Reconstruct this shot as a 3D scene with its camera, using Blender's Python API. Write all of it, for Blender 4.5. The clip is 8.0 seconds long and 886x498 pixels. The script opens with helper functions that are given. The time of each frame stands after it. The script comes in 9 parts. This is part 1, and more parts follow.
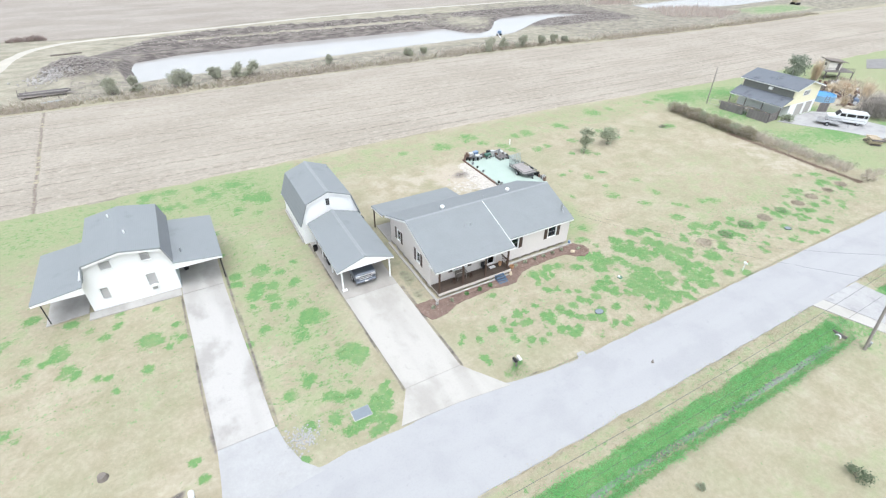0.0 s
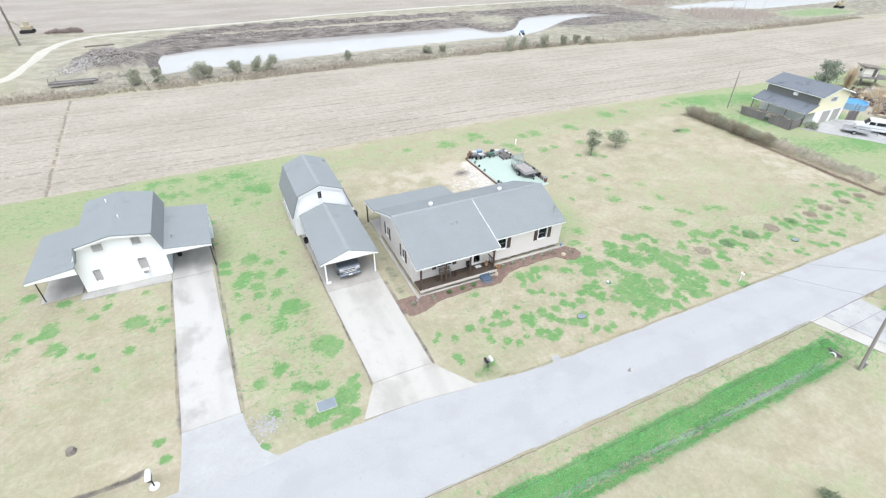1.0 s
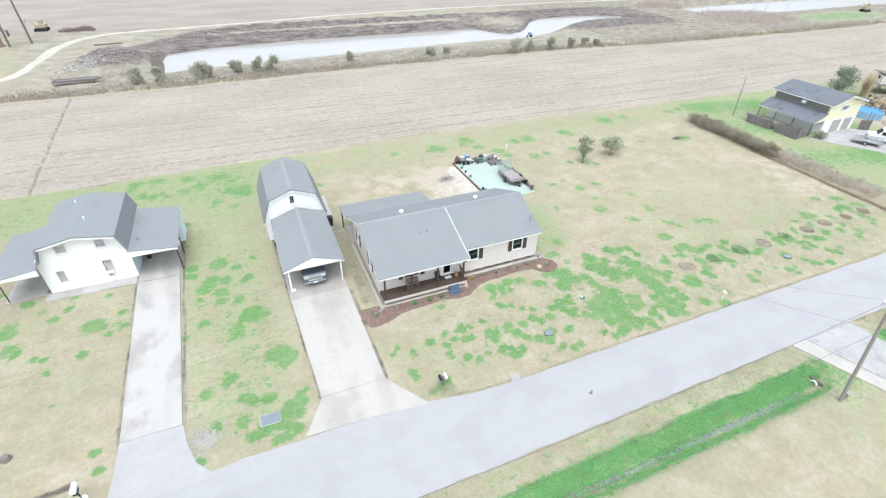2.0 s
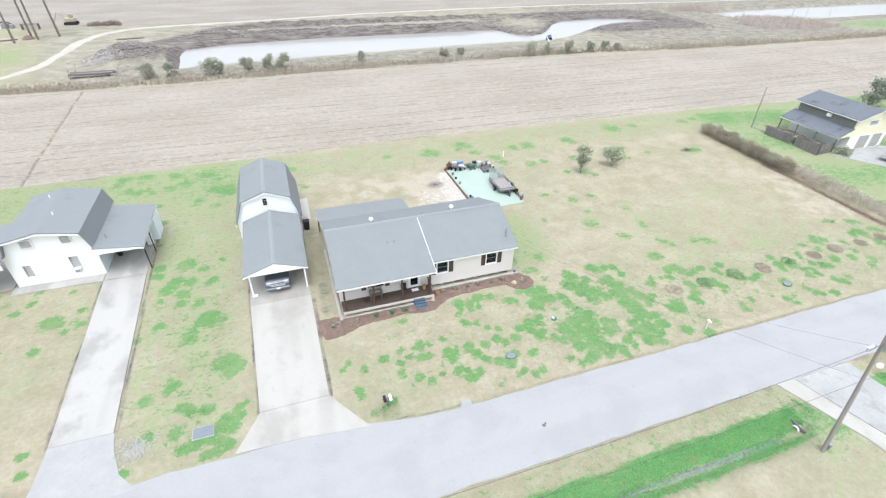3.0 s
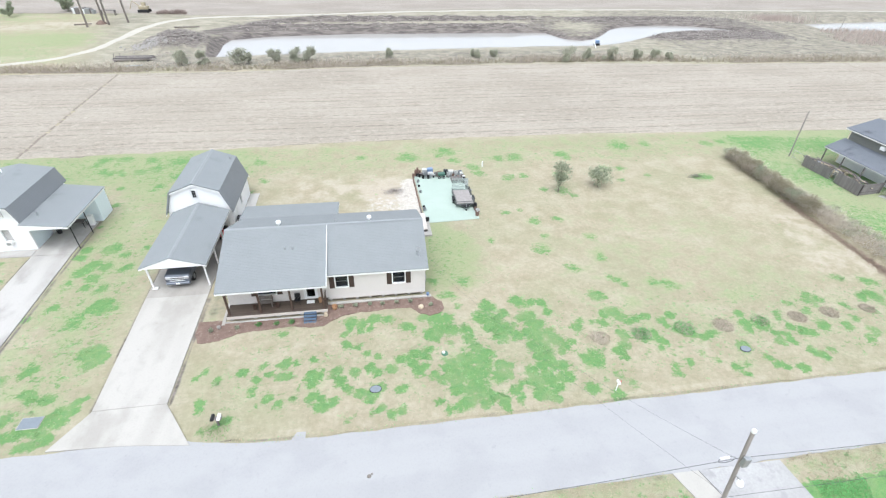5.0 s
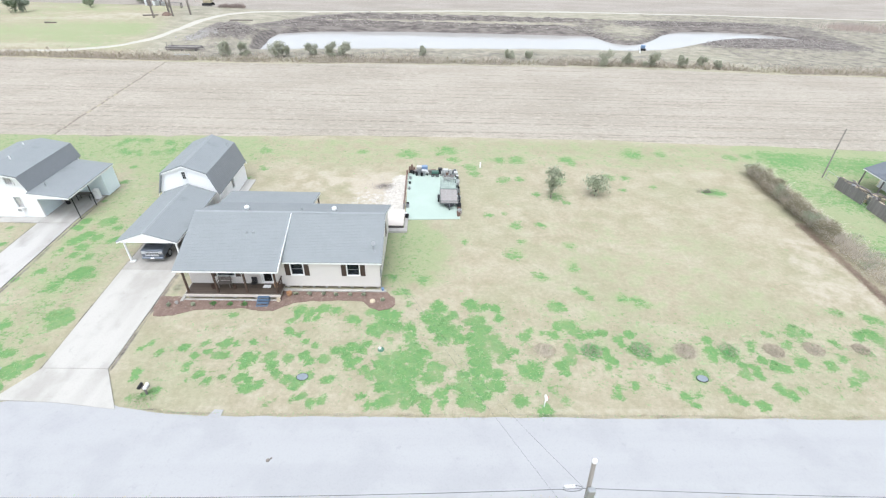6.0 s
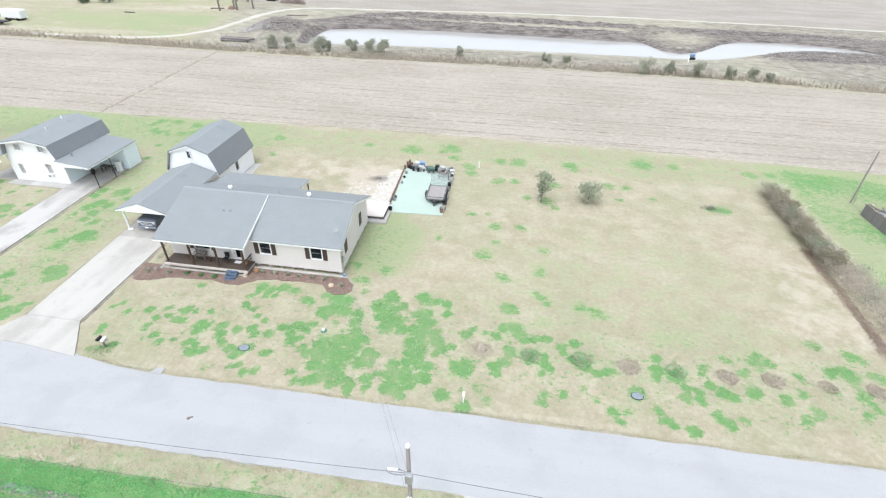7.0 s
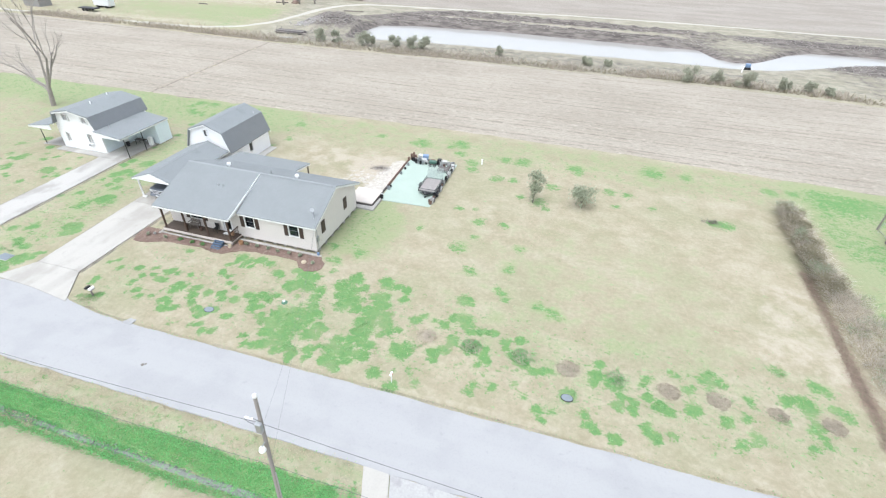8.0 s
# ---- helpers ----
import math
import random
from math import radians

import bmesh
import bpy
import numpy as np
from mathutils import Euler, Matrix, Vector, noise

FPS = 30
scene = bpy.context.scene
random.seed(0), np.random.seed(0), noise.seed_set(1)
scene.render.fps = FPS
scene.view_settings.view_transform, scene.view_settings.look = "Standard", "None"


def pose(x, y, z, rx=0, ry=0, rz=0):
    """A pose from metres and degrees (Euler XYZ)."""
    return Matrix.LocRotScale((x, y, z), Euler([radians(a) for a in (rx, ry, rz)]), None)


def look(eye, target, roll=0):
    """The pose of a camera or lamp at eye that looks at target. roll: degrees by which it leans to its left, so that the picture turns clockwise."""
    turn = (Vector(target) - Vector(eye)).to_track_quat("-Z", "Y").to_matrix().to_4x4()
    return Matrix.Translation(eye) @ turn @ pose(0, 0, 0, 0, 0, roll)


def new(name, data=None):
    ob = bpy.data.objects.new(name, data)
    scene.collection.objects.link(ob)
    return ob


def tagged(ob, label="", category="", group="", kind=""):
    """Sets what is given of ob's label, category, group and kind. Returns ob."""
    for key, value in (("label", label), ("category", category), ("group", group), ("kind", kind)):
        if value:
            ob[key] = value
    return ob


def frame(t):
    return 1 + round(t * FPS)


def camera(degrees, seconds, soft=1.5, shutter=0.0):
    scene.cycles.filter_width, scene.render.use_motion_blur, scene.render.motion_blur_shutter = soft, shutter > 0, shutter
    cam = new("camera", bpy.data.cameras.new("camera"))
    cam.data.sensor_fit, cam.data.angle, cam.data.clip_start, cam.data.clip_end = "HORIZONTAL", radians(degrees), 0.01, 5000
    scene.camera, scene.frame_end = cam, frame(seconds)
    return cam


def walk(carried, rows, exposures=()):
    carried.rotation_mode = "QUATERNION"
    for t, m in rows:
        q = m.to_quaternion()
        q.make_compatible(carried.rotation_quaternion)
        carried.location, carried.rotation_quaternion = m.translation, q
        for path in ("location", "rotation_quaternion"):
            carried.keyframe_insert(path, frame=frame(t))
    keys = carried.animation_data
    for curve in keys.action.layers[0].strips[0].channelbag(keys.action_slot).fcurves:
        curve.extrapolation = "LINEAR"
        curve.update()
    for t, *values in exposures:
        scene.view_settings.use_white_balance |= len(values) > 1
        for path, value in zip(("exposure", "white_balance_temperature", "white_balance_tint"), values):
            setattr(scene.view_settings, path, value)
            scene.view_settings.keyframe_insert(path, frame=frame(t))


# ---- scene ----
# ---------------------------------------------------------------- camera
cam = camera(86.3, 8.0, 1.25)
PATH = [
    (0, (-27.035, -14.0, 28.374), (-26.224, -12.573, 27.232), 0.8),
    (0.5, (-25.484, -14.959, 28.261), (-24.698, -13.518, 27.118), 0.8),
    (1, (-23.593, -15.722, 28.187), (-22.88, -14.247, 27.041), 1.0),
    (1.5, (-21.375, -16.104, 28.224), (-20.695, -14.613, 27.078), 1.0),
    (3, (-13.213, -15.941, 28.104), (-12.665, -14.398, 26.956), 1.3),
    (3.5, (-10.009, -15.667, 28.0), (-9.532, -14.101, 26.85), 1.5),
    (4, (-6.414, -15.503, 27.9), (-5.999, -13.922, 26.748), 1.4),
    (4.5, (-2.538, -15.533, 27.777), (-2.175, -13.939, 26.625), 1.5),
    (6, (9.808, -16.114, 27.404), (9.854, -14.483, 26.248), 1.7),
    (6.5, (14.052, -16.345, 27.444), (14.015, -14.713, 26.288), 1.8),
    (7, (18.246, -16.494, 27.453), (18.06, -14.874, 26.296), 2.0),
    (7.5, (22.386, -16.472, 27.432), (22.051, -14.878, 26.271), 2.2),
    (8, (26.428, -16.222, 27.44), (26.01, -14.648, 26.278), 2.3),
]
SKY_STRENGTH, SUN_STRENGTH = 0.15, 0.27
EXPOSURE, KELVIN, TINT = 1.183, 6030, 7.8
walk(cam, [(t, look(eye, target, roll)) for t, eye, target, roll in PATH], [(0.0, EXPOSURE, KELVIN, TINT), (8.0, EXPOSURE, KELVIN, TINT)])

# ---------------------------------------------------------------- sky and sun (overcast)
world = bpy.data.worlds.new("overcast_sky")
scene.world = world
world.use_nodes = True
wn, wl = world.node_tree.nodes, world.node_tree.links
sky = wn.new("ShaderNodeTexSky")
sky.sky_type = "NISHITA"
sky.sun_disc = False
sky.sun_elevation = radians(70)
sky.sun_rotation = radians(198)
sky.dust_density = 4.0
veil = wn.new("ShaderNodeHueSaturation")
veil.inputs["Saturation"].default_value = 0.22
wl.new(sky.outputs[0], veil.inputs["Color"])
wl.new(veil.outputs[0], wn["Background"].inputs["Color"])
wn["Background"].inputs["Strength"].default_value = SKY_STRENGTH
sun_data = bpy.data.lights.new("sun", "SUN")
sun_data.energy, sun_data.angle, sun_data.color = SUN_STRENGTH, radians(70), (1.0, 0.98, 0.96)
sun = new("sun", sun_data)
sun.matrix_world = look((-4, -13, 40), (0, 0, 0))

# ---------------------------------------------------------------- helpers
ORIGIN = {}


def thing(name, at=(0, 0, 0), label="", category="", group="", kind=""):
    """An Empty at the base of a thing; its parts are given in world metres and follow it."""
    ob = new(name)
    ob.location = at
    ob.empty_display_size = 0.2
    ORIGIN[ob.name] = Vector(at)
    return tagged(ob, label, category, group, kind)


def part(name, bm, material, parent=None, label=""):
    """Links a bmesh, given in world metres, as one mesh object under a thing or a part."""
    o = ORIGIN[parent.name] if parent else Vector((0, 0, 0))
    if o.length:
        bmesh.ops.translate(bm, verts=bm.verts[:], vec=-o)
    me = bpy.data.meshes.new(name)
    bm.to_mesh(me)
    bm.free()
    me.materials.append(material)
    ob = new(name, me)
    if parent:
        ob.parent = parent
    ORIGIN[ob.name] = o
    if label:
        ob["label"] = label
    return ob


def solid(name, verts, faces, material, parent=None, label="", smooth=False):
    """A mesh object from arrays of vertices and faces."""
    o = ORIGIN[parent.name] if parent else Vector((0, 0, 0))
    me = bpy.data.meshes.new(name)
    me.from_pydata([(v[0] - o[0], v[1] - o[1], v[2] - o[2]) for v in verts], [], faces)
    me.update()
    if smooth:
        me.polygons.foreach_set("use_smooth", [True] * len(me.polygons))
    me.materials.append(material)
    ob = new(name, me)
    if parent:
        ob.parent = parent
    ORIGIN[ob.name] = o
    if label:
        ob["label"] = label
    return ob


def box(bm, x0, x1, y0, y1, z0, z1, bevel=0.0, turn=0.0):
    m = Matrix.Translation(((x0 + x1) / 2, (y0 + y1) / 2, (z0 + z1) / 2)) @ Matrix.Rotation(radians(turn), 4, "Z")
    got = bmesh.ops.create_cube(bm, size=1, matrix=m @ Matrix.Diagonal((x1 - x0, y1 - y0, z1 - z0, 1)))
    if bevel:
        edges = list({e for v in got["verts"] for e in v.link_edges})
        bmesh.ops.bevel(bm, geom=edges, offset=bevel, segments=1, affect="EDGES")
    return bm


def block(*a, **k):
    return box(bmesh.new(), *a, **k)


def prism(bm, pts, axis, a, b):
    """A polygon pts of two coordinates, drawn out along an axis from a to b."""
    def place(p, s):
        return {"x": (s, p[0], p[1]), "y": (p[0], s, p[1]), "z": (p[0], p[1], s)}[axis]
    v0 = [bm.verts.new(place(p, a)) for p in pts]
    v1 = [bm.verts.new(place(p, b)) for p in pts]
    n = len(pts)
    bm.faces.new(v0)
    bm.faces.new(v1[::-1])
    for i in range(n):
        bm.faces.new((v0[i], v1[i], v1[(i + 1) % n], v0[(i + 1) % n]))
    bmesh.ops.recalc_face_normals(bm, faces=bm.faces[:])
    return bm


def rod(bm, a, b, r0, r1=None, sides=8):
    """A tapered round bar from a to b."""
    a, b = Vector(a), Vector(b)
    d = b - a
    m = Matrix.Translation((a + b) / 2) @ d.to_track_quat("Z", "Y").to_matrix().to_4x4()
    bmesh.ops.create_cone(bm, cap_ends=True, segments=sides, radius1=r0, radius2=r0 if r1 is None else r1, depth=d.length, matrix=m)
    return bm


def lathe(bm, profile, at, sides=14):
    """A turned shape: rows of radius and height about an upright axis."""
    rings = []
    for r, z in profile:
        rings.append([bm.verts.new((at[0] + r * math.cos(2 * math.pi * i / sides), at[1] + r * math.sin(2 * math.pi * i / sides), at[2] + z)) for i in range(sides)])
    for p, q in zip(rings, rings[1:]):
        for i in range(sides):
            bm.faces.new((p[i], p[(i + 1) % sides], q[(i + 1) % sides], q[i]))
    bm.faces.new(rings[0][::-1])
    bm.faces.new(rings[-1])
    return bm


def turned(bm, at, face):
    """Swings parts drawn for a front that looks to -y, round the spot at, to another side of a house."""
    angle = {"front": 0, "right": 90, "back": 180, "left": -90}[face]
    bmesh.ops.rotate(bm, verts=bm.verts[:], cent=at, matrix=Matrix.Rotation(radians(angle), 3, "Z"))
    return bm


# ---------------------------------------------------------------- materials
def node_tree(name, rough=0.8, metal=0.0, spec=0.3):
    m = bpy.data.materials.new(name)
    m.use_nodes = True
    b = m.node_tree.nodes["Principled BSDF"]
    b.inputs["Roughness"].default_value = rough
    b.inputs["Metallic"].default_value = metal
    b.inputs["Specular IOR Level"].default_value = spec
    return m, m.node_tree.nodes, m.node_tree.links, b


def noise_tex(n, l, where, scale, detail=4.0, rough=0.55, stretch=None):
    t = n.new("ShaderNodeTexNoise")
    t.inputs["Scale"].default_value = scale
    t.inputs["Detail"].default_value = detail
    t.inputs["Roughness"].default_value = rough
    if stretch:
        s = n.new("ShaderNodeVectorMath")
        s.operation = "MULTIPLY"
        s.inputs[1].default_value = stretch
        l.new(where, s.inputs[0])
        where = s.outputs[0]
    l.new(where, t.inputs["Vector"])
    return t.outputs["Fac"]


def ramp(n, l, value, low, high):
    r = n.new("ShaderNodeMapRange")
    r.inputs["From Min"].default_value, r.inputs["From Max"].default_value = low, high
    r.interpolation_type = "SMOOTHSTEP"
    l.new(value, r.inputs["Value"])
    return r.outputs[0]


def mix(n, l, fac, a, b, how="MIX"):
    x = n.new("ShaderNodeMix")
    x.data_type, x.blend_type = "RGBA", how
    for socket, value in ((x.inputs["Factor"], fac), (x.inputs["A"], a), (x.inputs["B"], b)):
        if isinstance(value, (int, float)):
            socket.default_value = value
        elif isinstance(value, tuple):
            socket.default_value = (*value[:3], 1)
        else:
            l.new(value, socket)
    return x.outputs["Result"]


def calc(n, l, how, a, b):
    x = n.new("ShaderNodeMath")
    x.operation = how
    for socket, value in ((x.inputs[0], a), (x.inputs[1], b)):
        if isinstance(value, (int, float)):
            socket.default_value = value
        else:
            l.new(value, socket)
    return x.outputs[0]


def relief(n, l, b, height, depth, strength=1.0):
    x = n.new("ShaderNodeBump")
    x.inputs["Distance"].default_value = depth
    x.inputs["Strength"].default_value = strength
    l.new(height, x.inputs["Height"])
    l.new(x.outputs[0], b.inputs["Normal"])


def shade(c, k):
    return tuple(min(1, v * k) for v in c)


def surface(name, color, rough=0.8, metal=0.0, spread=0.25, scale=1.2, fine=14.0, depth=0.01, stain=None, stain_at=0.62, spec=0.3, stretch=None, each=0.0):
    """A worn surface: broad and fine changes of tone, stains and fine relief."""
    m, n, l, b = node_tree(name, rough, metal, spec)
    where = n.new("ShaderNodeNewGeometry").outputs["Position"]
    broad = noise_tex(n, l, where, scale, 5, 0.6, stretch)
    small = noise_tex(n, l, where, fine, 3, 0.6, stretch)
    c = mix(n, l, broad, shade(color, 1 - spread), shade(color, 1 + spread))
    c = mix(n, l, ramp(n, l, small, 0.3, 0.7), mix(n, l, 0.35 * spread * 2, c, shade(color, 0.5)), c)
    if stain:
        spots = noise_tex(n, l, where, scale * 1.7 + 0.13, 6, 0.65)
        c = mix(n, l, ramp(n, l, spots, stain_at, stain_at + 0.14), c, stain)
    if each:
        info = n.new("ShaderNodeObjectInfo")
        k = calc(n, l, "MULTIPLY", info.outputs["Random"], each)
        c = mix(n, l, k, c, shade(color, 0.35))
    l.new(c, b.inputs["Base Color"])
    if depth:
        relief(n, l, b, small, depth)
    return m


def lane_concrete(name, light, dark, along=(0.45, 0.09, 1), blotch=(0.4, 0.26, 1)):
    """Cast paving: soft wheel streaks along the lane, broad damp blotches, fine pores and a few small spots."""
    m, n, l, b = node_tree(name, 0.9, 0.0, 0.25)
    where = n.new("ShaderNodeNewGeometry").outputs["Position"]
    streak = noise_tex(n, l, where, 1.0, 3, 0.5, along)
    broad = noise_tex(n, l, where, 1.0, 4, 0.55, blotch)
    pores = noise_tex(n, l, where, 9.0, 3, 0.6)
    spot = noise_tex(n, l, where, 1.6, 5, 0.65)
    c = mix(n, l, calc(n, l, "MULTIPLY", ramp(n, l, streak, 0.44, 0.70), 0.5), light, dark)
    c = mix(n, l, calc(n, l, "MULTIPLY", ramp(n, l, broad, 0.46, 0.66), 0.8), c, dark)
    c = mix(n, l, calc(n, l, "MULTIPLY", ramp(n, l, spot, 0.60, 0.74), 0.35), c, shade(dark, 0.8))
    c = mix(n, l, ramp(n, l, pores, 0.25, 0.55), mix(n, l, 0.10, c, shade(dark, 0.5)), c)
    l.new(c, b.inputs["Base Color"])
    relief(n, l, b, pores, 0.004)
    return m


def lapped(name, color, pitch, axis, rough=0.6, dark=0.82, spread=0.05, depth=0.02, stain=None):
    """Boards or shingles in courses: a saw-tooth relief and a thin line under each course."""
    m, n, l, b = node_tree(name, rough, 0.0, 0.3)
    where = n.new("ShaderNodeNewGeometry").outputs["Position"]
    split = n.new("ShaderNodeSeparateXYZ")
    l.new(where, split.inputs[0])
    saw = calc(n, l, "FRACT", calc(n, l, "DIVIDE", split.outputs[axis], pitch), 0.0)
    broad = noise_tex(n, l, where, 0.7, 5, 0.6)
    small = noise_tex(n, l, where, 9.0, 3, 0.6)
    c = mix(n, l, broad, shade(color, 1 - spread), shade(color, 1 + spread))
    c = mix(n, l, small, shade(color, 1 - spread * 1.4), c)
    if stain:
        spots = noise_tex(n, l, where, 0.45, 6, 0.65)
        c = mix(n, l, ramp(n, l, spots, 0.55, 0.75), c, stain)
    c = mix(n, l, ramp(n, l, saw, 0.86, 0.97), c, mix(n, l, 1.0 - dark, c, (0, 0, 0)))
    l.new(c, b.inputs["Base Color"])
    relief(n, l, b, saw, depth)
    return m


def glass(name, tint=(0.75, 0.8, 0.82)):
    m, n, l, b = node_tree(name, 0.03, 0.0, 0.25)
    b.inputs["IOR"].default_value = 1.35
    b.inputs["Base Color"].default_value = (*tint, 1)
    b.inputs["Transmission Weight"].default_value = 1.0
    return m


def paint(name, color, rough=0.35, coat=0.4, metal=0.0):
    m = surface(name, color, rough, metal, spread=0.06, scale=2.0, fine=30.0, depth=0.0, spec=0.5)
    m.node_tree.nodes["Principled BSDF"].inputs["Coat Weight"].default_value = coat
    return m


def ground_material():
    """Dormant lawn with green clumps, bare soil and dug-over earth; where each lies is stored in the sheet."""
    m, n, l, b = node_tree("lawn", 0.95, 0.0, 0.1)
    where = n.new("ShaderNodeNewGeometry").outputs["Position"]

    def stored(name):
        a = n.new("ShaderNodeAttribute")
        a.attribute_name = name
        return a.outputs["Fac"]
    coarse = noise_tex(n, l, where, 0.09, 5, 0.6)
    broad = noise_tex(n, l, where, 0.5, 6, 0.62)
    small = noise_tex(n, l, where, 2.6, 5, 0.7)
    grain = noise_tex(n, l, where, 14.0, 3, 0.7)
    straw = mix(n, l, ramp(n, l, broad, 0.3, 0.72), (0.346, 0.304, 0.220), (0.442, 0.393, 0.303))
    straw = mix(n, l, ramp(n, l, coarse, 0.4, 0.65), straw, mix(n, l, 0.42, straw, (0.300, 0.310, 0.198)))
    drift = noise_tex(n, l, where, 0.2, 4, 0.55, (0.8, 1.2, 1))
    straw = mix(n, l, calc(n, l, "MULTIPLY", ramp(n, l, drift, 0.52, 0.68), 0.55), straw, (0.452, 0.405, 0.318))
    straw = mix(n, l, calc(n, l, "MULTIPLY", ramp(n, l, drift, 0.47, 0.34), 0.45), straw, (0.318, 0.318, 0.208))
    swath = noise_tex(n, l, where, 1.0, 6, 0.7, (0.35, 1.5, 1))
    straw = mix(n, l, ramp(n, l, swath, 0.38, 0.6), mix(n, l, 0.09, straw, (0.24, 0.235, 0.14)), straw)
    straw = mix(n, l, ramp(n, l, small, 0.35, 0.7), mix(n, l, 0.26, straw, (0.17, 0.155, 0.085)), straw)
    drab = mix(n, l, ramp(n, l, noise_tex(n, l, where, 0.35, 6, 0.7, (0.6, 1, 1)), 0.38, 0.62), (0.245, 0.228, 0.183), (0.365, 0.340, 0.280))
    straw = mix(n, l, calc(n, l, "MULTIPLY", stored("drab"), 0.8), straw, drab)
    sand = mix(n, l, ramp(n, l, small, 0.35, 0.65), (0.43, 0.395, 0.345), (0.56, 0.525, 0.48))
    soil = mix(n, l, small, (0.365, 0.315, 0.245), (0.485, 0.432, 0.352))
    bare = calc(n, l, "ADD", stored("bare"), calc(n, l, "MULTIPLY", calc(n, l, "SUBTRACT", broad, 0.5), 1.3))
    c = mix(n, l, ramp(n, l, bare, 0.35, 0.75), straw, soil)
    strewn = calc(n, l, "ADD", stored("sand"), calc(n, l, "MULTIPLY", calc(n, l, "SUBTRACT", noise_tex(n, l, where, 1.1, 6, 0.7), 0.5), 1.5))
    c = mix(n, l, ramp(n, l, strewn, 0.35, 0.75), c, sand)
    lush = mix(n, l, small, (0.225, 0.272, 0.138), (0.318, 0.348, 0.205))
    k = calc(n, l, "ADD", stored("lush"), calc(n, l, "MULTIPLY", calc(n, l, "SUBTRACT", broad, 0.5), 2.4))
    k = calc(n, l, "ADD", k, calc(n, l, "MULTIPLY", stored("green"), 0.8))
    k = calc(n, l, "ADD", k, calc(n, l, "MULTIPLY", calc(n, l, "SUBTRACT", swath, 0.5), 0.9))
    c = mix(n, l, calc(n, l, "MULTIPLY", ramp(n, l, k, 0.25, 1.0), 0.8), c, lush)
    green = mix(n, l, ramp(n, l, grain, 0.3, 0.7), (0.105, 0.218, 0.082), (0.145, 0.280, 0.110))
    green = mix(n, l, ramp(n, l, small, 0.35, 0.65), mix(n, l, 0.35, green, (0.225, 0.315, 0.115)), green)
    torn = calc(n, l, "MULTIPLY", calc(n, l, "SUBTRACT", noise_tex(n, l, where, 0.9, 6, 0.68, (1, 1.25, 1)), 0.5), 1.5)
    crumbs = calc(n, l, "MULTIPLY", calc(n, l, "SUBTRACT", noise_tex(n, l, where, 2.4, 6, 0.72, (0.9, 1.2, 1)), 0.5), 2.4)
    specks = calc(n, l, "MULTIPLY", calc(n, l, "SUBTRACT", noise_tex(n, l, where, 5.5, 5, 0.7), 0.5), 1.5)
    k = calc(n, l, "ADD", stored("green"), calc(n, l, "ADD", torn, calc(n, l, "ADD", crumbs, specks)))
    tone = calc(n, l, "ADD", 0.62, calc(n, l, "MULTIPLY", ramp(n, l, noise_tex(n, l, where, 0.37, 4, 0.65), 0.32, 0.56), 0.38))
    c = mix(n, l, calc(n, l, "MULTIPLY", ramp(n, l, k, 0.34, 0.78), tone), c, green)
    lumps = noise_tex(n, l, where, 1.0, 7, 0.76, (0.22, 0.8, 1.6))
    dug = mix(n, l, ramp(n, l, lumps, 0.34, 0.64), (0.08, 0.07, 0.066), (0.225, 0.20, 0.182))
    k = calc(n, l, "ADD", stored("dug"), calc(n, l, "MULTIPLY", calc(n, l, "SUBTRACT", broad, 0.5), 0.9))
    c = mix(n, l, ramp(n, l, k, 0.3, 0.7), c, dug)
    fleck = noise_tex(n, l, where, 6.5, 6, 0.75)
    c = mix(n, l, ramp(n, l, fleck, 0.58, 0.70), c, mix(n, l, 0.40, c, (0.17, 0.16, 0.085)))
    c = mix(n, l, ramp(n, l, grain, 0.25, 0.6), mix(n, l, 0.10, c, (0.05, 0.05, 0.03)), c)
    l.new(c, b.inputs["Base Color"])
    both = calc(n, l, "ADD", small, calc(n, l, "MULTIPLY", grain, 0.5))
    relief(n, l, b, both, 0.06)
    return m


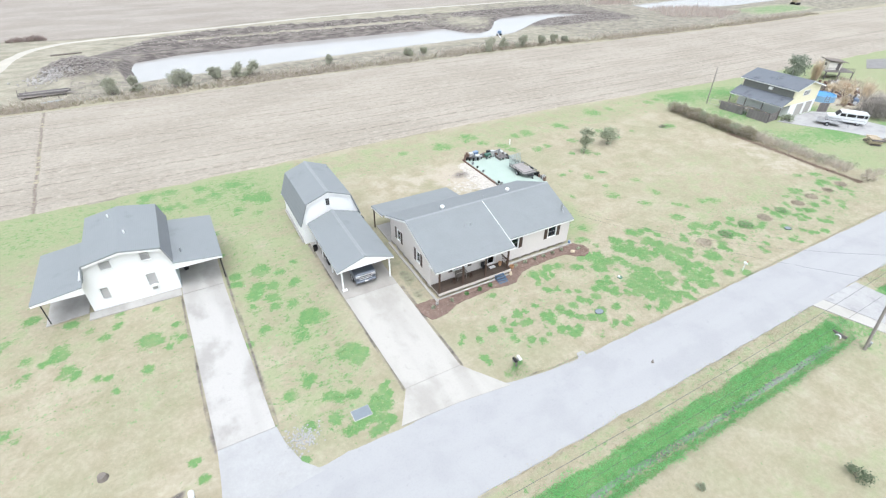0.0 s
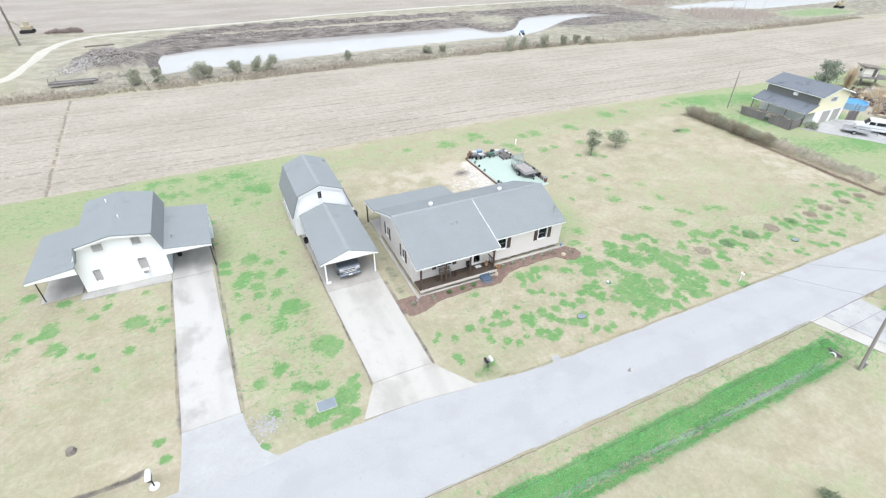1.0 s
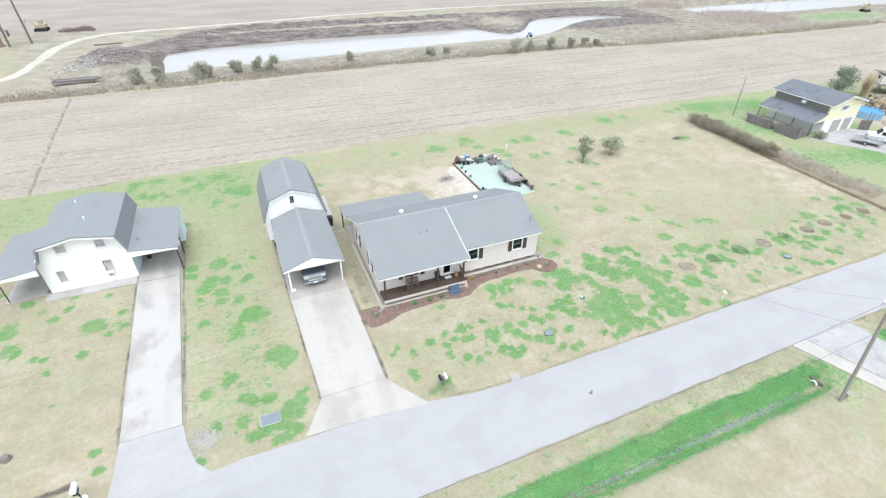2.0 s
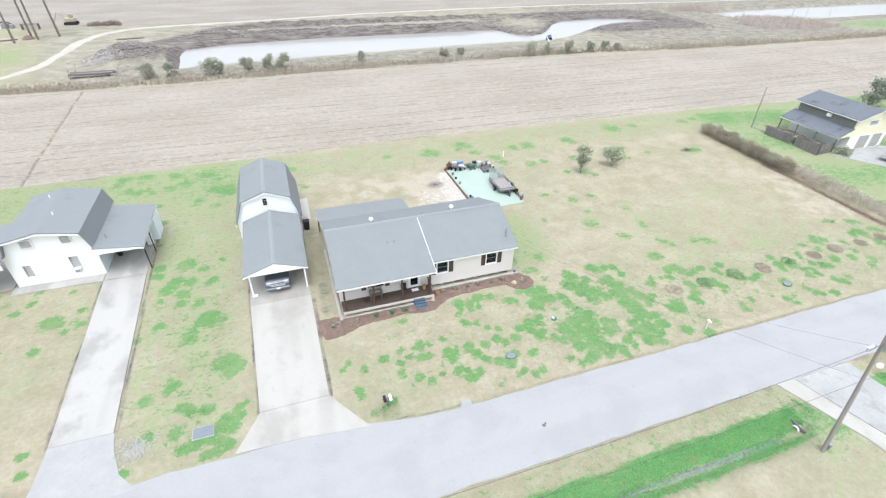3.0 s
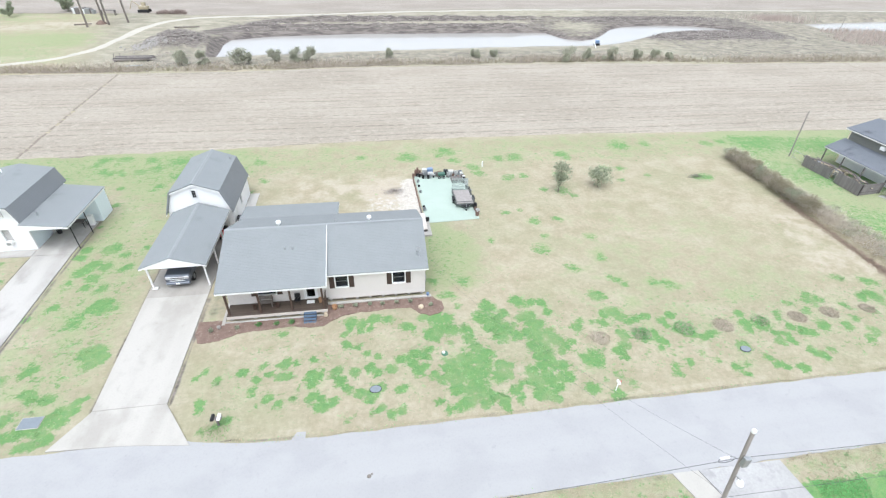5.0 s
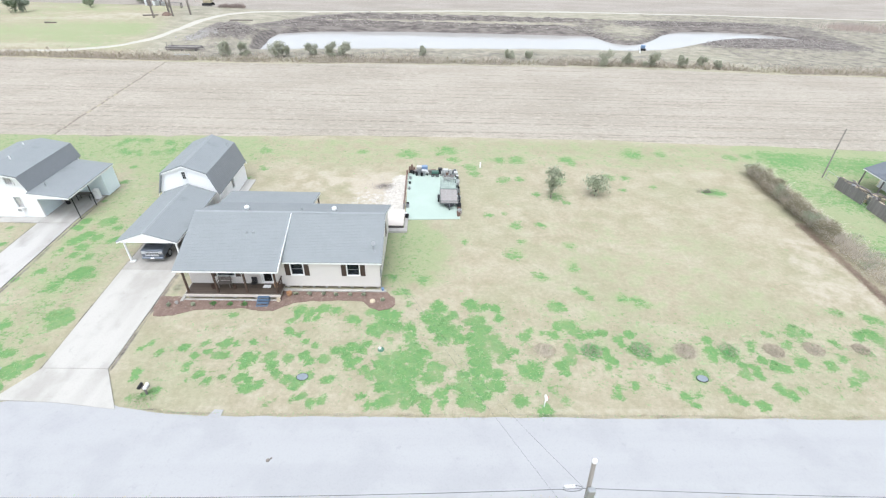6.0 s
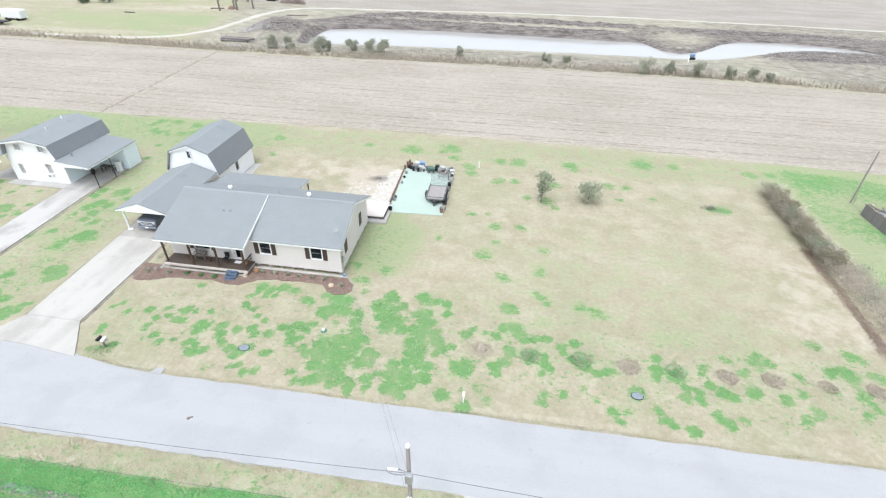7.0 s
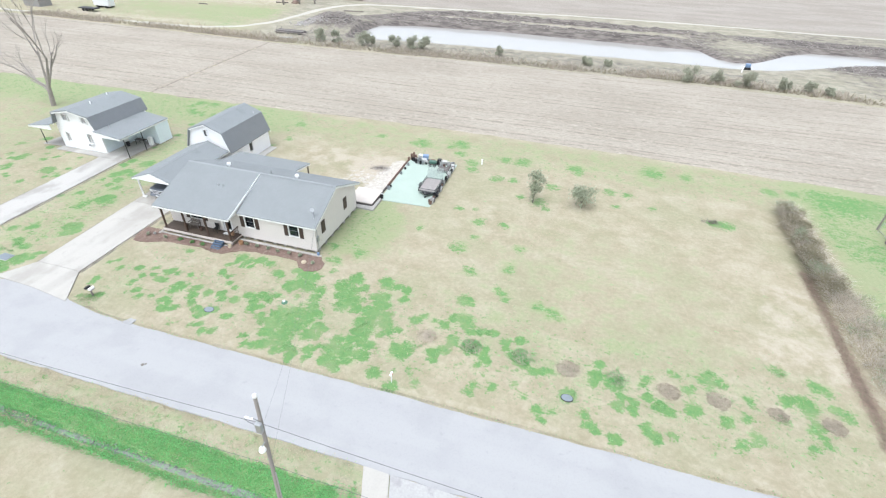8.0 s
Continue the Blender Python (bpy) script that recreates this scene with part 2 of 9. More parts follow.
def field_material(name, low, high, dark):
    """Harvested plough land with rows that run along the road."""
    m, n, l, b = node_tree(name, 0.95, 0.0, 0.1)
    where = n.new("ShaderNodeNewGeometry").outputs["Position"]
    broad = noise_tex(n, l, where, 0.045, 4, 0.6, (1, 2.2, 1))
    grain = noise_tex(n, l, where, 2.0, 6, 0.85, (1.0, 1.6, 1))
    clods = noise_tex(n, l, where, 2.2, 4, 0.7, (0.7, 1.2, 1))
    drill = noise_tex(n, l, where, 1.0, 5, 0.7, (0.045, 2.6, 1))
    cut = n.new("ShaderNodeAttribute")
    cut.attribute_name = "cut"

    def marks(stretch, width, dash, low_end):
        """Thin broken lines along the rows, where a drawn-out noise crosses its middle."""
        wide = noise_tex(n, l, where, 1.0, 2, 0.5, stretch)
        near = calc(n, l, "ABSOLUTE", calc(n, l, "SUBTRACT", wide, 0.5), 0.0)
        line = calc(n, l, "SUBTRACT", 1.0, ramp(n, l, near, width * 0.35, width))
        return calc(n, l, "MULTIPLY", line, ramp(n, l, noise_tex(n, l, where, 1.0, 5, 0.75, dash), low_end, low_end + 0.14))
    c = mix(n, l, ramp(n, l, broad, 0.32, 0.68), low, high)
    c = mix(n, l, ramp(n, l, drill, 0.36, 0.60), mix(n, l, 0.06, c, shade(low, 0.62)), c)
    c = mix(n, l, ramp(n, l, grain, 0.36, 0.60), mix(n, l, 0.32, c, shade(low, 0.55)), c)
    c = mix(n, l, calc(n, l, "MULTIPLY", marks((0.008, 0.42, 1), 0.010, (0.5, 1.4, 1), 0.46), 0.6), c, dark)
    c = mix(n, l, calc(n, l, "MULTIPLY", marks((0.009, 1.4, 1), 0.020, (1.2, 2.0, 1), 0.48), 0.35), c, dark)
    lanes = ramp(n, l, noise_tex(n, l, where, 1.0, 3, 0.6, (0.006, 0.30, 1)), 0.42, 0.60)
    drills = calc(n, l, "MULTIPLY", ramp(n, l, noise_tex(n, l, where, 1.0, 4, 0.7, (0.0012, 1.7, 1)), 0.55, 0.59), ramp(n, l, noise_tex(n, l, where, 1.0, 5, 0.75, (0.8, 2.4, 1)), 0.43, 0.53))
    c = mix(n, l, calc(n, l, "MULTIPLY", drills, 0.62), c, dark)
    dashes = ramp(n, l, noise_tex(n, l, where, 1.0, 3, 0.6, (0.9, 2.3, 1)), 0.58, 0.65)
    c = mix(n, l, calc(n, l, "MULTIPLY", dashes, calc(n, l, "ADD", 0.12, calc(n, l, "MULTIPLY", lanes, 0.25))), c, dark)
    heaps = noise_tex(n, l, where, 1.0, 4, 0.7, (0.8, 1.4, 1))
    c = mix(n, l, calc(n, l, "MULTIPLY", ramp(n, l, heaps, 0.58, 0.66), 0.25), c, dark)
    c = mix(n, l, calc(n, l, "MULTIPLY", ramp(n, l, heaps, 0.42, 0.34), 0.5), c, shade(high, 1.15))
    c = mix(n, l, calc(n, l, "MULTIPLY", ramp(n, l, clods, 0.61, 0.68), 0.45), c, dark)
    c = mix(n, l, ramp(n, l, calc(n, l, "ADD", cut.outputs["Fac"], calc(n, l, "MULTIPLY", calc(n, l, "SUBTRACT", clods, 0.5), 0.55)), 0.35, 0.8), c, shade(dark, 1.15))
    c = mix(n, l, ramp(n, l, grain, 0.60, 0.78), c, shade(high, 1.22))
    l.new(c, b.inputs["Base Color"])
    relief(n, l, b, calc(n, l, "ADD", clods, grain), 0.06)
    return m


LAWN = ground_material()
FIELD = field_material("plough_land", (0.338, 0.302, 0.253), (0.400, 0.360, 0.305), (0.175, 0.148, 0.126))
FAR_FIELD = field_material("far_plough_land", (0.302, 0.269, 0.234), (0.372, 0.336, 0.297), (0.215, 0.192, 0.168))
STAINED_CONCRETE = surface("stained_concrete", (0.385, 0.378, 0.372), 0.9, spread=0.32, scale=0.28, fine=8, depth=0.006, stain=(0.30, 0.295, 0.295), stain_at=0.5)
ASPHALT = lane_concrete("worn_asphalt", (0.356, 0.354, 0.356), (0.322, 0.320, 0.325), (0.03, 0.55, 1), (0.25, 0.3, 1))
CONCRETE = lane_concrete("bright_concrete", (0.432, 0.412, 0.380), (0.335, 0.317, 0.288))
OLD_CONCRETE = lane_concrete("weathered_concrete", (0.432, 0.415, 0.392), (0.305, 0.290, 0.268))
DIRTY_CONCRETE = lane_concrete("tyre_marked_concrete", (0.385, 0.364, 0.334), (0.292, 0.273, 0.246))
MINT_CONCRETE = surface("mint_painted_concrete", (0.372, 0.445, 0.392), 0.7, spread=0.10, scale=0.4, fine=10, depth=0.004, stain=(0.36, 0.42, 0.38), stain_at=0.58)
GRAVEL = surface("pale_gravel", (0.37, 0.365, 0.355), 0.95, spread=0.3, scale=1.5, fine=9, depth=0.04, stain=(0.27, 0.265, 0.25))
APRON = surface("pale_broken_asphalt", (0.37, 0.366, 0.362), 0.9, spread=0.16, scale=0.7, fine=7, depth=0.01, stain=(0.33, 0.325, 0.31), stain_at=0.58)
TRACK = surface("pale_sand_track", (0.46, 0.43, 0.375), 0.95, spread=0.18, scale=0.25, fine=2.0, depth=0.03, stain=(0.36, 0.33, 0.27), stain_at=0.6)
PALE_RUBBLE = surface("broken_white_concrete", (0.37, 0.35, 0.33), 0.9, spread=0.2, scale=0.8, fine=4, depth=0.01)
RED_BRUSH = surface("red_brown_brush", (0.40, 0.33, 0.30), 0.95, spread=0.4, scale=0.8, fine=5, depth=0.0)
DITCH_STONE = surface("wet_grey_ditch_stones", (0.225, 0.236, 0.215), 0.7, spread=0.5, scale=2.2, fine=7, depth=0.03, stain=(0.16, 0.32, 0.12), stain_at=0.50)
MULCH = surface("red_brown_mulch", (0.215, 0.150, 0.124), 0.95, spread=0.45, scale=2.5, fine=14, depth=0.05, stain=(0.29, 0.23, 0.185), stain_at=0.54)
SHINGLE = lapped("grey_shingles", (0.255, 0.270, 0.277), 0.145, "Y", 0.9, 0.85, 0.15, 0.012, (0.222, 0.238, 0.244))
SHINGLE_X = lapped("grey_shingles_side", (0.25, 0.266, 0.274), 0.145, "X", 0.9, 0.85, 0.10, 0.012, (0.196, 0.21, 0.215))
# copy of the grey shingles whose colour carries the east slopes' light and shade
EAST_SHINGLE = lapped("grey_shingles_east", (0.268, 0.281, 0.294), 0.15, "Z", 0.9, 0.8, 0.14, 0.012)
BLUE_SHINGLE = lapped("blue_grey_shingles", (0.175, 0.19, 0.215), 0.16, "X", 0.9, 0.85, 0.16, 0.012, (0.085, 0.09, 0.105))
RIDGE = surface("ridge_cap", (0.275, 0.29, 0.298), 0.9, spread=0.12, scale=2, fine=9, depth=0.01)
BEIGE = lapped("beige_lap_siding", (0.68, 0.64, 0.61), 0.115, "Z", 0.55, 0.80, 0.04, 0.007)
WHITE_SIDING = lapped("white_lap_siding", (0.88, 0.88, 0.88), 0.115, "Z", 0.5, 0.88, 0.03, 0.006)
BLUE_SIDING = lapped("pale_blue_siding", (0.76, 0.84, 0.88), 0.115, "Z", 0.5, 0.85, 0.04, 0.008)
YELLOW_SIDING = lapped("pale_yellow_siding", (0.82, 0.77, 0.56), 0.115, "Z", 0.55, 0.86, 0.05, 0.008)
GREY_SIDING = lapped("grey_board_siding", (0.225, 0.23, 0.215), 0.20, "Z", 0.8, 0.75, 0.15, 0.02)
TRIM = surface("white_trim", (0.80, 0.80, 0.79), 0.5, spread=0.05, scale=2, fine=20, depth=0.002)
SHUTTER = lapped("brown_shutter", (0.075, 0.052, 0.042), 0.05, "Z", 0.5, 0.6, 0.15, 0.008)
POST_WOOD = surface("dark_stained_wood", (0.085, 0.055, 0.042), 0.65, spread=0.3, scale=3, fine=20, depth=0.004)
DECK_WOOD = surface("brown_deck_board", (0.098, 0.074, 0.058), 0.6, spread=0.3, scale=2.5, fine=18, depth=0.004, stretch=(0.2, 1, 1), each=0.35)
GREY_WOOD = surface("grey_weathered_wood", (0.20, 0.182, 0.175), 0.9, spread=0.35, scale=2.5, fine=12, depth=0.01, stretch=(1, 1, 0.15), each=0.5)
FENCE_WOOD = surface("grey_lilac_fence_board", (0.235, 0.215, 0.213), 0.9, spread=0.3, scale=2.5, fine=12, depth=0.01, stretch=(1, 1, 0.15), each=0.3)
PALE_WOOD = surface("pale_raw_wood", (0.50, 0.42, 0.31), 0.85, spread=0.3, scale=3, fine=12, depth=0.008)
RED_WOOD = surface("red_brown_timber", (0.19, 0.122, 0.098), 0.85, spread=0.35, scale=3, fine=12, depth=0.008)
PALE_BARK = surface("pale_grey_bark", (0.33, 0.30, 0.275), 0.95, spread=0.3, scale=4, fine=16, depth=0.01)
WEED = surface("olive_brown_weed", (0.50, 0.44, 0.37), 0.9, spread=0.4, scale=0.8, fine=4, depth=0.0)
BARK = surface("grey_brown_bark", (0.20, 0.175, 0.155), 0.95, spread=0.35, scale=4, fine=16, depth=0.02)
POLE_WOOD = surface("grey_pole_wood", (0.29, 0.265, 0.245), 0.9, spread=0.25, scale=3, fine=14, depth=0.01, stretch=(1, 1, 0.1))
STEEL = surface("galvanised_steel", (0.42, 0.43, 0.44), 0.45, 0.8, spread=0.15, scale=4, fine=30, depth=0.002)
CHROME = surface("bright_metal", (0.66, 0.67, 0.69), 0.32, 1.0, spread=0.05, scale=4, fine=30, depth=0.0)
BLACK = surface("black_plastic", (0.022, 0.022, 0.024), 0.5, spread=0.2, scale=5, fine=30, depth=0.002)
RUBBER = surface("black_rubber", (0.025, 0.025, 0.026), 0.85, spread=0.2, scale=5, fine=30, depth=0.004)
WHITE_PLASTIC = surface("white_plastic", (0.78, 0.78, 0.77), 0.4, spread=0.05, scale=4, fine=30, depth=0.0)
DULL_WHITE = surface("dull_white_plastic", (0.50, 0.50, 0.49), 0.6, spread=0.2, scale=4, fine=20, depth=0.0)
BLUE_PAINT = paint("blue_grey_step_paint", (0.085, 0.125, 0.185), 0.5, 0.1)
BLUE_PLASTIC = paint("blue_plastic", (0.16, 0.24, 0.38), 0.4, 0.1)
RED_PAINT = paint("red_paint", (0.55, 0.03, 0.04), 0.35, 0.3)
YELLOW_PAINT = paint("dull_yellow_paint", (0.38, 0.33, 0.23), 0.5, 0.1)
ORANGE = surface("orange_terracotta", (0.42, 0.25, 0.14), 0.7, spread=0.2, scale=5, fine=20, depth=0.004)
# dark colour behind the panes that stands in for unlit rooms
DARK_BACKING = surface("dark_blue_grey_backing", (0.04, 0.047, 0.06), 0.8, spread=0.15, scale=3, fine=12, depth=0.0)
TAN_TRIM = surface("tan_painted_board", (0.56, 0.51, 0.465), 0.6, spread=0.08, scale=2, fine=14, depth=0.003)
LITTER = surface("brown_leaf_litter", (0.37, 0.29, 0.235), 0.95, spread=0.4, scale=1.5, fine=8, depth=0.0)
TRUCK_PAINT = paint("dark_grey_metallic_paint", (0.16, 0.18, 0.215), 0.3, 0.8, 0.4)
VAN_PAINT = paint("off_white_van_paint", (0.74, 0.75, 0.76), 0.35, 0.5)
GLASS = glass("dim_window_glass", (0.42, 0.46, 0.50))
CLEAR_GLASS = glass("window_glass", (0.9, 0.92, 0.93))
CURTAIN = surface("pale_curtain", (0.55, 0.52, 0.505), 0.9, spread=0.1, scale=3, fine=12, depth=0.004)
DARK_ROOM = surface("dim_interior", (0.10, 0.095, 0.09), 0.95, spread=0.1, scale=1, fine=6, depth=0.0)
# dark brown that stands for the shade below the house floor
CRAWL_SHADE = surface("crawl_space_shade", (0.12, 0.10, 0.08), 0.95, spread=0.3, scale=2, fine=10, depth=0.02)
LEAF = surface("grey_green_leaf", (0.42, 0.455, 0.335), 0.7, spread=0.5, scale=2.0, fine=7, depth=0.0)
POND_LEAF = surface("olive_grey_leaf", (0.47, 0.475, 0.375), 0.7, spread=0.45, scale=1.2, fine=5, depth=0.0)
DARK_LEAF = surface("dark_green_leaf", (0.20, 0.245, 0.16), 0.6, spread=0.5, scale=2.0, fine=7, depth=0.0)
EVERGREEN = surface("grey_green_evergreen_leaf", (0.30, 0.335, 0.262), 0.7, spread=0.45, scale=1.0, fine=5, depth=0.0)
OLIVE_LEAF = surface("olive_hedge_leaf", (0.375, 0.345, 0.250), 0.8, spread=0.45, scale=1.5, fine=6, depth=0.0)
HEDGE_DRY = surface("dry_hedge_leaf", (0.58, 0.53, 0.45), 0.8, spread=0.35, scale=1.5, fine=6, depth=0.0)
DRY_STEM = surface("dry_grass_stem", (0.70, 0.60, 0.46), 0.9, spread=0.35, scale=1.5, fine=6, depth=0.0)
TWIG = surface("grey_twig", (0.56, 0.505, 0.43), 0.9, spread=0.3, scale=1.5, fine=6, depth=0.0)
BRIGHT_GRASS = surface("fresh_green_grass", (0.165, 0.315, 0.122), 0.8, spread=0.2, scale=1.1, fine=6, depth=0.0)
RING_TWIG = surface("brown_cut_twig", (0.40, 0.35, 0.275), 0.9, spread=0.35, scale=2.0, fine=8, depth=0.0)
CLOVER = surface("ditch_clover", (0.188, 0.465, 0.170), 0.8, spread=0.3, scale=1.1, fine=6, depth=0.0)
TUFT = surface("dark_grass_tuft", (0.25, 0.42, 0.19), 0.8, spread=0.4, scale=1.3, fine=6, depth=0.0)
STRAW = surface("straw_grass", (0.42, 0.372, 0.268), 0.9, spread=0.3, scale=1.1, fine=6, depth=0.0)


def water_material():
    m, n, l, b = node_tree("muddy_water", 0.10, 0.0, 0.5)
    where = n.new("ShaderNodeNewGeometry").outputs["Position"]
    broad = noise_tex(n, l, where, 0.05, 4, 0.6)
    l.new(mix(n, l, broad, (0.335, 0.322, 0.302), (0.39, 0.377, 0.357)), b.inputs["Base Color"])
    relief(n, l, b, noise_tex(n, l, where, 1.4, 3, 0.6), 0.01)
    return m


WATER = water_material()


def leafy(m, share=0.4):
    """Lets part of the light through thin leaves and blades."""
    n, l = m.node_tree.nodes, m.node_tree.links
    b, out = n["Principled BSDF"], n["Material Output"]
    thin = n.new("ShaderNodeBsdfTranslucent")
    l.new(b.inputs["Base Color"].links[0].from_socket, thin.inputs["Color"])
    both = n.new("ShaderNodeMixShader")
    both.inputs[0].default_value = share
    l.new(b.outputs[0], both.inputs[1])
    l.new(thin.outputs[0], both.inputs[2])
    l.new(both.outputs[0], out.inputs["Surface"])


PINK_REED = surface("pinkish_reed", (0.58, 0.50, 0.45), 0.9, spread=0.3, scale=0.5, fine=4, depth=0.0)
for m in (PINK_REED, HEDGE_DRY, POND_LEAF, WEED, LEAF, DARK_LEAF, OLIVE_LEAF, EVERGREEN, RED_BRUSH, DRY_STEM, TWIG, BRIGHT_GRASS, CLOVER, STRAW, LITTER, TUFT):
    leafy(m, 0.48)

# ---------------------------------------------------------------- the land
# green clumps of the lawn: x, y, radius, by stretches of the plan
GREEN_BED_LAWN = [(-12.1, 8.9, 0.22), (-11.6, 9.4, 0.22), (-10.4, 8.8, 0.22), (-8.9, 9, 0.35), (-7.8, 8.3, 0.3), (-7.5, 9.6, 0.22), (-7, 8.7, 0.26), (-6.1, 8.3, 0.38),
                  (-5.6, 8.3, 0.17), (-6.2, 9.5, 0.31), (-5.9, 9.9, 0.31), (-5.2, 9.5, 0.26), (-8, 7.3, 0.33), (-6.8, 6.6, 0.33), (-6.1, 6, 0.24), (-5.1, 6.4, 0.29),
                  (-11.3, 6.7, 0.41), (-11.2, 6.1, 0.28), (-9.4, 5, 0.32), (-9.8, 4.8, 0.24), (-3.8, 8.1, 0.6), (-4, 7.4, 0.34), (-3.4, 8.3, 0.34), (-3.8, 6.4, 0.41),
                  (-3.2, 6.2, 0.33), (-3, 5.4, 0.48), (-2.2, 5.7, 0.32), (-2.2, 8.3, 0.43), (-1.9, 7.3, 0.42), (-1.3, 6.6, 0.33), (-0.9, 8.1, 0.38), (-0.4, 6.3, 0.41),
                  (0.5, 6.1, 0.49), (1.2, 6.5, 0.33)]
GREEN_STEPS_LAWN = [(0.1, 5.6, 0.32), (0.3, 8.4, 0.39), (0.8, 7.8, 0.25), (0.1, 9.9, 0.27), (1, 9.4, 0.22), (-1.5, 11, 0.36), (-0.7, 10.7, 0.18), (-1.2, 13.4, 0.53),
                    (-0.3, 13.1, 0.43), (-1.4, 12.7, 0.33), (-1.9, 12.1, 0.23), (-0.4, 12.4, 0.28), (-6.5, 12.8, 0.24), (-4, 9.8, 0.26), (0.8, 4.6, 0.27), (1.6, 4.1, 0.35),
                    (2.3, 4.4, 0.35), (1.8, 8.1, 0.38), (2.4, 6.3, 0.33), (0.7, 13.5, 0.48), (1.8, 13.4, 0.48), (0.4, 12.5, 0.23), (3.4, 12.5, 0.47), (3.8, 12.2, 0.23),
                    (3.6, 9.3, 0.44), (4.4, 9.1, 0.44), (4.8, 9.8, 0.35), (2.6, 8.9, 0.43), (3.3, 8.5, 0.43), (3.8, 7.7, 0.51), (4.3, 8, 0.34), (5, 7.2, 0.33),
                    (5.5, 6.7, 0.41)]
GREEN_CAP_LAWN = [(4.7, 13.3, 0.38), (5.9, 13.2, 0.67), (6.9, 12.9, 0.57), (6, 11.8, 0.74), (5.1, 11.3, 0.55), (6.8, 11.5, 0.65), (5.5, 10.8, 0.36), (8.1, 11.5, 0.46),
                  (8.3, 10.4, 0.49), (8.5, 9.3, 0.53), (9.2, 8.7, 0.52), (6.5, 7.9, 0.77), (7.5, 8.2, 0.77), (8.7, 7.9, 0.68), (6.5, 6.8, 0.75), (7.8, 6.9, 0.75),
                  (6.4, 5.7, 0.57), (7.6, 5.8, 0.73), (8.4, 6.9, 0.58), (9.8, 7.4, 0.42), (10.5, 7.3, 0.34), (9.5, 6.4, 0.58), (10.3, 6.5, 0.41), (8.1, 5.1, 0.64),
                  (7.4, 4.8, 0.55), (8.8, 4.6, 0.47), (6.9, 4.3, 0.47), (6.3, 4, 0.31), (5.6, 4, 0.31), (5, 4.7, 0.31), (9.5, 4.2, 0.47), (9.6, 3.7, 0.31), (8.1, 4.1, 0.39)]
GREEN_FRONT = [(10.5, 5, 0.4), (10.8, 4.1, 0.35), (11, 5.5, 0.32), (10.4, 13.9, 0.68), (9.6, 12.7, 0.66), (10.6, 12.1, 0.75), (11.5, 12.9, 0.47), (11.4, 11.2, 0.83),
               (10, 11.4, 0.46), (10.8, 10.4, 0.63), (12.1, 10.2, 0.54), (13, 10.4, 0.45), (13.3, 14.2, 0.68), (14.3, 14.1, 0.39), (15.2, 13.8, 0.39), (15.3, 12.7, 0.38),
               (13.4, 12.3, 0.66), (13.9, 11.4, 0.74), (13.7, 10.1, 0.72), (13.6, 8.9, 0.79), (13.2, 8, 0.51), (14, 7.8, 0.51), (14.8, 10.2, 0.54), (15.1, 9.3, 0.53),
               (15.5, 8.7, 0.44), (15.1, 8.1, 0.34), (16.2, 9.1, 0.31), (12.2, 6.6, 0.5), (13.2, 6.9, 0.5), (14.1, 7, 0.5), (14.7, 6.8, 0.5), (12.1, 5.6, 0.57),
               (13.3, 5.7, 0.73)]
GREEN_ROADSIDE = [(14.5, 5.7, 0.57), (13.7, 4.9, 0.48), (12.4, 4.6, 0.55), (12, 4.2, 0.39), (13, 4.4, 0.47), (13.4, 3.8, 0.19), (16, 4.4, 0.51), (17.4, 7.2, 0.84),
                  (16.8, 7.4, 0.42), (17.3, 10.6, 0.45), (17.8, 11.2, 0.28), (17.6, 3.6, 0.5), (20.6, 14.2, 0.59), (21.2, 13.9, 0.24), (20.1, 11.8, 0.37), (21.1, 12, 0.66),
                  (21.5, 11.2, 0.46), (21.6, 10.6, 0.36), (19.6, 10.8, 0.36), (20.5, 9.5, 0.44), (20.7, 9.1, 0.44), (20.3, 8.2, 0.43), (19.7, 7.6, 0.42), (19.9, 7, 0.25),
                  (22.4, 10.7, 0.36), (23.2, 10.9, 0.27), (23.9, 11.1, 0.37), (23.5, 9.2, 0.26), (23.5, 8.4, 0.35), (23.7, 8.1, 0.34), (23.1, 7.6, 0.25), (22.3, 8.9, 0.57)]
GREEN_STUMPS = [(44.9, 35.3, 0.75), (44.0, 35.5, 0.6), (45.6, 35.2, 0.5), (24.9, 10.3, 0.36), (25.9, 10.8, 0.37), (25, 9.8, 0.27), (25.7, 9.1, 0.44), (26.2, 8.7, 0.52), (27.1, 8.3, 0.43), (27.7, 8.4, 0.35), (24.6, 5.8, 0.33),
                (23.4, 5.7, 0.24), (27.9, 4.9, 0.4), (32, 10.4, 0.36), (31.8, 9.2, 0.44), (31.7, 8.4, 0.35), (29.9, 6.8, 0.63), (33, 8.8, 0.57), (31.1, 5.5, 0.28),
                (31.2, 4.7, 0.36), (31.6, 4.4, 0.32), (32.8, 4.1, 0.47), (33.4, 7.8, 0.34), (33.2, 6.8, 0.42), (34.3, 7.5, 0.34), (34.2, 6.8, 0.42), (35.3, 8.3, 0.35),
                (36.2, 7.7, 0.51), (36.7, 7.3, 0.43), (35.2, 5.5, 0.49), (35.6, 5.1, 0.48), (36.7, 5.6, 0.24), (38.3, 8.2, 0.52), (45, 11, 0.56), (46.2, 10.9, 0.69)]
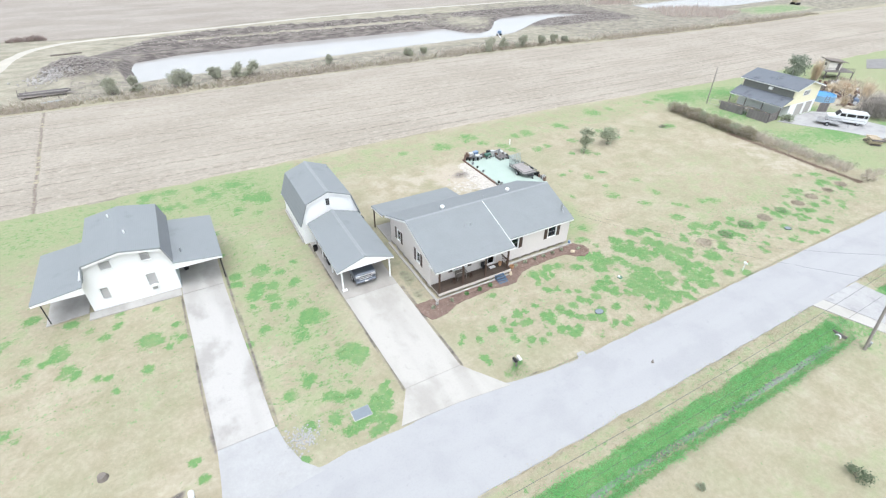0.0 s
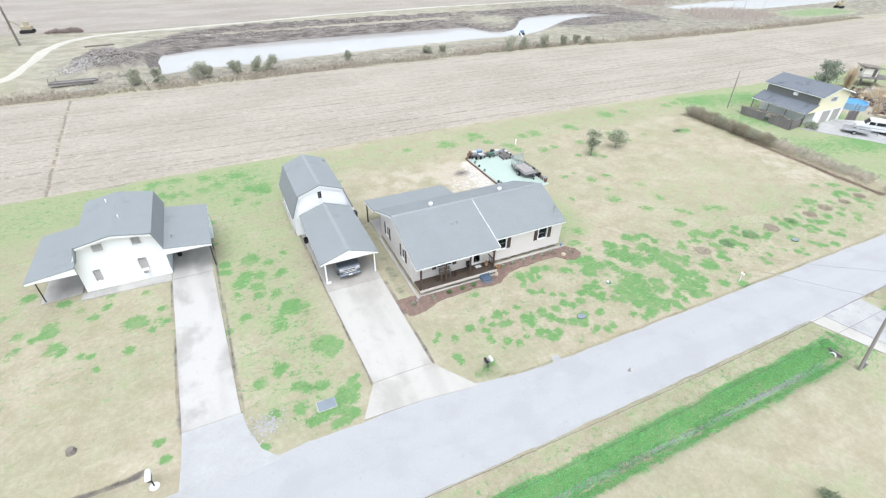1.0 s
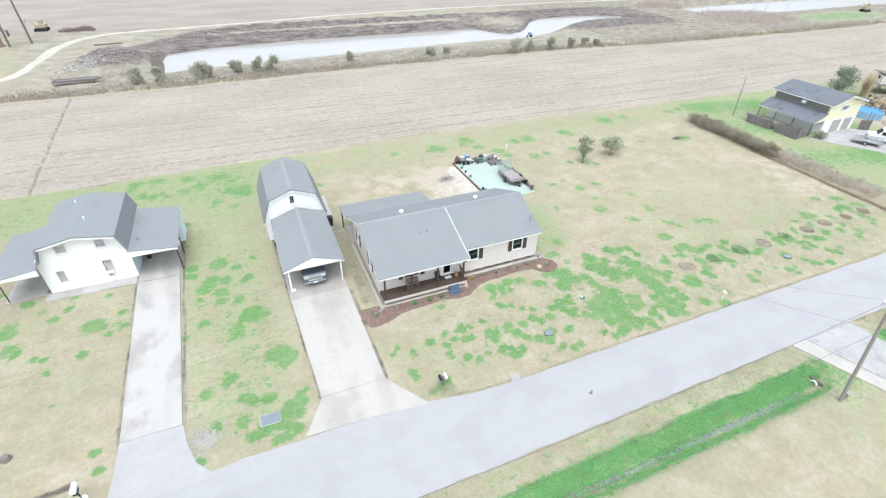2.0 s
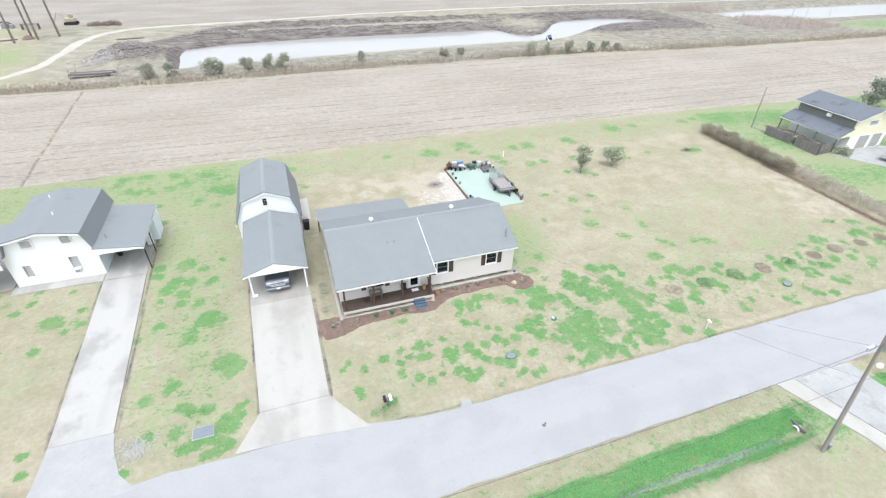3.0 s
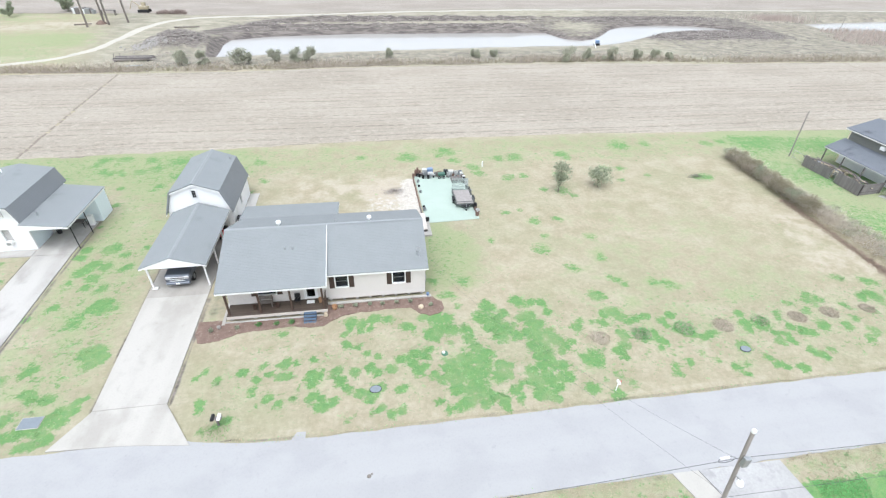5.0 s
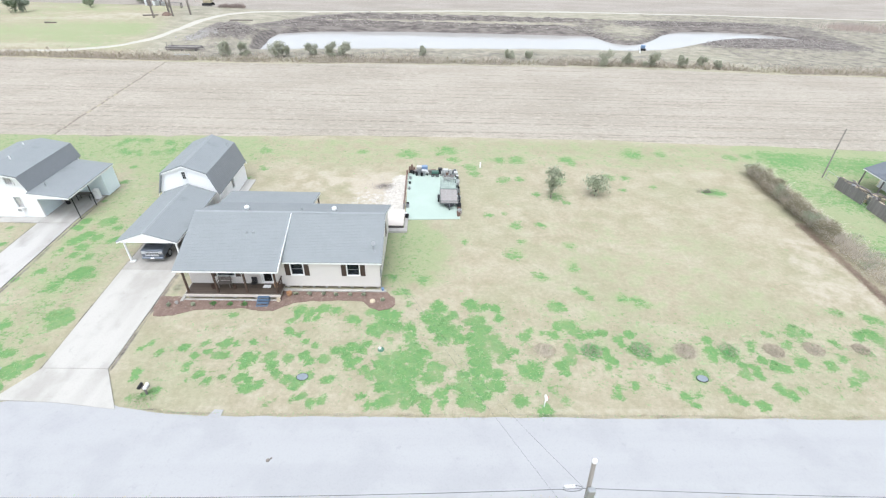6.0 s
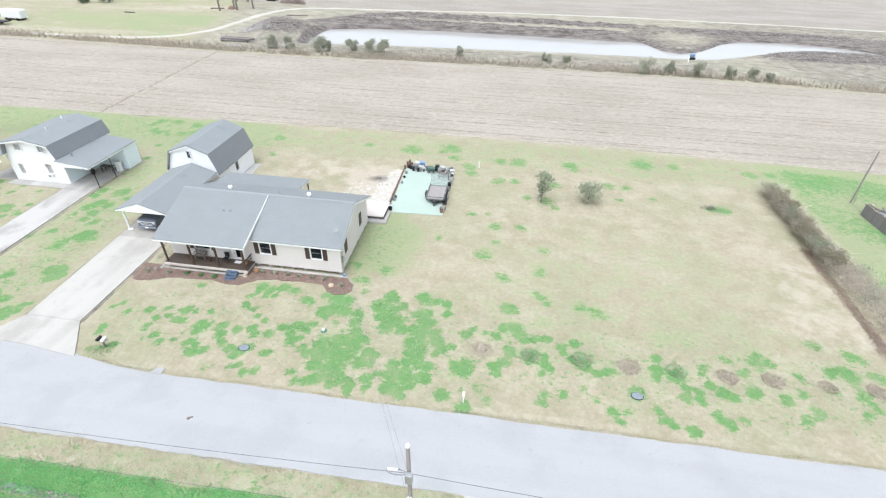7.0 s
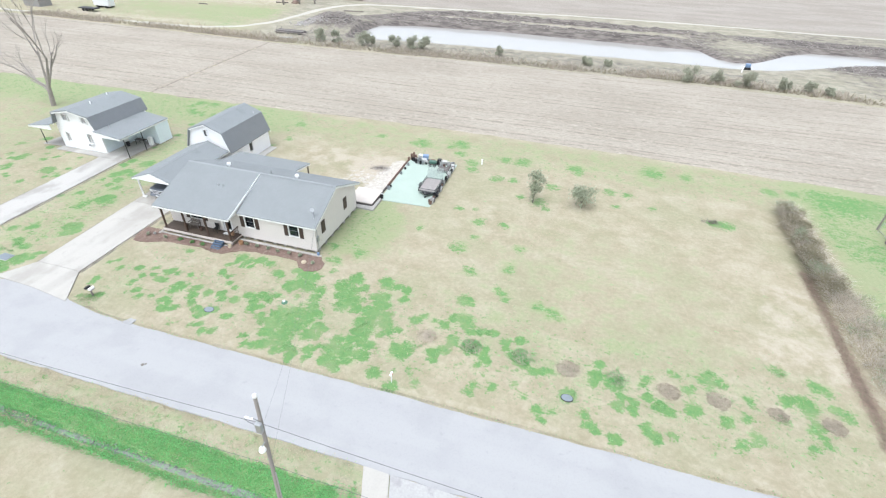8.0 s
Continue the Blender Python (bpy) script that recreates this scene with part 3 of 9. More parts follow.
PALE_FRONT = [(-10.6, 4.5, 0.39), (-1.3, 4, 0.35), (0.3, 4.4, 0.31), (6.7, 10.1, 0.22), (7.6, 9.4, 0.26), (7.4, 15.8, 0.6), (6.7, 15.9, 0.4), (7.9, 14.2, 0.29),
              (18.6, 10.7, 0.27), (18.7, 5.1, 0.24), (19.2, 4.6, 0.47), (17.3, 5.1, 0.24), (28.2, 8.5, 0.35), (23.1, 4.9, 0.4), (26, 6.6, 0.25), (26.8, 5.6, 0.24),
              (28.9, 5, 0.24), (28.4, 4.1, 0.31), (26.7, 15.4, 0.6), (28, 14.7, 0.75), (23.7, 15.5, 0.4), (23.1, 16.2, 0.61), (35, 9.7, 0.45), (39.3, 11.2, 0.65),
              (40.4, 11.2, 0.56), (38.2, 9.9, 0.54), (37.2, 11, 0.37), (40.3, 7.8, 0.52), (42.3, 10.2, 0.45), (41.8, 8.6, 0.53), (44.9, 13.9, 0.44), (46.1, 10, 0.45)]
PALE_BACK = [(47.8, 13, 0.58), (48.2, 11.1, 0.56), (44, 9.4, 0.45), (46.1, 8.7, 0.57), (46.5, 8.1, 0.56), (45.4, 7.1, 0.42), (-0.2, 45.7, 0.63), (6.5, 45.4, 1.4),
             (5.2, 44.9, 0.63), (10.7, 45.5, 0.64), (11.8, 46.9, 1.2), (12.8, 43.8, 0.78), (14.7, 41.3, 0.98), (18.6, 43.8, 0.94), (21.3, 44, 1.2), (28.3, 44.2, 1.1),
             (28.9, 43, 0.62), (18.7, 37.9, 0.94), (20.9, 38.1, 0.73), (25.9, 38.1, 0.95), (32.6, 39.1, 1), (34.7, 39, 0.74), (33.5, 35.8, 0.57), (22.3, 34.1, 0.55),
             (24.6, 33.7, 1), (25.4, 32.4, 0.54), (16.1, 29.3, 0.51), (17.8, 29.5, 0.38), (18.9, 27.2, 0.8), (21.6, 27.2, 0.49), (13.2, 23.7, 0.35), (18, 21.7, 0.96)]
PALE_TREES = [(19, 24, 0.47), (23.8, 23.3, 0.58), (23.6, 19.6, 0.65), (20, 18.2, 0.69), (9, 17.6, 0.73), (6.3, 17.9, 0.63), (38.2, 46.6, 1.6), (42.2, 46.6, 0.82),
              (37.6, 36.5, 0.5), (45, 35.3, 1.1), (52.2, 46.1, 1.1), (54.9, 46.7, 1), (57.7, 47.6, 1.2), (15.1, 39.6, 0.89)]
GREEN_SIDE = [(-26.7, 26.8, 0.53), (-26.9, 25.5, 0.52), (-24.5, 26.6, 0.76), (-22.9, 25.6, 0.43), (-22, 23.4, 0.42), (-25.2, 24.1, 0.67), (-23.8, 23.8, 0.47),
              (-21.2, 26.5, 0.33), (-21.7, 42.2, 1), (-21, 41.2, 0.82), (-22.7, 42.5, 0.69), (-25.6, 23.2, 0.76), (-24.3, 22.1, 0.6), (-24.5, 20.6, 0.39),
              (-22.9, 20.5, 0.39), (-22.2, 18.4, 0.57), (-21.9, 17.7, 0.66), (-22.6, 17.8, 0.47), (-21.6, 18.6, 0.38), (-25.8, 18.2, 0.37), (-27.2, 17, 0.35),
              (-20.3, 12.4, 0.81), (-20.1, 11.6, 0.63), (-19.5, 12, 0.43), (-20.9, 12.7, 0.43), (-24.1, 11.2, 0.44), (-24.3, 10.9, 0.32), (-25.9, 10.4, 0.39),
              (-23, 9.1, 0.47), (-22.6, 8.6, 0.31)]
GREEN_SIDE_VERGE = [(-19.6, 7.8, 0.31), (-19.2, 8.1, 0.24), (-19.4, 7.1, 0.31), (-20.4, 7.3, 0.46), (-20, 6.5, 0.49), (-20.7, 6.7, 0.45), (-23.4, 7, 0.37),
                    (-23.3, 6.7, 0.26), (-21.3, 6, 0.44), (-22, 5.9, 0.43), (-20.6, 5.6, 0.47), (-20, 5.2, 0.4), (-22.8, 5.6, 0.39), (-21.4, 4.7, 0.35), (-20.8, 4.8, 0.39),
                    (-26.2, 5, 0.24), (-25.1, 7.3, 0.22), (-27.6, 35.7, 0.43), (-28.5, 39.9, 0.45), (-27.3, 31, 0.23)]
PALE_SIDE = [(-24.4, 40.1, 0.66), (-24.7, 39.1, 0.39), (-22.2, 38.4, 0.52), (-26.1, 45.1, 0.98), (-23.6, 46.9, 1.2), (-27.9, 44.1, 0.96), (-31, 48.3, 0.99),
             (-33.6, 48.2, 0.98), (-32.4, 44.7, 0.81), (-29.8, 43.9, 0.68), (-34, 46.7, 0.68), (-22.5, 45.2, 0.71), (-13.3, 45.6, 0.9), (-12, 40.1, 0.57), (-13.3, 37.1, 0.4),
             (-20.9, 17.6, 0.47), (-23.4, 16.3, 0.72), (-21.8, 8.3, 0.46), (-26.1, 21.5, 0.29)]
GREEN_NEIGHBOUR = [(-42.9, 28.6, 0.57), (-40, 26.5, 0.47), (-40.5, 23.5, 0.58), (-40.7, 22.6, 0.57), (-40, 22.6, 0.35), (-41.4, 22.4, 0.34), (-39.8, 20.9, 0.42),
                   (-40.2, 20.3, 0.25), (-39.3, 20.1, 0.34), (-37.9, 18.8, 0.33), (-37.2, 18.5, 0.33), (-36.5, 24.5, 0.19), (-37.5, 23.5, 0.37), (-34.3, 21.3, 0.78),
                   (-33.5, 20.9, 0.36), (-32.8, 20, 0.27), (-31.9, 20.5, 0.32), (-33.5, 25.2, 0.25), (-34.5, 18, 0.38), (-36.7, 17, 0.29), (-32.3, 8.2, 0.28),
                   (-31.9, 6.8, 0.31), (-32.3, 22.4, 0.24)]
PALE_NEIGHBOUR = [(-43, 16.1, 0.52), (-42.3, 15.4, 0.29), (-38.5, 24.7, 0.37), (-36.5, 26.2, 0.39), (-42.8, 23.4, 0.43), (-42.7, 21.5, 0.5), (-44.2, 26.2, 0.54),
                  (-27.8, 47.8, 0.99), (-30.1, 44.1, 0.53), (-31.3, 44, 0.66), (-32.5, 44.6, 0.53), (-32.4, 20.9, 0.23), (-20.6, 42.3, 0.7), (-21.8, 41.3, 0.55)]
GREEN_VERGE = [(39.7, 11.2, 1.0), (44.8, 13.8, 0.5), (47.1, 12.9, 0.7), (46.5, 9.3, 0.6), (42.0, 7.0, 0.6), (40.8, 6.2, 0.5), (48.5, 10.8, 0.6)]
# the pond's shore and the second canal's
POND = [(-35.5, 120), (-33.5, 106.5), (-20, 108.5), (0, 110.5), (23, 112.5), (45, 114), (61, 114), (68, 115.5), (74, 118.5), (82, 124), (90, 129.5), (97, 132.8), (107, 134),
        (115, 133), (123, 130), (119, 138), (110, 143), (98, 144.5), (86, 143), (79, 138), (73, 130), (68, 124.5), (63, 122.5), (59, 125), (56, 133.5), (30, 134), (0, 134), (-24, 131), (-34, 127)]
CANAL = [(152, 146), (158, 131), (188, 124), (230, 126), (330, 127), (330, 153), (266, 153), (197, 151)]
RINGS = [(18.65, 9.1, 0.75), (22.3, 9.1, 0.75), (26.2, 9.25, 0.8), (29.7, 9.2, 0.8), (33.2, 9.3, 0.7), (36.8, 9.3, 0.7), (40.1, 9.45, 0.75), (43.9, 9.5, 0.6), (47.4, 9.6, 0.7)]


def outside(poly, X, Y):
    """Signed distance from a closed outline: negative within."""
    d = np.full(X.shape, 1e9)
    inside = np.zeros(X.shape, bool)
    n = len(poly)
    for i in range(n):
        (ax, ay), (bx, by) = poly[i], poly[(i + 1) % n]
        ex, ey = bx - ax, by - ay
        k = np.clip(((X - ax) * ex + (Y - ay) * ey) / (ex * ex + ey * ey), 0, 1)
        d = np.minimum(d, np.hypot(X - ax - k * ex, Y - ay - k * ey))
        cross = (ay > Y) != (by > Y)
        inside ^= cross & (X < (bx - ax) * (Y - ay) / (by - ay + 1e-12) + ax)
    return np.where(inside, -d, d)


def step(v, a, b):
    k = np.clip((v - a) / (b - a), 0, 1)
    return k * k * (3 - 2 * k)


def wave(X, Y, k, seed):
    """Smooth uneven relief from a few sines."""
    r = np.random.RandomState(seed)
    out = np.zeros_like(X)
    for i in range(7):
        a, p, f = r.uniform(0, 6.28), r.uniform(0, 6.28), k * r.uniform(0.6, 2.2)
        out += np.sin(f * (X * math.cos(a) + Y * math.sin(a)) + p)
    return out / 4


def land_height(X, Y):
    h = 0.025 * wave(X, Y, 0.6, 3) * step(Y, 3.5, 6)
    # roadside ditch on the south, broken by the side road
    ditch = np.exp(-((Y + 5.55 + 0.12 * wave(X, X * 0, 0.25, 5)) / 0.85) ** 2)
    gap = np.maximum(1 - step(X, 16.2, 17.4), step(X, 24.6, 26.5))
    h = h - 0.62 * ditch * gap
    h = h - 0.32 * np.exp(-((Y - 6.4) / 0.6) ** 2) * (1 - step(X, -34.2, -32.6))
    # pond with its stepped spoil banks
    d = outside(POND, X, Y)
    bank = np.clip(-1.0 + d * 0.45, -2.2, 0.0)
    h = np.where(d < 6, np.minimum(h, bank), h)
    rough = 0.5 * wave(X, Y, 0.55, 8) + 0.35 * wave(X, Y, 1.3, 9)
    ridge = np.exp(-((Y - 147.5) / 3.2) ** 2) * step(X, -34, -14) * (1 - step(X, 60, 70))
    shelf = np.exp(-((Y - 138.5) / 2.6) ** 2) * step(X, -38, -30) * (1 - step(X, 46, 54))
    h = h + ridge * (1.5 + 0.5 * rough) + shelf * (0.9 + 0.4 * rough)
    spoil = np.exp(-(((X + 44) / 7.0) ** 2 + ((Y - 117) / 9.0) ** 2))
    h = h + spoil * (3.2 + 0.5 * rough)
    east = np.exp(-(((X - 104) / 20) ** 2 + ((Y - 120) / 5.5) ** 2)) + np.exp(-(((X - 95) / 24) ** 2 + ((Y - 151) / 3.5) ** 2))
    h = h + east * (0.5 + 0.35 * rough) * step(d, 3, 8)
    c = outside(CANAL, X, Y)
    h = np.where(c < 5, np.minimum(h, np.clip(-1.0 + c * 0.5, -2.2, 0.0)), h)
    return h


def spots(X, Y, rows, k=1.0, ragged=1.0):
    """How deep each place lies within the nearest of many round clumps: over a half is inside."""
    out = np.zeros_like(X)
    X, Y = X + ragged * (0.16 * wave(X, Y, 1.3, 31) + 0.10 * wave(X, Y, 3.3, 32)), Y + ragged * (0.14 * wave(X, Y, 1.5, 33) + 0.09 * wave(X, Y, 3.6, 34))
    for x, y, r in rows:
        r = max(r, 0.27) + 0.05
        near = (np.abs(X - x) < 1.6 * r) & (np.abs(Y - y) < 1.6 * r)
        out[near] = np.maximum(out[near], k * np.clip(1.55 - np.hypot(X[near] - x, Y[near] - y) / r, 0, 1.15))
    return out


def land_cover(X, Y):
    green = spots(X, Y, GREEN_BED_LAWN + GREEN_STEPS_LAWN + GREEN_CAP_LAWN + GREEN_FRONT + GREEN_ROADSIDE + GREEN_STUMPS + GREEN_SIDE + GREEN_SIDE_VERGE + GREEN_NEIGHBOUR)
    green = np.maximum(green, spots(X, Y, PALE_FRONT + PALE_BACK + PALE_TREES + PALE_SIDE + PALE_NEIGHBOUR + GREEN_VERGE, 0.66, 1.4))
    strewn = 0.20 * step(Y, 4, 6) * (1 - step(Y, 12, 16)) * step(X, -13, -10) * (1 - step(X, 48, 52)) + 0.08 * np.exp(-(((X - 27) / 14) ** 2 + ((Y - 8) / 3.5) ** 2))
    strewn = strewn + 0.25 * (1 - step(X, -21, -18)) * step(X, -29, -26) * step(Y, 4, 7) * (1 - step(Y, 48, 51)) + 0.16 * (1 - step(X, -31, -29)) * step(Y, 10, 16) * (1 - step(Y, 48, 51)) + 0.20 * step(Y, 39, 43) * (1 - step(Y, 49, 51))
    green = np.maximum(green, strewn) + 0.3 * np.minimum(strewn, green)
    green = green + 0.27 * step(Y, -4.6, -4.2) * (1 - step(Y, -2.8, -2.4))
    green = green + np.exp(-(((X + 22) / 3.5) ** 2 + ((Y - 14) / 10) ** 2)) * 0.10
    inditch = (np.exp(-((Y + 4.72 + 0.12 * wave(X, Y, 0.8, 52)) / 0.76) ** 6) + 0.70 * np.exp(-((Y + 6.15) / 0.42) ** 2)) * np.maximum(1 - step(X, 17, 18), step(X, 24.5, 26))
    green = np.maximum(green, inditch * 1.2)
    green = np.maximum(green, 0.62 * np.exp(-(((X - 19) / 3.5) ** 2 + ((Y + 5.5) / 2.6) ** 2)))
    green = np.maximum(green, (0.46 + 0.34 * wave(X, Y, 0.28, 71)) * step(X, 54, 57) * (1 - step(Y, 47, 50)) * step(Y, 10, 14) * (1 - step(X, 95, 110)))
    green = np.maximum(green, 0.30 * step(Y, 40, 43) * (1 - step(Y, 49, 51)) * (1 - step(X, -14, -4)))
    green = np.maximum(green, 0.62 * np.exp(-(((X - 198) / 24) ** 4 + ((Y - 108) / 8) ** 4)))
    lush = 0.85 * step(X, 53, 56) * (1 - step(Y, 48, 52)) + 0.40 * step(Y, 38, 46) * (1 - step(Y, 50, 52)) + (0.08 + 0.12 * (1 - step(X, -47, -41)) + 0.26 * step(X, -29, -27) + 0.2 * step(Y, 20, 30)) * (1 - step(X, -22, -12)) * (1 - step(Y, 49, 52)) * step(Y, 4, 9) + 0.25 * (1 - step(X, -18, -12)) * step(Y, 36, 41) * (1 - step(Y, 49, 52))
    lush = np.maximum(lush, (0.42 + 0.40 * wave(X, 2.2 * Y, 0.055, 81) + 0.22 * wave(X, 2.0 * Y, 0.17, 82)) * (1 - step(X, -62, -54)) * step(Y, 94, 99) * (1 - step(Y, 160, 170)) * step(X, -140, -110))
    lush = np.maximum(lush, 0.35 * np.exp(-((Y + 2.9) / 0.6) ** 2) + 0.20 * np.exp(-((Y + 14) / 7) ** 2))
    lush = np.maximum(lush, 1.35 * np.exp(-(((X - 7.6 - 0.8 * wave(X, Y, 0.5, 91)) / 4.0) ** 2 + ((Y - 22 - 0.8 * wave(X, Y, 0.5, 92)) / 6.0) ** 4)))
    green = np.maximum(green, 0.36 * np.exp(-(((X - 7.6 - 0.8 * wave(X, Y, 0.5, 91)) / 3.2) ** 2 + ((Y - 22) / 5.6) ** 4)))
    lush = np.maximum(lush, 0.22 * np.exp(-((Y - 102) / 7) ** 2) + 0.2 * np.exp(-((Y - 156) / 5) ** 2) * step(X, -30, 0))
    bare = 0.58 * np.exp(-(((X + 2) / 9.0) ** 2 + ((Y - 37) / 4.6) ** 2)) + 0.75 * np.exp(-(((X - 3.6) / 2.6) ** 2 + ((Y - 33.5) / 4.5) ** 2))
    bare = np.maximum(bare, 0.52 * step(X - 0.22 * (Y - 18) - 0.35 * wave(X, Y, 0.9, 51), 43.6, 45.0) * (1 - step(X, 50.2, 50.8)) * step(Y, 11, 15) * (1 - step(Y - 0.3 * (X - 47), 24.5, 26)))
    bare = np.maximum(bare, 0.42 * np.exp(-((Y - 3.75) / 0.35) ** 2) * step(X, -10, -6))
    bare = np.maximum(bare, 0.45 * np.exp(-((Y + 3.4) / 0.7) ** 2) + 0.35 * np.exp(-((Y + 7.6) / 0.7) ** 2))
    bare = np.maximum(bare, 0.50 * np.exp(-(((X + 12.4) / 0.9) ** 2 + ((Y - 21) / 7) ** 2)))
    lush = np.maximum(lush, 0.44 * np.exp(-(((X - 31) / 13) ** 4 + ((Y - 19) / 9) ** 4)))
    lush = np.maximum(lush, 0.55 * np.exp(-(((X + 12.3) / 0.9) ** 2 + ((Y - 20) / 8) ** 2)))
    bare = np.maximum(bare, 0.32 * np.exp(-(((X - 36) / 11) ** 2 + ((Y - 22) / 8) ** 2)) + 0.36 * np.exp(-(((X - 20) / 4) ** 2 + ((Y - 28) / 6) ** 2)))
    bare = np.maximum(bare, 0.40 * step(X, -72, -60) * step(Y, 96, 100) * (1 - step(Y, 122, 135)) * (1 - step(X, -52, -44)))
    bare = np.maximum(bare, 0.8 * np.exp(-(((X - 90) / 13) ** 4 + ((Y - 30) / 8) ** 4)))
    bare = np.maximum(bare, (0.30 - 0.42 * wave(X, 2.2 * Y, 0.055, 81) + 0.20 * wave(X, 2.4 * Y, 0.2, 83)) * (1 - step(X, -66, -58)) * step(Y, 97, 102) * step(X, -150, -120))
    green = np.maximum(green, (0.10 + 0.30 * wave(X, 2.0 * Y, 0.07, 84)) * (1 - step(X, -70, -62)) * step(Y, 98, 103) * (1 - step(Y, 128, 140)))
    yard = np.exp(-(((X - 91) / 14) ** 4 + ((Y - 29) / 9) ** 4))
    green, lush = green * (1 - 0.85 * yard), lush * (1 - 0.8 * yard)
    bare = np.maximum(bare, spots(X, Y, RINGS, 0.75, 0.2))
    bare = np.maximum(bare, 0.55 * np.exp(-(((X + 6.2) / 2.6) ** 2 + ((Y - 11.4) / 1.2) ** 2)))
    bare = np.maximum(bare, 0.22 * step(Y, 92, 95) * step(X, -58, -48) * (1 - step(X, 240, 300)))
    bare = np.maximum(bare, 0.10 * step(Y, 150, 156) * step(X, -50, -40))
    lush = np.maximum(lush, 0.10 * step(Y, 150, 156) * (1 - step(Y, 178, 190)) + 0.12 * step(X, 60, 90) * step(Y, 93, 97) * (1 - step(Y, 178, 190)))
    d = outside(POND, X, Y)
    dug = np.maximum((1 - step(d, 1, 3)) * 0.8, spots(X, Y, [(x, y, r * 0.75) for x, y, r in RINGS], 0.40, 0.3))
    dug = np.maximum(dug, 0.58 * np.exp(-((Y - 3.25 - 1.05 * (1 - step(X, -15, -5))) / 0.16) ** 2) * step(X, -10.5, -9.5))
    dug = np.maximum(dug, 0.5 * np.exp(-((Y + 2.5) / 0.16) ** 2))
    dug = np.maximum(dug, 0.62 * step(Y, 122, 128) * (1 - step(Y, 150, 156)) * step(X - 0.9 * (Y - 134), -44, -38) * (1 - step(X, 128, 140)))
    dug = np.maximum(dug, 0.36 * step(Y, 102, 105) * (1 - step(Y, 152, 157)) * step(X, -50, -40) * (1 - step(X, 135, 150)))
    dug = np.maximum(dug, 0.40 * np.exp(-((X + 12.25) / 0.95) ** 4) * step(Y, 14, 16) * (1 - step(Y, 30, 32)))
    dug = np.maximum(dug, 0.72 * np.exp(-((Y - 6.4) / 0.34) ** 2) * (1 - step(X, -33.4, -32.6)))
    bare = np.maximum(bare, 0.62 * np.exp(-(((X + 23.4) / 2.0) ** 2 + ((Y - 31.0) / 4.5) ** 2)))
    bare = np.maximum(bare, 0.85 * np.exp(-(((X + 25.8) / 1.0) ** 2 + ((Y - 6.7) / 0.9) ** 2)))
    lush = np.maximum(lush, 0.45 * np.exp(-(((X - 17) / 5) ** 2 + ((Y + 9.5) / 3.0) ** 2)))
    lush = np.maximum(lush, 0.5 * np.exp(-(((X - 2) / 9) ** 2 + ((Y + 12.5) / 3.6) ** 2)))
    dug = np.maximum(dug, 0.46 * step(Y, 94, 97) * (1 - step(Y, 168, 176)) * step(X, 60, 90) * (1 - step(X, 280, 320)) * (1 - 0.8 * (green > 0.3)))
    dug = np.maximum(dug, 0.46 * step(Y, 150, 153) * (1 - step(Y, 153, 157)) * step(X, -45, -30))
    dug = np.maximum(dug, 0.46 * step(Y, 93, 95) * (1 - step(Y, 106, 110)) * step(X, -52, -44) * (1 - step(X, 60, 90)))
    dug = np.maximum(dug, 0.40 * np.exp(-(((X + 49) / 9) ** 4 + ((Y - 112) / 17) ** 4)))
    for a, b, ya, yb in ((-30.92, -31.4, 8.3, 26.2), (-27.2, -27.85, 8.3, 35), (-18.15, -18.85, 7, 29), (-13.43, -13.5, 7, 18)):
        line = a + (b - a) * (Y - ya) / (yb - ya)
        side = -0.12 if a in (-30.92, -18.15) else 0.12
        dug = np.maximum(dug, 0.66 * np.exp(-((X - line - side) / 0.22) ** 2) * step(Y, ya - 0.5, ya) * (1 - step(Y, yb, yb + 0.5)))
    dug = np.maximum(dug, 0.64 * np.exp(-(((X - 3.8) / 1.9) ** 2 + ((Y - 35.7) / 1.3) ** 2)))
    sand = 0.95 * step(X - 0.14 * (Y - 33) - 0.4 * wave(X, Y, 0.8, 61), 3.2, 5.2) * (1 - step(X, 6.5, 6.7)) * step(Y, 28.6, 30) * (1 - step(Y + 0.5 * wave(X, Y, 0.7, 62), 38.0, 39.6))
    sand = np.maximum(sand, 0.52 * np.exp(-(((X - 2.5) / 3.2) ** 4 + ((Y - 32.6) / 2.6) ** 4)))
    dug = np.maximum(dug, 0.95 * step(Y, 131, 134) * (1 - step(Y, 149, 152)) * step(X + (Y - 134) * -0.9, -46, -40) * (1 - step(X, 48, 58)))
    dug = np.maximum(dug, 0.95 * np.exp(-(((X + 43) / 9) ** 2 + ((Y - 117) / 10.5) ** 2)))
    dug = np.maximum(dug, 0.98 * np.exp(-(((X - 106) / 27) ** 4 + ((Y - 125) / 10) ** 4)))
    dug = dug - 0.34 * np.exp(-(((X - 68) / 8) ** 2 + ((Y - 138) / 8) ** 2))
    bare = np.maximum(bare, 0.3 * np.exp(-(((X - 68) / 10) ** 2 + ((Y - 138) / 9) ** 2)))
    dug = np.maximum(dug, 0.98 * np.exp(-(((X - 95) / 32) ** 4 + ((Y - 150.5) / 6) ** 4)))
    dug = dug - 0.95 * np.exp(-((Y - 142.9 - 0.012 * X) / 1.3) ** 2) * step(X, -36, -30) * (1 - step(X, 46, 56))
    drab = step(Y, 91, 94) * (1 - step(Y, 172, 180)) * step(X + 0.25 * (Y - 100), -66, -54)
    return {"green": green, "lush": lush * (1 - 0.6 * drab), "bare": bare * (1 - 0.7 * drab), "dug": dug, "drab": drab, "sand": sand}


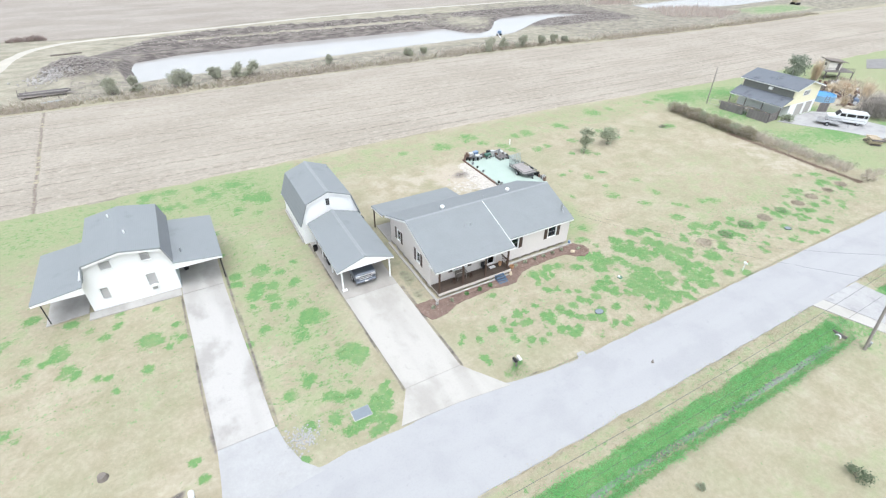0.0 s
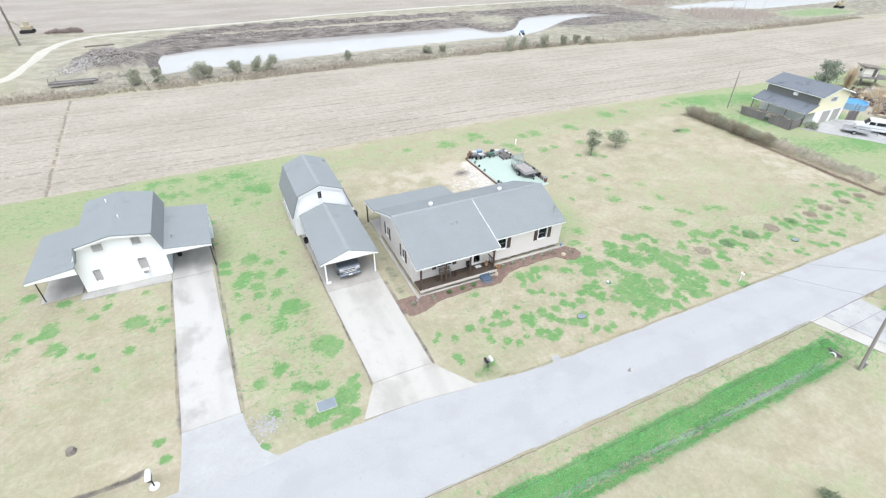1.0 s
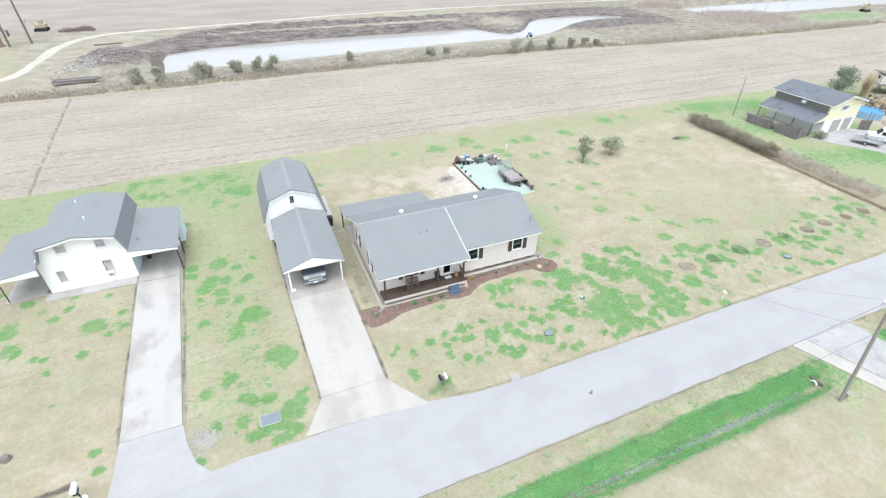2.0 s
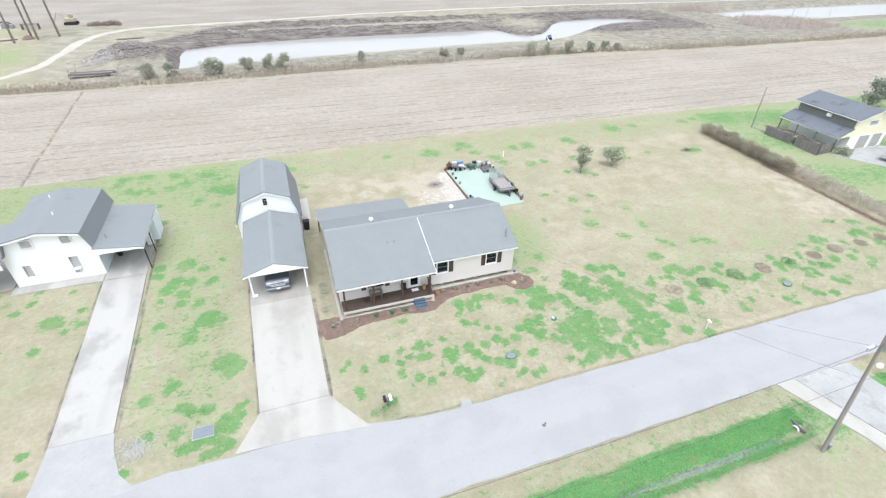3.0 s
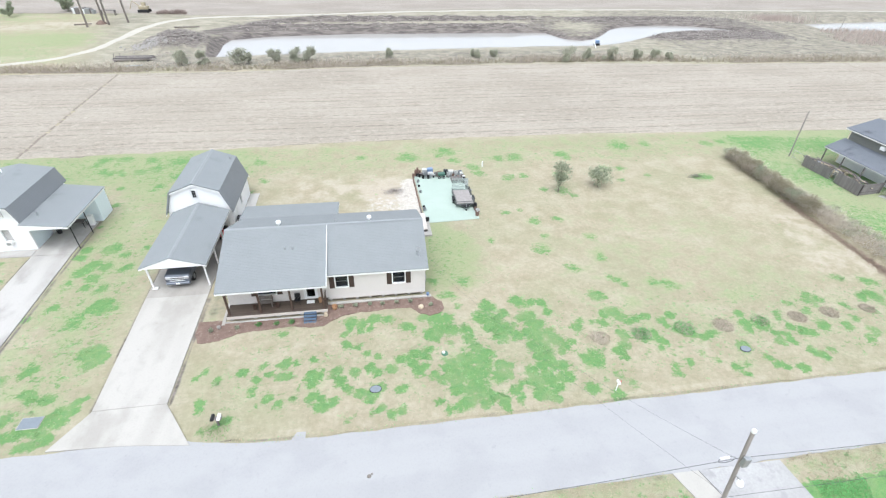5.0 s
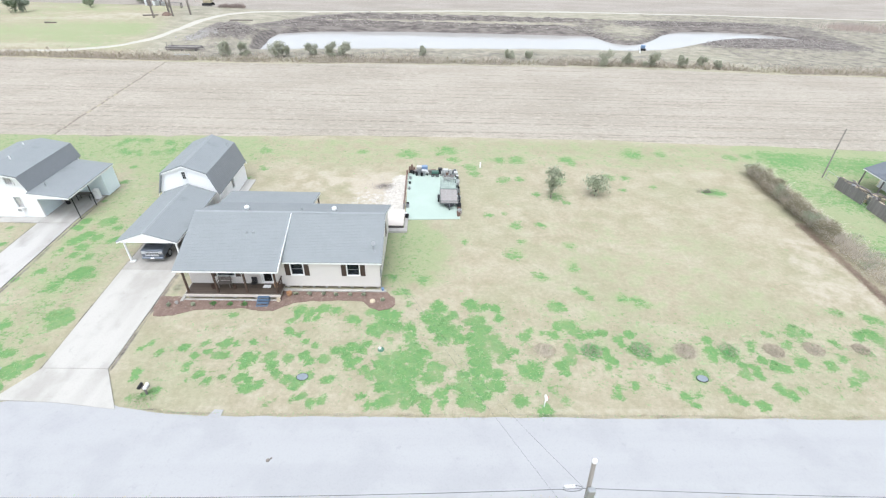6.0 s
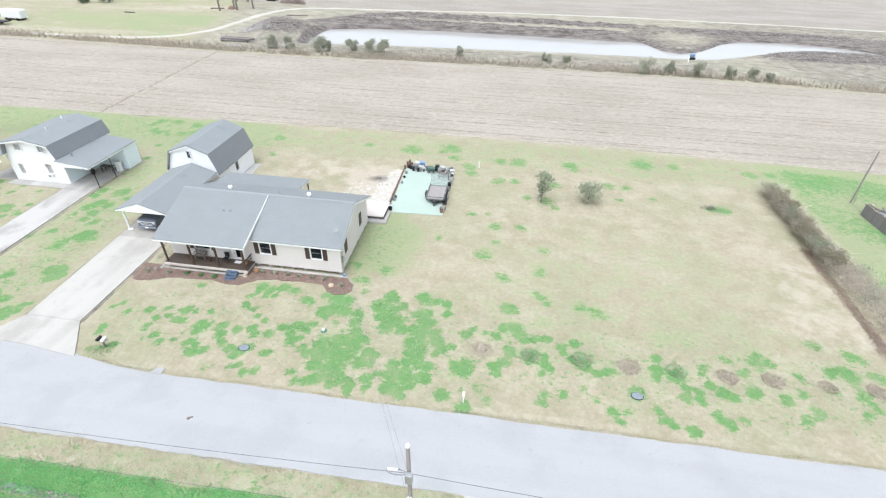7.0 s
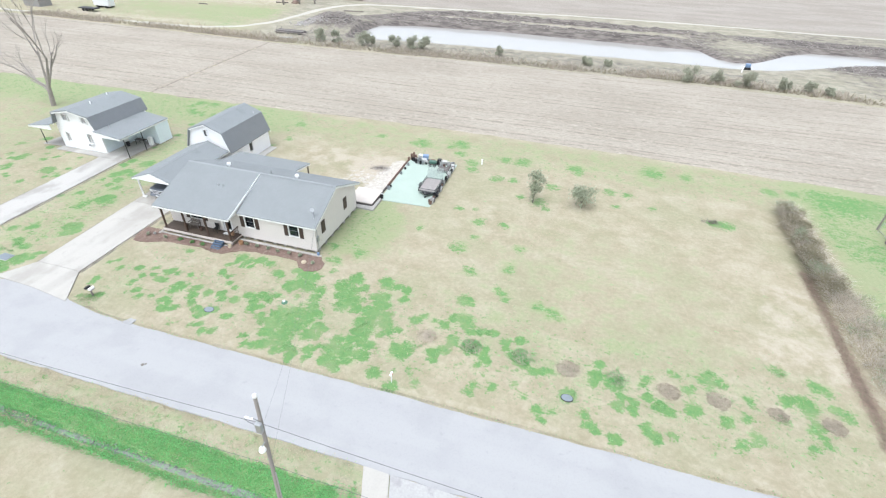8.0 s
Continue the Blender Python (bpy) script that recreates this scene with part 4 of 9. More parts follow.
def sheet(name, xs, ys, height, material, cover=None, bend=None):
    """A sheet over the plan, with uneven steps; bend shifts its rows."""
    X, Y = np.meshgrid(xs, ys)
    Z = height(X, Y)
    flat = Y
    if bend:
        Y = bend(X, Y)
    nx, ny = len(xs), len(ys)
    me = bpy.data.meshes.new(name)
    i = np.arange(nx * ny).reshape(ny, nx)
    quads = np.stack([i[:-1, :-1], i[:-1, 1:], i[1:, 1:], i[1:, :-1]], -1).reshape(-1, 4)
    me.vertices.add(nx * ny)
    me.vertices.foreach_set("co", np.stack([X, Y, Z], -1).astype(np.float32).ravel())
    me.loops.add(quads.size)
    me.loops.foreach_set("vertex_index", quads.astype(np.int32).ravel())
    me.polygons.add(len(quads))
    me.polygons.foreach_set("loop_start", np.arange(0, quads.size, 4, dtype=np.int32))
    me.update(calc_edges=True)
    me.polygons.foreach_set("use_smooth", np.ones(len(quads), bool))
    if cover:
        for key, value in cover(X, flat).items():
            me.attributes.new(key, "FLOAT", "POINT").data.foreach_set("value", value.astype(np.float32).ravel())
    me.materials.append(material)
    ob = new(name, me)
    ORIGIN[ob.name] = Vector((0, 0, 0))
    return ob


def steps(*rows):
    """Coordinates from stretches of (start, end, step)."""
    out = []
    for a, b, s in rows:
        out += list(np.arange(a, b - 1e-6, s))
    return np.array(out + [rows[-1][1]])


ground = tagged(sheet("ground", steps((-4500, -500, 500), (-500, -160, 20), (-160, -52, 2.0), (-52, 56, 0.25), (56, 150, 1.5), (150, 360, 8), (360, 600, 40), (600, 4600, 500)),
                      steps((-4500, -300, 600), (-300, -40, 20), (-40, -12, 2), (-12, 16, 0.24), (16, 52, 0.36), (52, 96, 4), (96, 160, 1.0), (160, 200, 4), (200, 600, 40), (600, 4600, 500)),
                      land_height, LAWN, land_cover), "wide flat lawn of dormant straw-coloured grass with green clumps", "ground", kind="structure")


def rows_height(X, Y):
    r = np.random.RandomState(4)
    line = np.interp(Y, np.linspace(50, 94, 300), r.uniform(-0.05, 0.09, 300))
    edge = np.minimum(step(Y, 51.2, 52.2), 1 - step(Y, 91.8, 93.2))
    cut = np.exp(-((X + 45.3 + 0.07 * (Y - 54)) / 0.45) ** 2) + 0.5 * np.exp(-((X - 117.8) / 0.8) ** 2)
    return -0.02 + edge * (0.14 + line + 0.03 * wave(X, Y, 1.1, 6) - 0.13 * cut)


def field_cut(X, Y):
    a = np.exp(-((X + 45.3 + 0.07 * (Y - 54) + 0.08 * wave(X * 0, Y, 0.9, 11)) / 0.34) ** 2)
    b = 0.62 * np.exp(-((X - 117.8 + 0.3 * wave(X * 0, Y, 0.9, 12)) / 0.6) ** 2) + 0.5 * np.exp(-((X - 138.8) / 0.6) ** 2)
    furrow = 0.75 * np.exp(-((Y - 51.35) / 0.28) ** 2) * (0.7 + 0.5 * wave(X, Y * 0, 0.35, 13))
    return {"cut": np.maximum(0.82 * a + b, furrow)}


def near_edge(x):
    return np.interp(x, (-400, -60, -40, -15, 0, 35, 50, 65, 80, 120, 400), (48.5, 49.0, 49.5, 50.5, 51.3, 51.2, 50.2, 49.6, 48.7, 47.6, 47.6))


def far_edge(x):
    return np.interp(x, (-400, -100, -45, -25, 0, 40, 60, 85, 110, 145, 250), (93, 92.6, 91.6, 91.8, 93.6, 94.3, 93.8, 92, 91.4, 90.4, 92.5))


def bowed(X, Y):
    k = (Y - 51.0) / 42.4
    return near_edge(X) * (1 - k) + far_edge(X) * k


field = tagged(sheet("field", steps((-420, -80, 8), (-80, -52, 1.2), (-52, -42, 0.3), (-42, 115, 1.2), (115, 121, 0.4), (121, 136, 1.5), (136, 142, 0.4), (142, 420, 6)), steps((51.0, 93.4, 0.3)), rows_height, FIELD, field_cut, bowed), "bare ploughed field with rows along the road", "field", kind="structure")
def behind_track(X, Y):
    """The far field begins just behind the farm track."""
    start = np.interp(X, (-600, -60, -52, -40, -20, 14, 60, 110, 160, 420), (164, 162, 158.2, 158.8, 160.9, 167.3, 171.2, 171.7, 169.7, 167.7))
    return start + (Y - 176) * (760 - start) / 584


far_field = tagged(sheet("far_field", steps((-600, -100, 25), (-100, 180, 5), (180, 900, 30)), steps((176, 760, 20)), lambda X, Y: 0.07 + 0 * X, FAR_FIELD, None, behind_track), "distant bare ploughed field behind the pond", "field", kind="structure")


def ribbon(name, path, half, z, material, seed=1, wobble=0.25, drape=False):
    """A strip along a line of plan points, with uneven edges."""
    pts = np.array(path, float)
    seg = np.hypot(*np.diff(pts, axis=0).T)
    s = np.concatenate([[0], np.cumsum(seg)])
    q = np.arange(0, s[-1], 1.0)
    px, py = np.interp(q, s, pts[:, 0]), np.interp(q, s, pts[:, 1])
    for _ in range(6):
        px[1:-1] = (px[:-2] + px[1:-1] * 2 + px[2:]) / 4
        py[1:-1] = (py[:-2] + py[1:-1] * 2 + py[2:]) / 4
    tx, ty = np.gradient(px), np.gradient(py)
    n = np.hypot(tx, ty)
    r = np.random.RandomState(seed)
    verts, faces = [], []
    across = np.linspace(-1, 1, 5)
    w = np.stack([half + wobble * np.convolve(r.randn(len(q) + 8), np.ones(9) / 9, "valid"), half + wobble * np.convolve(r.randn(len(q) + 8), np.ones(9) / 9, "valid")])
    for i in range(len(q)):
        for a in across:
            k = a * (w[0, i] if a < 0 else w[1, i])
            x, y = px[i] - ty[i] / n[i] * k, py[i] + tx[i] / n[i] * k
            zz = float(land_height(np.array([x]), np.array([y]))[0]) if drape else 0
            verts.append((x, y, zz + z - (0.06 if abs(a) > 0.99 else 0)))
    m = len(across)
    for i in range(len(q) - 1):
        for j in range(m - 1):
            faces.append((i * m + j, (i + 1) * m + j, (i + 1) * m + j + 1, i * m + j + 1)[::-1])
    return solid(name, verts, faces, material, smooth=True)


def build_road():
    xs = steps((-700, -80, 20), (-80, 70, 0.5), (70, 700, 20))
    r = np.random.RandomState(2)
    jag = np.convolve(r.randn(len(xs) + 2), np.ones(3) / 3, "valid") * 0.06
    jag2 = np.convolve(r.randn(len(xs) + 2), np.ones(3) / 3, "valid") * 0.06
    top = 3.15 + 1.05 * (1 - step(xs, -15, -5)) + jag
    low = -2.35 + jag2
    verts, faces = [], []
    ks = (0, 0.01, 0.25, 0.5, 0.75, 0.99, 1)
    for i, x in enumerate(xs):
        for k in ks:
            y = low[i] + (top[i] - low[i]) * k
            verts.append((x, y, -0.05 if k in (0, 1) else 0.035 + 0.05 * (1 - (2 * k - 1) ** 2)))
    m = len(ks)
    for i in range(len(xs) - 1):
        for j in range(m - 1):
            faces.append((i * m + j, (i + 1) * m + j, (i + 1) * m + j + 1, i * m + j + 1))
    return solid("road", verts, faces, ASPHALT)


road = tagged(build_road(), "pale worn asphalt country road without markings", "road", kind="structure")
dirt_road = tagged(ribbon("dirt_road", [(-230, 96), (-150, 95.5), (-93, 97), (-74, 99), (-65, 104.5), (-61, 113), (-60, 125), (-59.5, 138), (-57, 147), (-50, 154), (-38, 157), (-20, 159), (14, 165.5), (60, 169.5), (110, 170), (160, 168), (260, 166), (420, 166)],
                          1.2, 0.05, TRACK, 3, 0.7, True), "pale sandy farm track curving round the pond", "dirt road", kind="structure")
pond = tagged(solid("pond", [(-44, 98, -1.0), (130, 98, -1.0), (130, 152, -1.0), (-44, 152, -1.0)], [(0, 1, 2, 3)], WATER), "long muddy borrow pond reflecting the white sky", "pond", kind="structure")
canal = tagged(solid("canal", [(134, 116, -1.02), (345, 116, -1.02), (345, 157, -1.02), (134, 157, -1.02)], [(0, 1, 2, 3)], WATER), "still canal water reflecting the white sky", "canal", kind="structure")
ditch_bed = tagged(ribbon("ditch_bed", [(-300, -5.5), (-40, -5.5), (-5, -5.5), (2, -5.62), (15.8, -5.68)], 0.25, -0.55, DITCH_STONE, 6, 0.28),
                   "muddy grey bed of wet stones in the roadside ditch", "ditch", kind="structure")



def slabs(name, outlines, thick, material, label, category, top=0.07, last=None):
    """A paved area of cast slabs with open joints between them."""
    root = thing(name, (*outlines[0][0], 0), label, category, kind="structure")
    for o in outlines:
        cx, cy = sum(p[0] for p in o) / len(o), sum(p[1] for p in o) / len(o)
        inset = [(cx + (x - cx) * (1 - 0.012 / max(0.3, abs(x - cx))), cy + (y - cy) * (1 - 0.012 / max(0.3, abs(y - cy)))) for x, y in o]
        bm = prism(bmesh.new(), inset, "z", top - thick, top)
        part("concrete_slab", bm, material if o is not outlines[-1] or last is None else last, root)
    return root


def lane(x0a, x1a, ya, x0b, x1b, yb, n):
    out = []
    for i in range(n):
        k, q = i / n, (i + 1) / n
        out.append([(x0a + (x0b - x0a) * k, ya + (yb - ya) * k), (x1a + (x1b - x1a) * k, ya + (yb - ya) * k), (x1a + (x1b - x1a) * q, ya + (yb - ya) * q), (x0a + (x0b - x0a) * q, ya + (yb - ya) * q)])
    return out


driveway = slabs("driveway", [[(-19.7, 4.25), (-15.2, 4.05), (-11.1, 3.55), (-13.43, 6.965), (-18.12, 6.965)]] + lane(-18.15, -13.43, 6.97, -18.65, -13.5, 18.5, 1) + lane(-18.65, -13.5, 18.5, -18.85, -13.45, 29.0, 1),
                 0.14, CONCRETE, "bright concrete driveway with a flared apron", "driveway", 0.085, DIRTY_CONCRETE)
neighbour_driveway = slabs("driveway_2", lane(-30.92, -27.2, 8.3, -31.4, -27.85, 26.2, 1) + [[(-31.4, 26.25), (-27.85, 26.25), (-27.85, 34.9), (-31.4, 34.9)], [(-38.65, 26.3), (-31.45, 26.2), (-31.45, 27.35), (-38.65, 27.35)],
                           [(-41.75, 27.1), (-38.7, 27.4), (-38.7, 34.0), (-41.75, 34.0)]], 0.14, OLD_CONCRETE, "weathered concrete driveway and porch slabs", "driveway", 0.09)
gravel_apron = tagged(solid("gravel_apron", [(-31.2, 3.6, 0.075), (-29, 3.4, 0.08), (-25.2, 3.75, 0.05), (-26.3, 5.0, 0.06), (-26.9, 6.8, 0.055), (-27.15, 8.3, 0.06), (-30.9, 8.3, 0.07), (-31.0, 6.0, 0.06)], [(0, 1, 2, 3, 4, 5, 6, 7)], APRON),
                      "broken pale concrete and gravel apron at the road", "gravel", kind="structure")
road_patch = slabs("pavement", [[(-4.9, 3.0), (-3.98, 3.0), (-3.98, 3.6), (-4.58, 3.62)]], 0.12, ASPHALT, "small broken asphalt patch jutting into the verge", "pavement", 0.052)
side_road = slabs("side_road", [[(18.3, -2.3), (20.0, -2.35), (21.6, -7.5), (24.5, -16), (21.8, -16), (20.2, -7.5)], [(20.05, -2.35), (25.6, -2.4), (26.2, -7.5), (28.5, -16), (24.55, -16), (21.65, -7.5)]], 0.2, CONCRETE, "pale concrete side road over the culvert", "side road", 0.07, STAINED_CONCRETE)

# ---------------------------------------------------------------- buildings
def wall(name, parent, material, face, a, b, at, z0, z1, thick, holes=(), label=""):
    """A wall from a to b along its face's line, at its outer plane, with openings (u0, u1, z0, z1) right through."""
    bm = bmesh.new()
    us = sorted({a, b, *[h[0] for h in holes], *[h[1] for h in holes]})
    zs = sorted({z0, z1, *[h[2] for h in holes], *[h[3] for h in holes]})
    for i in range(len(us) - 1):
        for j in range(len(zs) - 1):
            u, w = (us[i] + us[i + 1]) / 2, (zs[j] + zs[j + 1]) / 2
            if any(h[0] < u < h[1] and h[2] < w < h[3] for h in holes):
                continue
            if face == "front":
                box(bm, us[i], us[i + 1], at, at + thick, zs[j], zs[j + 1])
            elif face == "back":
                box(bm, us[i], us[i + 1], at - thick, at, zs[j], zs[j + 1])
            elif face == "left":
                box(bm, at, at + thick, us[i], us[i + 1], zs[j], zs[j + 1])
            else:
                box(bm, at - thick, at, us[i], us[i + 1], zs[j], zs[j + 1])
    bmesh.ops.remove_doubles(bm, verts=bm.verts[:], dist=0.0005)
    return part(name, bm, material, parent, label)


def window(parent, face, u, at, z0, z1, width, frame_material=TRIM, bars=(1, 2), pane_backing=None, shutters=None, label="white-framed sash window"):
    """A sash window in an opening: frame, bars, panes, and shutters on the wall beside it."""
    w, h = width, z1 - z0
    spot = {"front": (u, at, 0), "back": (u, at, 0), "left": (at, u, 0), "right": (at, u, 0)}[face]
    cx, cy = spot[0], spot[1]

    def put(name, bm, material, owner, text=""):
        return part(name, turned(bm, (cx, cy, 0), face), material, owner, text)
    bm, e = bmesh.new(), 0.06
    box(bm, cx - w / 2 - e, cx - w / 2 + 0.02, cy - 0.035, cy + 0.10, z0 - e, z1 + e)
    box(bm, cx + w / 2 - 0.02, cx + w / 2 + e, cy - 0.035, cy + 0.10, z0 - e, z1 + e)
    box(bm, cx - w / 2 + 0.02, cx + w / 2 - 0.02, cy - 0.035, cy + 0.10, z1 - 0.02, z1 + e)
    box(bm, cx - w / 2 + 0.02, cx + w / 2 - 0.02, cy - 0.05, cy + 0.10, z0 - e, z0 + 0.02)
    frame_ob = put("window", bm, frame_material, parent, label)
    bm = bmesh.new()
    for i in range(1, bars[0] + 0):
        x = cx - w / 2 + w * i / bars[0]
        box(bm, x - 0.012, x + 0.012, cy + 0.03, cy + 0.06, z0 + 0.02, z1 - 0.02)
    for j in range(1, bars[1]):
        z = z0 + h * j / bars[1]
        box(bm, cx - w / 2 + 0.02, cx + w / 2 - 0.02, cy + 0.03, cy + 0.065, z - 0.009, z + 0.009)
    if bm.verts:
        put("glazing_bar", bm, STEEL, frame_ob)
    else:
        bm.free()
    pane = put("pane", block(cx - w / 2 + 0.021, cx + w / 2 - 0.021, cy + 0.07, cy + 0.076, z0 + 0.021, z1 - 0.021), CLEAR_GLASS if pane_backing is not DARK_BACKING else GLASS, frame_ob)
    pane.visible_shadow = False
    # pale sheets are curtains; dark ones put an unlit room's shade behind the glass
    if pane_backing:
        put("pane_backing", block(cx - w / 2 + 0.03, cx + w / 2 - 0.03, cy + 0.13, cy + 0.15, z0 + 0.03, z1 - 0.03), pane_backing, frame_ob)
    if shutters:
        for s in (-1, 1):
            x = cx + s * (w / 2 + e + 0.03 + shutters / 2)
            bm = block(x - shutters / 2, x + shutters / 2, cy - 0.04, cy - 0.003, z0 - 0.05, z1 + 0.05, 0.008)
            box(bm, x - shutters / 2 + 0.04, x + shutters / 2 - 0.04, cy - 0.048, cy - 0.04, z0 + 0.03, (z0 + z1) / 2 - 0.03)
            box(bm, x - shutters / 2 + 0.04, x + shutters / 2 - 0.04, cy - 0.048, cy - 0.04, (z0 + z1) / 2 + 0.03, z1 - 0.03)
            put("shutter", bm, SHUTTER, parent, "dark brown louvred shutter")
    return frame_ob


def slope_y(bm, x0, x1, ya, za, yb, zb, t=0.06):
    """A roof slope that falls along y, drawn as a thick slab between x0 and x1."""
    return prism(bm, [(ya, za), (yb, zb), (yb, zb - t), (ya, za - t)], "x", x0, x1)


def slope_x(bm, y0, y1, xa, za, xb, zb, t=0.06):
    return prism(bm, [(xa, za), (xb, zb), (xb, zb - t), (xa, za - t)], "y", y0, y1)


def plank(bm, a, b, width, thick):
    """A board between two spots, upright on its edge."""
    a, b = Vector(a), Vector(b)
    d = b - a
    side = Vector((-d.y, d.x, 0)).normalized() * thick / 2 if abs(d.x) + abs(d.y) > 1e-6 else Vector((thick / 2, 0, 0))
    up = Vector((0, 0, width))
    vs = [bm.verts.new(p) for p in (a - side, a + side, b + side, b - side, a - side - up, a + side - up, b + side - up, b - side - up)]
    for f in ((0, 1, 2, 3), (7, 6, 5, 4), (0, 4, 5, 1), (1, 5, 6, 2), (2, 6, 7, 3), (3, 7, 4, 0)):
        bm.faces.new([vs[i] for i in f])
    bmesh.ops.recalc_face_normals(bm, faces=bm.faces[:])
    return bm


def main_house():
    root = thing("house", (-3, 20.7, 0), "single-storey beige sided house with grey shingle roof and front porch", "house")
    L, R, Fy, By, z0, ze = -11.12, 5.25, 16.2, 25.2, 0.36, 2.98
    ry, rz = 20.7, 5.20
    # walls with their openings
    fw = [(-8.0, 1.5, 1.35, 2.55), (-1.80, 1.04, 1.55, 2.80), (3.02, 1.04, 1.55, 2.80)]
    door = (-4.95, -4.0, 0.56, 2.58)
    holes = [(u - w / 2, u + w / 2, a, b) for u, w, a, b in fw] + [door]
    wall("wall", root, BEIGE, "front", L, R, Fy, z0, ze, 0.16, holes)
    wall("wall", root, BEIGE, "back", L, R, By, z0, ze, 0.16, [(-7.2, -6.3, 0.56, 2.6)])
    lw = [(18.72, 0.75, 1.50, 2.75), (23.1, 0.75, 1.45, 2.70)]
    wall("wall", root, BEIGE, "left", Fy + 0.16, By - 0.16, L, z0, ze, 0.16, [(u - w / 2, u + w / 2, a, b) for u, w, a, b in lw])
    rw = [(17.85, 0.75, 1.55, 3.0 - 0.12), (22.6, 0.75, 1.55, 2.88)]
    wall("wall", root, BEIGE, "right", Fy + 0.16, By - 0.16, R, z0, ze, 0.16)
    for x0, x1 in ((L, L + 0.16), (R - 0.16, R)):
        part("gable", prism(bmesh.new(), [(Fy, ze), (By, ze), (ry, rz - 0.12)], "x", x0, x1), BEIGE, root)
    for u, w, a, b in fw[1:]:
        window(root, "front", u, Fy, a, b, w, pane_backing=DARK_BACKING, shutters=0.42)
    window(root, "front", fw[0][0], Fy, 1.35, 2.55, 1.5, bars=(2, 2), pane_backing=DARK_BACKING, shutters=0.42)
    for u, w, a, b in lw:
        window(root, "left", u, L, a, b, w, pane_backing=DARK_BACKING, shutters=0.38)
    for u, w, a, b in rw:
        bm = turned(block(R - w / 2 + 0.02, R + w / 2 - 0.02, u - 0.05, u - 0.003, a, b, 0.008), (R, u, 0), "right")
        part("shutter", bm, SHUTTER, root, "closed dark brown shutters on the gable wall")
    bm = block(door[0] - 0.09, door[0], Fy - 0.03, Fy + 0.12, 0.56, 2.67)
    box(bm, door[1], door[1] + 0.09, Fy - 0.03, Fy + 0.12, 0.56, 2.67)
    box(bm, door[0], door[1], Fy - 0.03, Fy + 0.12, 2.58, 2.67)
    dframe = part("door_frame", bm, TRIM, root)
    bm = block(door[0], door[1], Fy + 0.05, Fy + 0.09, 0.56, 0.75)
    box(bm, door[0], door[0] + 0.14, Fy + 0.05, Fy + 0.09, 0.75, 2.58)
    box(bm, door[1] - 0.14, door[1], Fy + 0.05, Fy + 0.09, 0.75, 2.58)
    box(bm, door[0] + 0.14, door[1] - 0.14, Fy + 0.05, Fy + 0.09, 2.42, 2.58)
    leaf = part("door", bm, TRIM, root, "white glazed storm door")
    part("pane", block(door[0] + 0.141, door[1] - 0.141, Fy + 0.065, Fy + 0.072, 0.751, 2.419), GLASS, leaf)
    part("handle", rod(bmesh.new(), (door[1] - 0.07, Fy + 0.03, 1.5), (door[1] - 0.07, Fy + 0.03, 1.68), 0.015), STEEL, leaf)
    part("back_door", block(-7.2, -6.3, By - 0.10, By - 0.05, 0.56, 2.6), TRIM, root)
    # inside, so that the glass looks into rooms
    part("floor_slab", block(L + 0.17, R - 0.17, Fy + 0.17, By - 0.17, z0 - 0.06, z0 + 0.05), DARK_ROOM, root)
    part("inner_ceiling", block(L + 0.17, R - 0.17, Fy + 0.17, By - 0.17, ze - 0.08, ze - 0.02), DARK_ROOM, root)
    # crawl space: piers, recessed dark block coloured as the gap's shade, vents, curb
    part("crawl_space_shade_block", prism(bmesh.new(), [(L + 0.25, Fy + 0.30), (R - 0.20, Fy + 0.30), (R - 0.20, By - 0.2), (L + 0.25, By - 0.2)], "z", -0.04, z0 - 0.02), CRAWL_SHADE, root)
    for x in np.linspace(-2.9, R - 0.25, 8):
        part("pier", block(x - 0.1, x + 0.1, Fy + 0.12, Fy + 0.30, -0.05, z0), OLD_CONCRETE, root)
    for y in np.linspace(Fy + 0.6, By - 0.3, 7):
        part("pier", block(R - 0.3, R - 0.04, y - 0.2, y + 0.2, -0.05, z0), OLD_CONCRETE, root)
        part("pier", block(L + 0.04, L + 0.3, y - 0.2, y + 0.2, -0.05, z0), OLD_CONCRETE, root)
    part("sill_board", block(-3.1, R + 0.02, Fy - 0.02, Fy + 0.05, z0 - 0.04, z0 + 0.03), TAN_TRIM, root)
    part("curb", block(-3.2, R + 0.55, Fy - 0.42, Fy - 0.14, -0.05, 0.12, 0.015), CONCRETE, root)
    part("curb", block(L - 0.25, -3.2, 14.48, 14.63, -0.05, 0.10, 0.015), OLD_CONCRETE, root)
    part("curb", block(L - 0.4, L - 0.15, 14.3, By, -0.05, 0.12, 0.015), CONCRETE, root)
    for x in (L, R):
        part("corner_board", block(x - 0.05, x + 0.05, Fy - 0.025, Fy + 0.06, z0, ze), BEIGE, root)
    # roof
    xl, xm, xr = L - 0.36, -2.93, R + 0.32
    pe, pz = 14.62, 3.12          # porch eave
    ee, ez = 15.93, 3.14          # plain eave
    be, bz = 25.85, 3.12
    roof = part("roof", slope_y(bmesh.new(), xl, xm, pe, pz, ry, rz), SHINGLE, root, "grey shingle slope over the porch")
    part("roof", slope_y(bmesh.new(), xm + 0.045, xr, ee, ez, ry, rz - 0.015), SHINGLE, root)
    part("roof", slope_y(bmesh.new(), xl, xr, ry + 0.003, rz - 0.004, be, bz), SHINGLE, root)
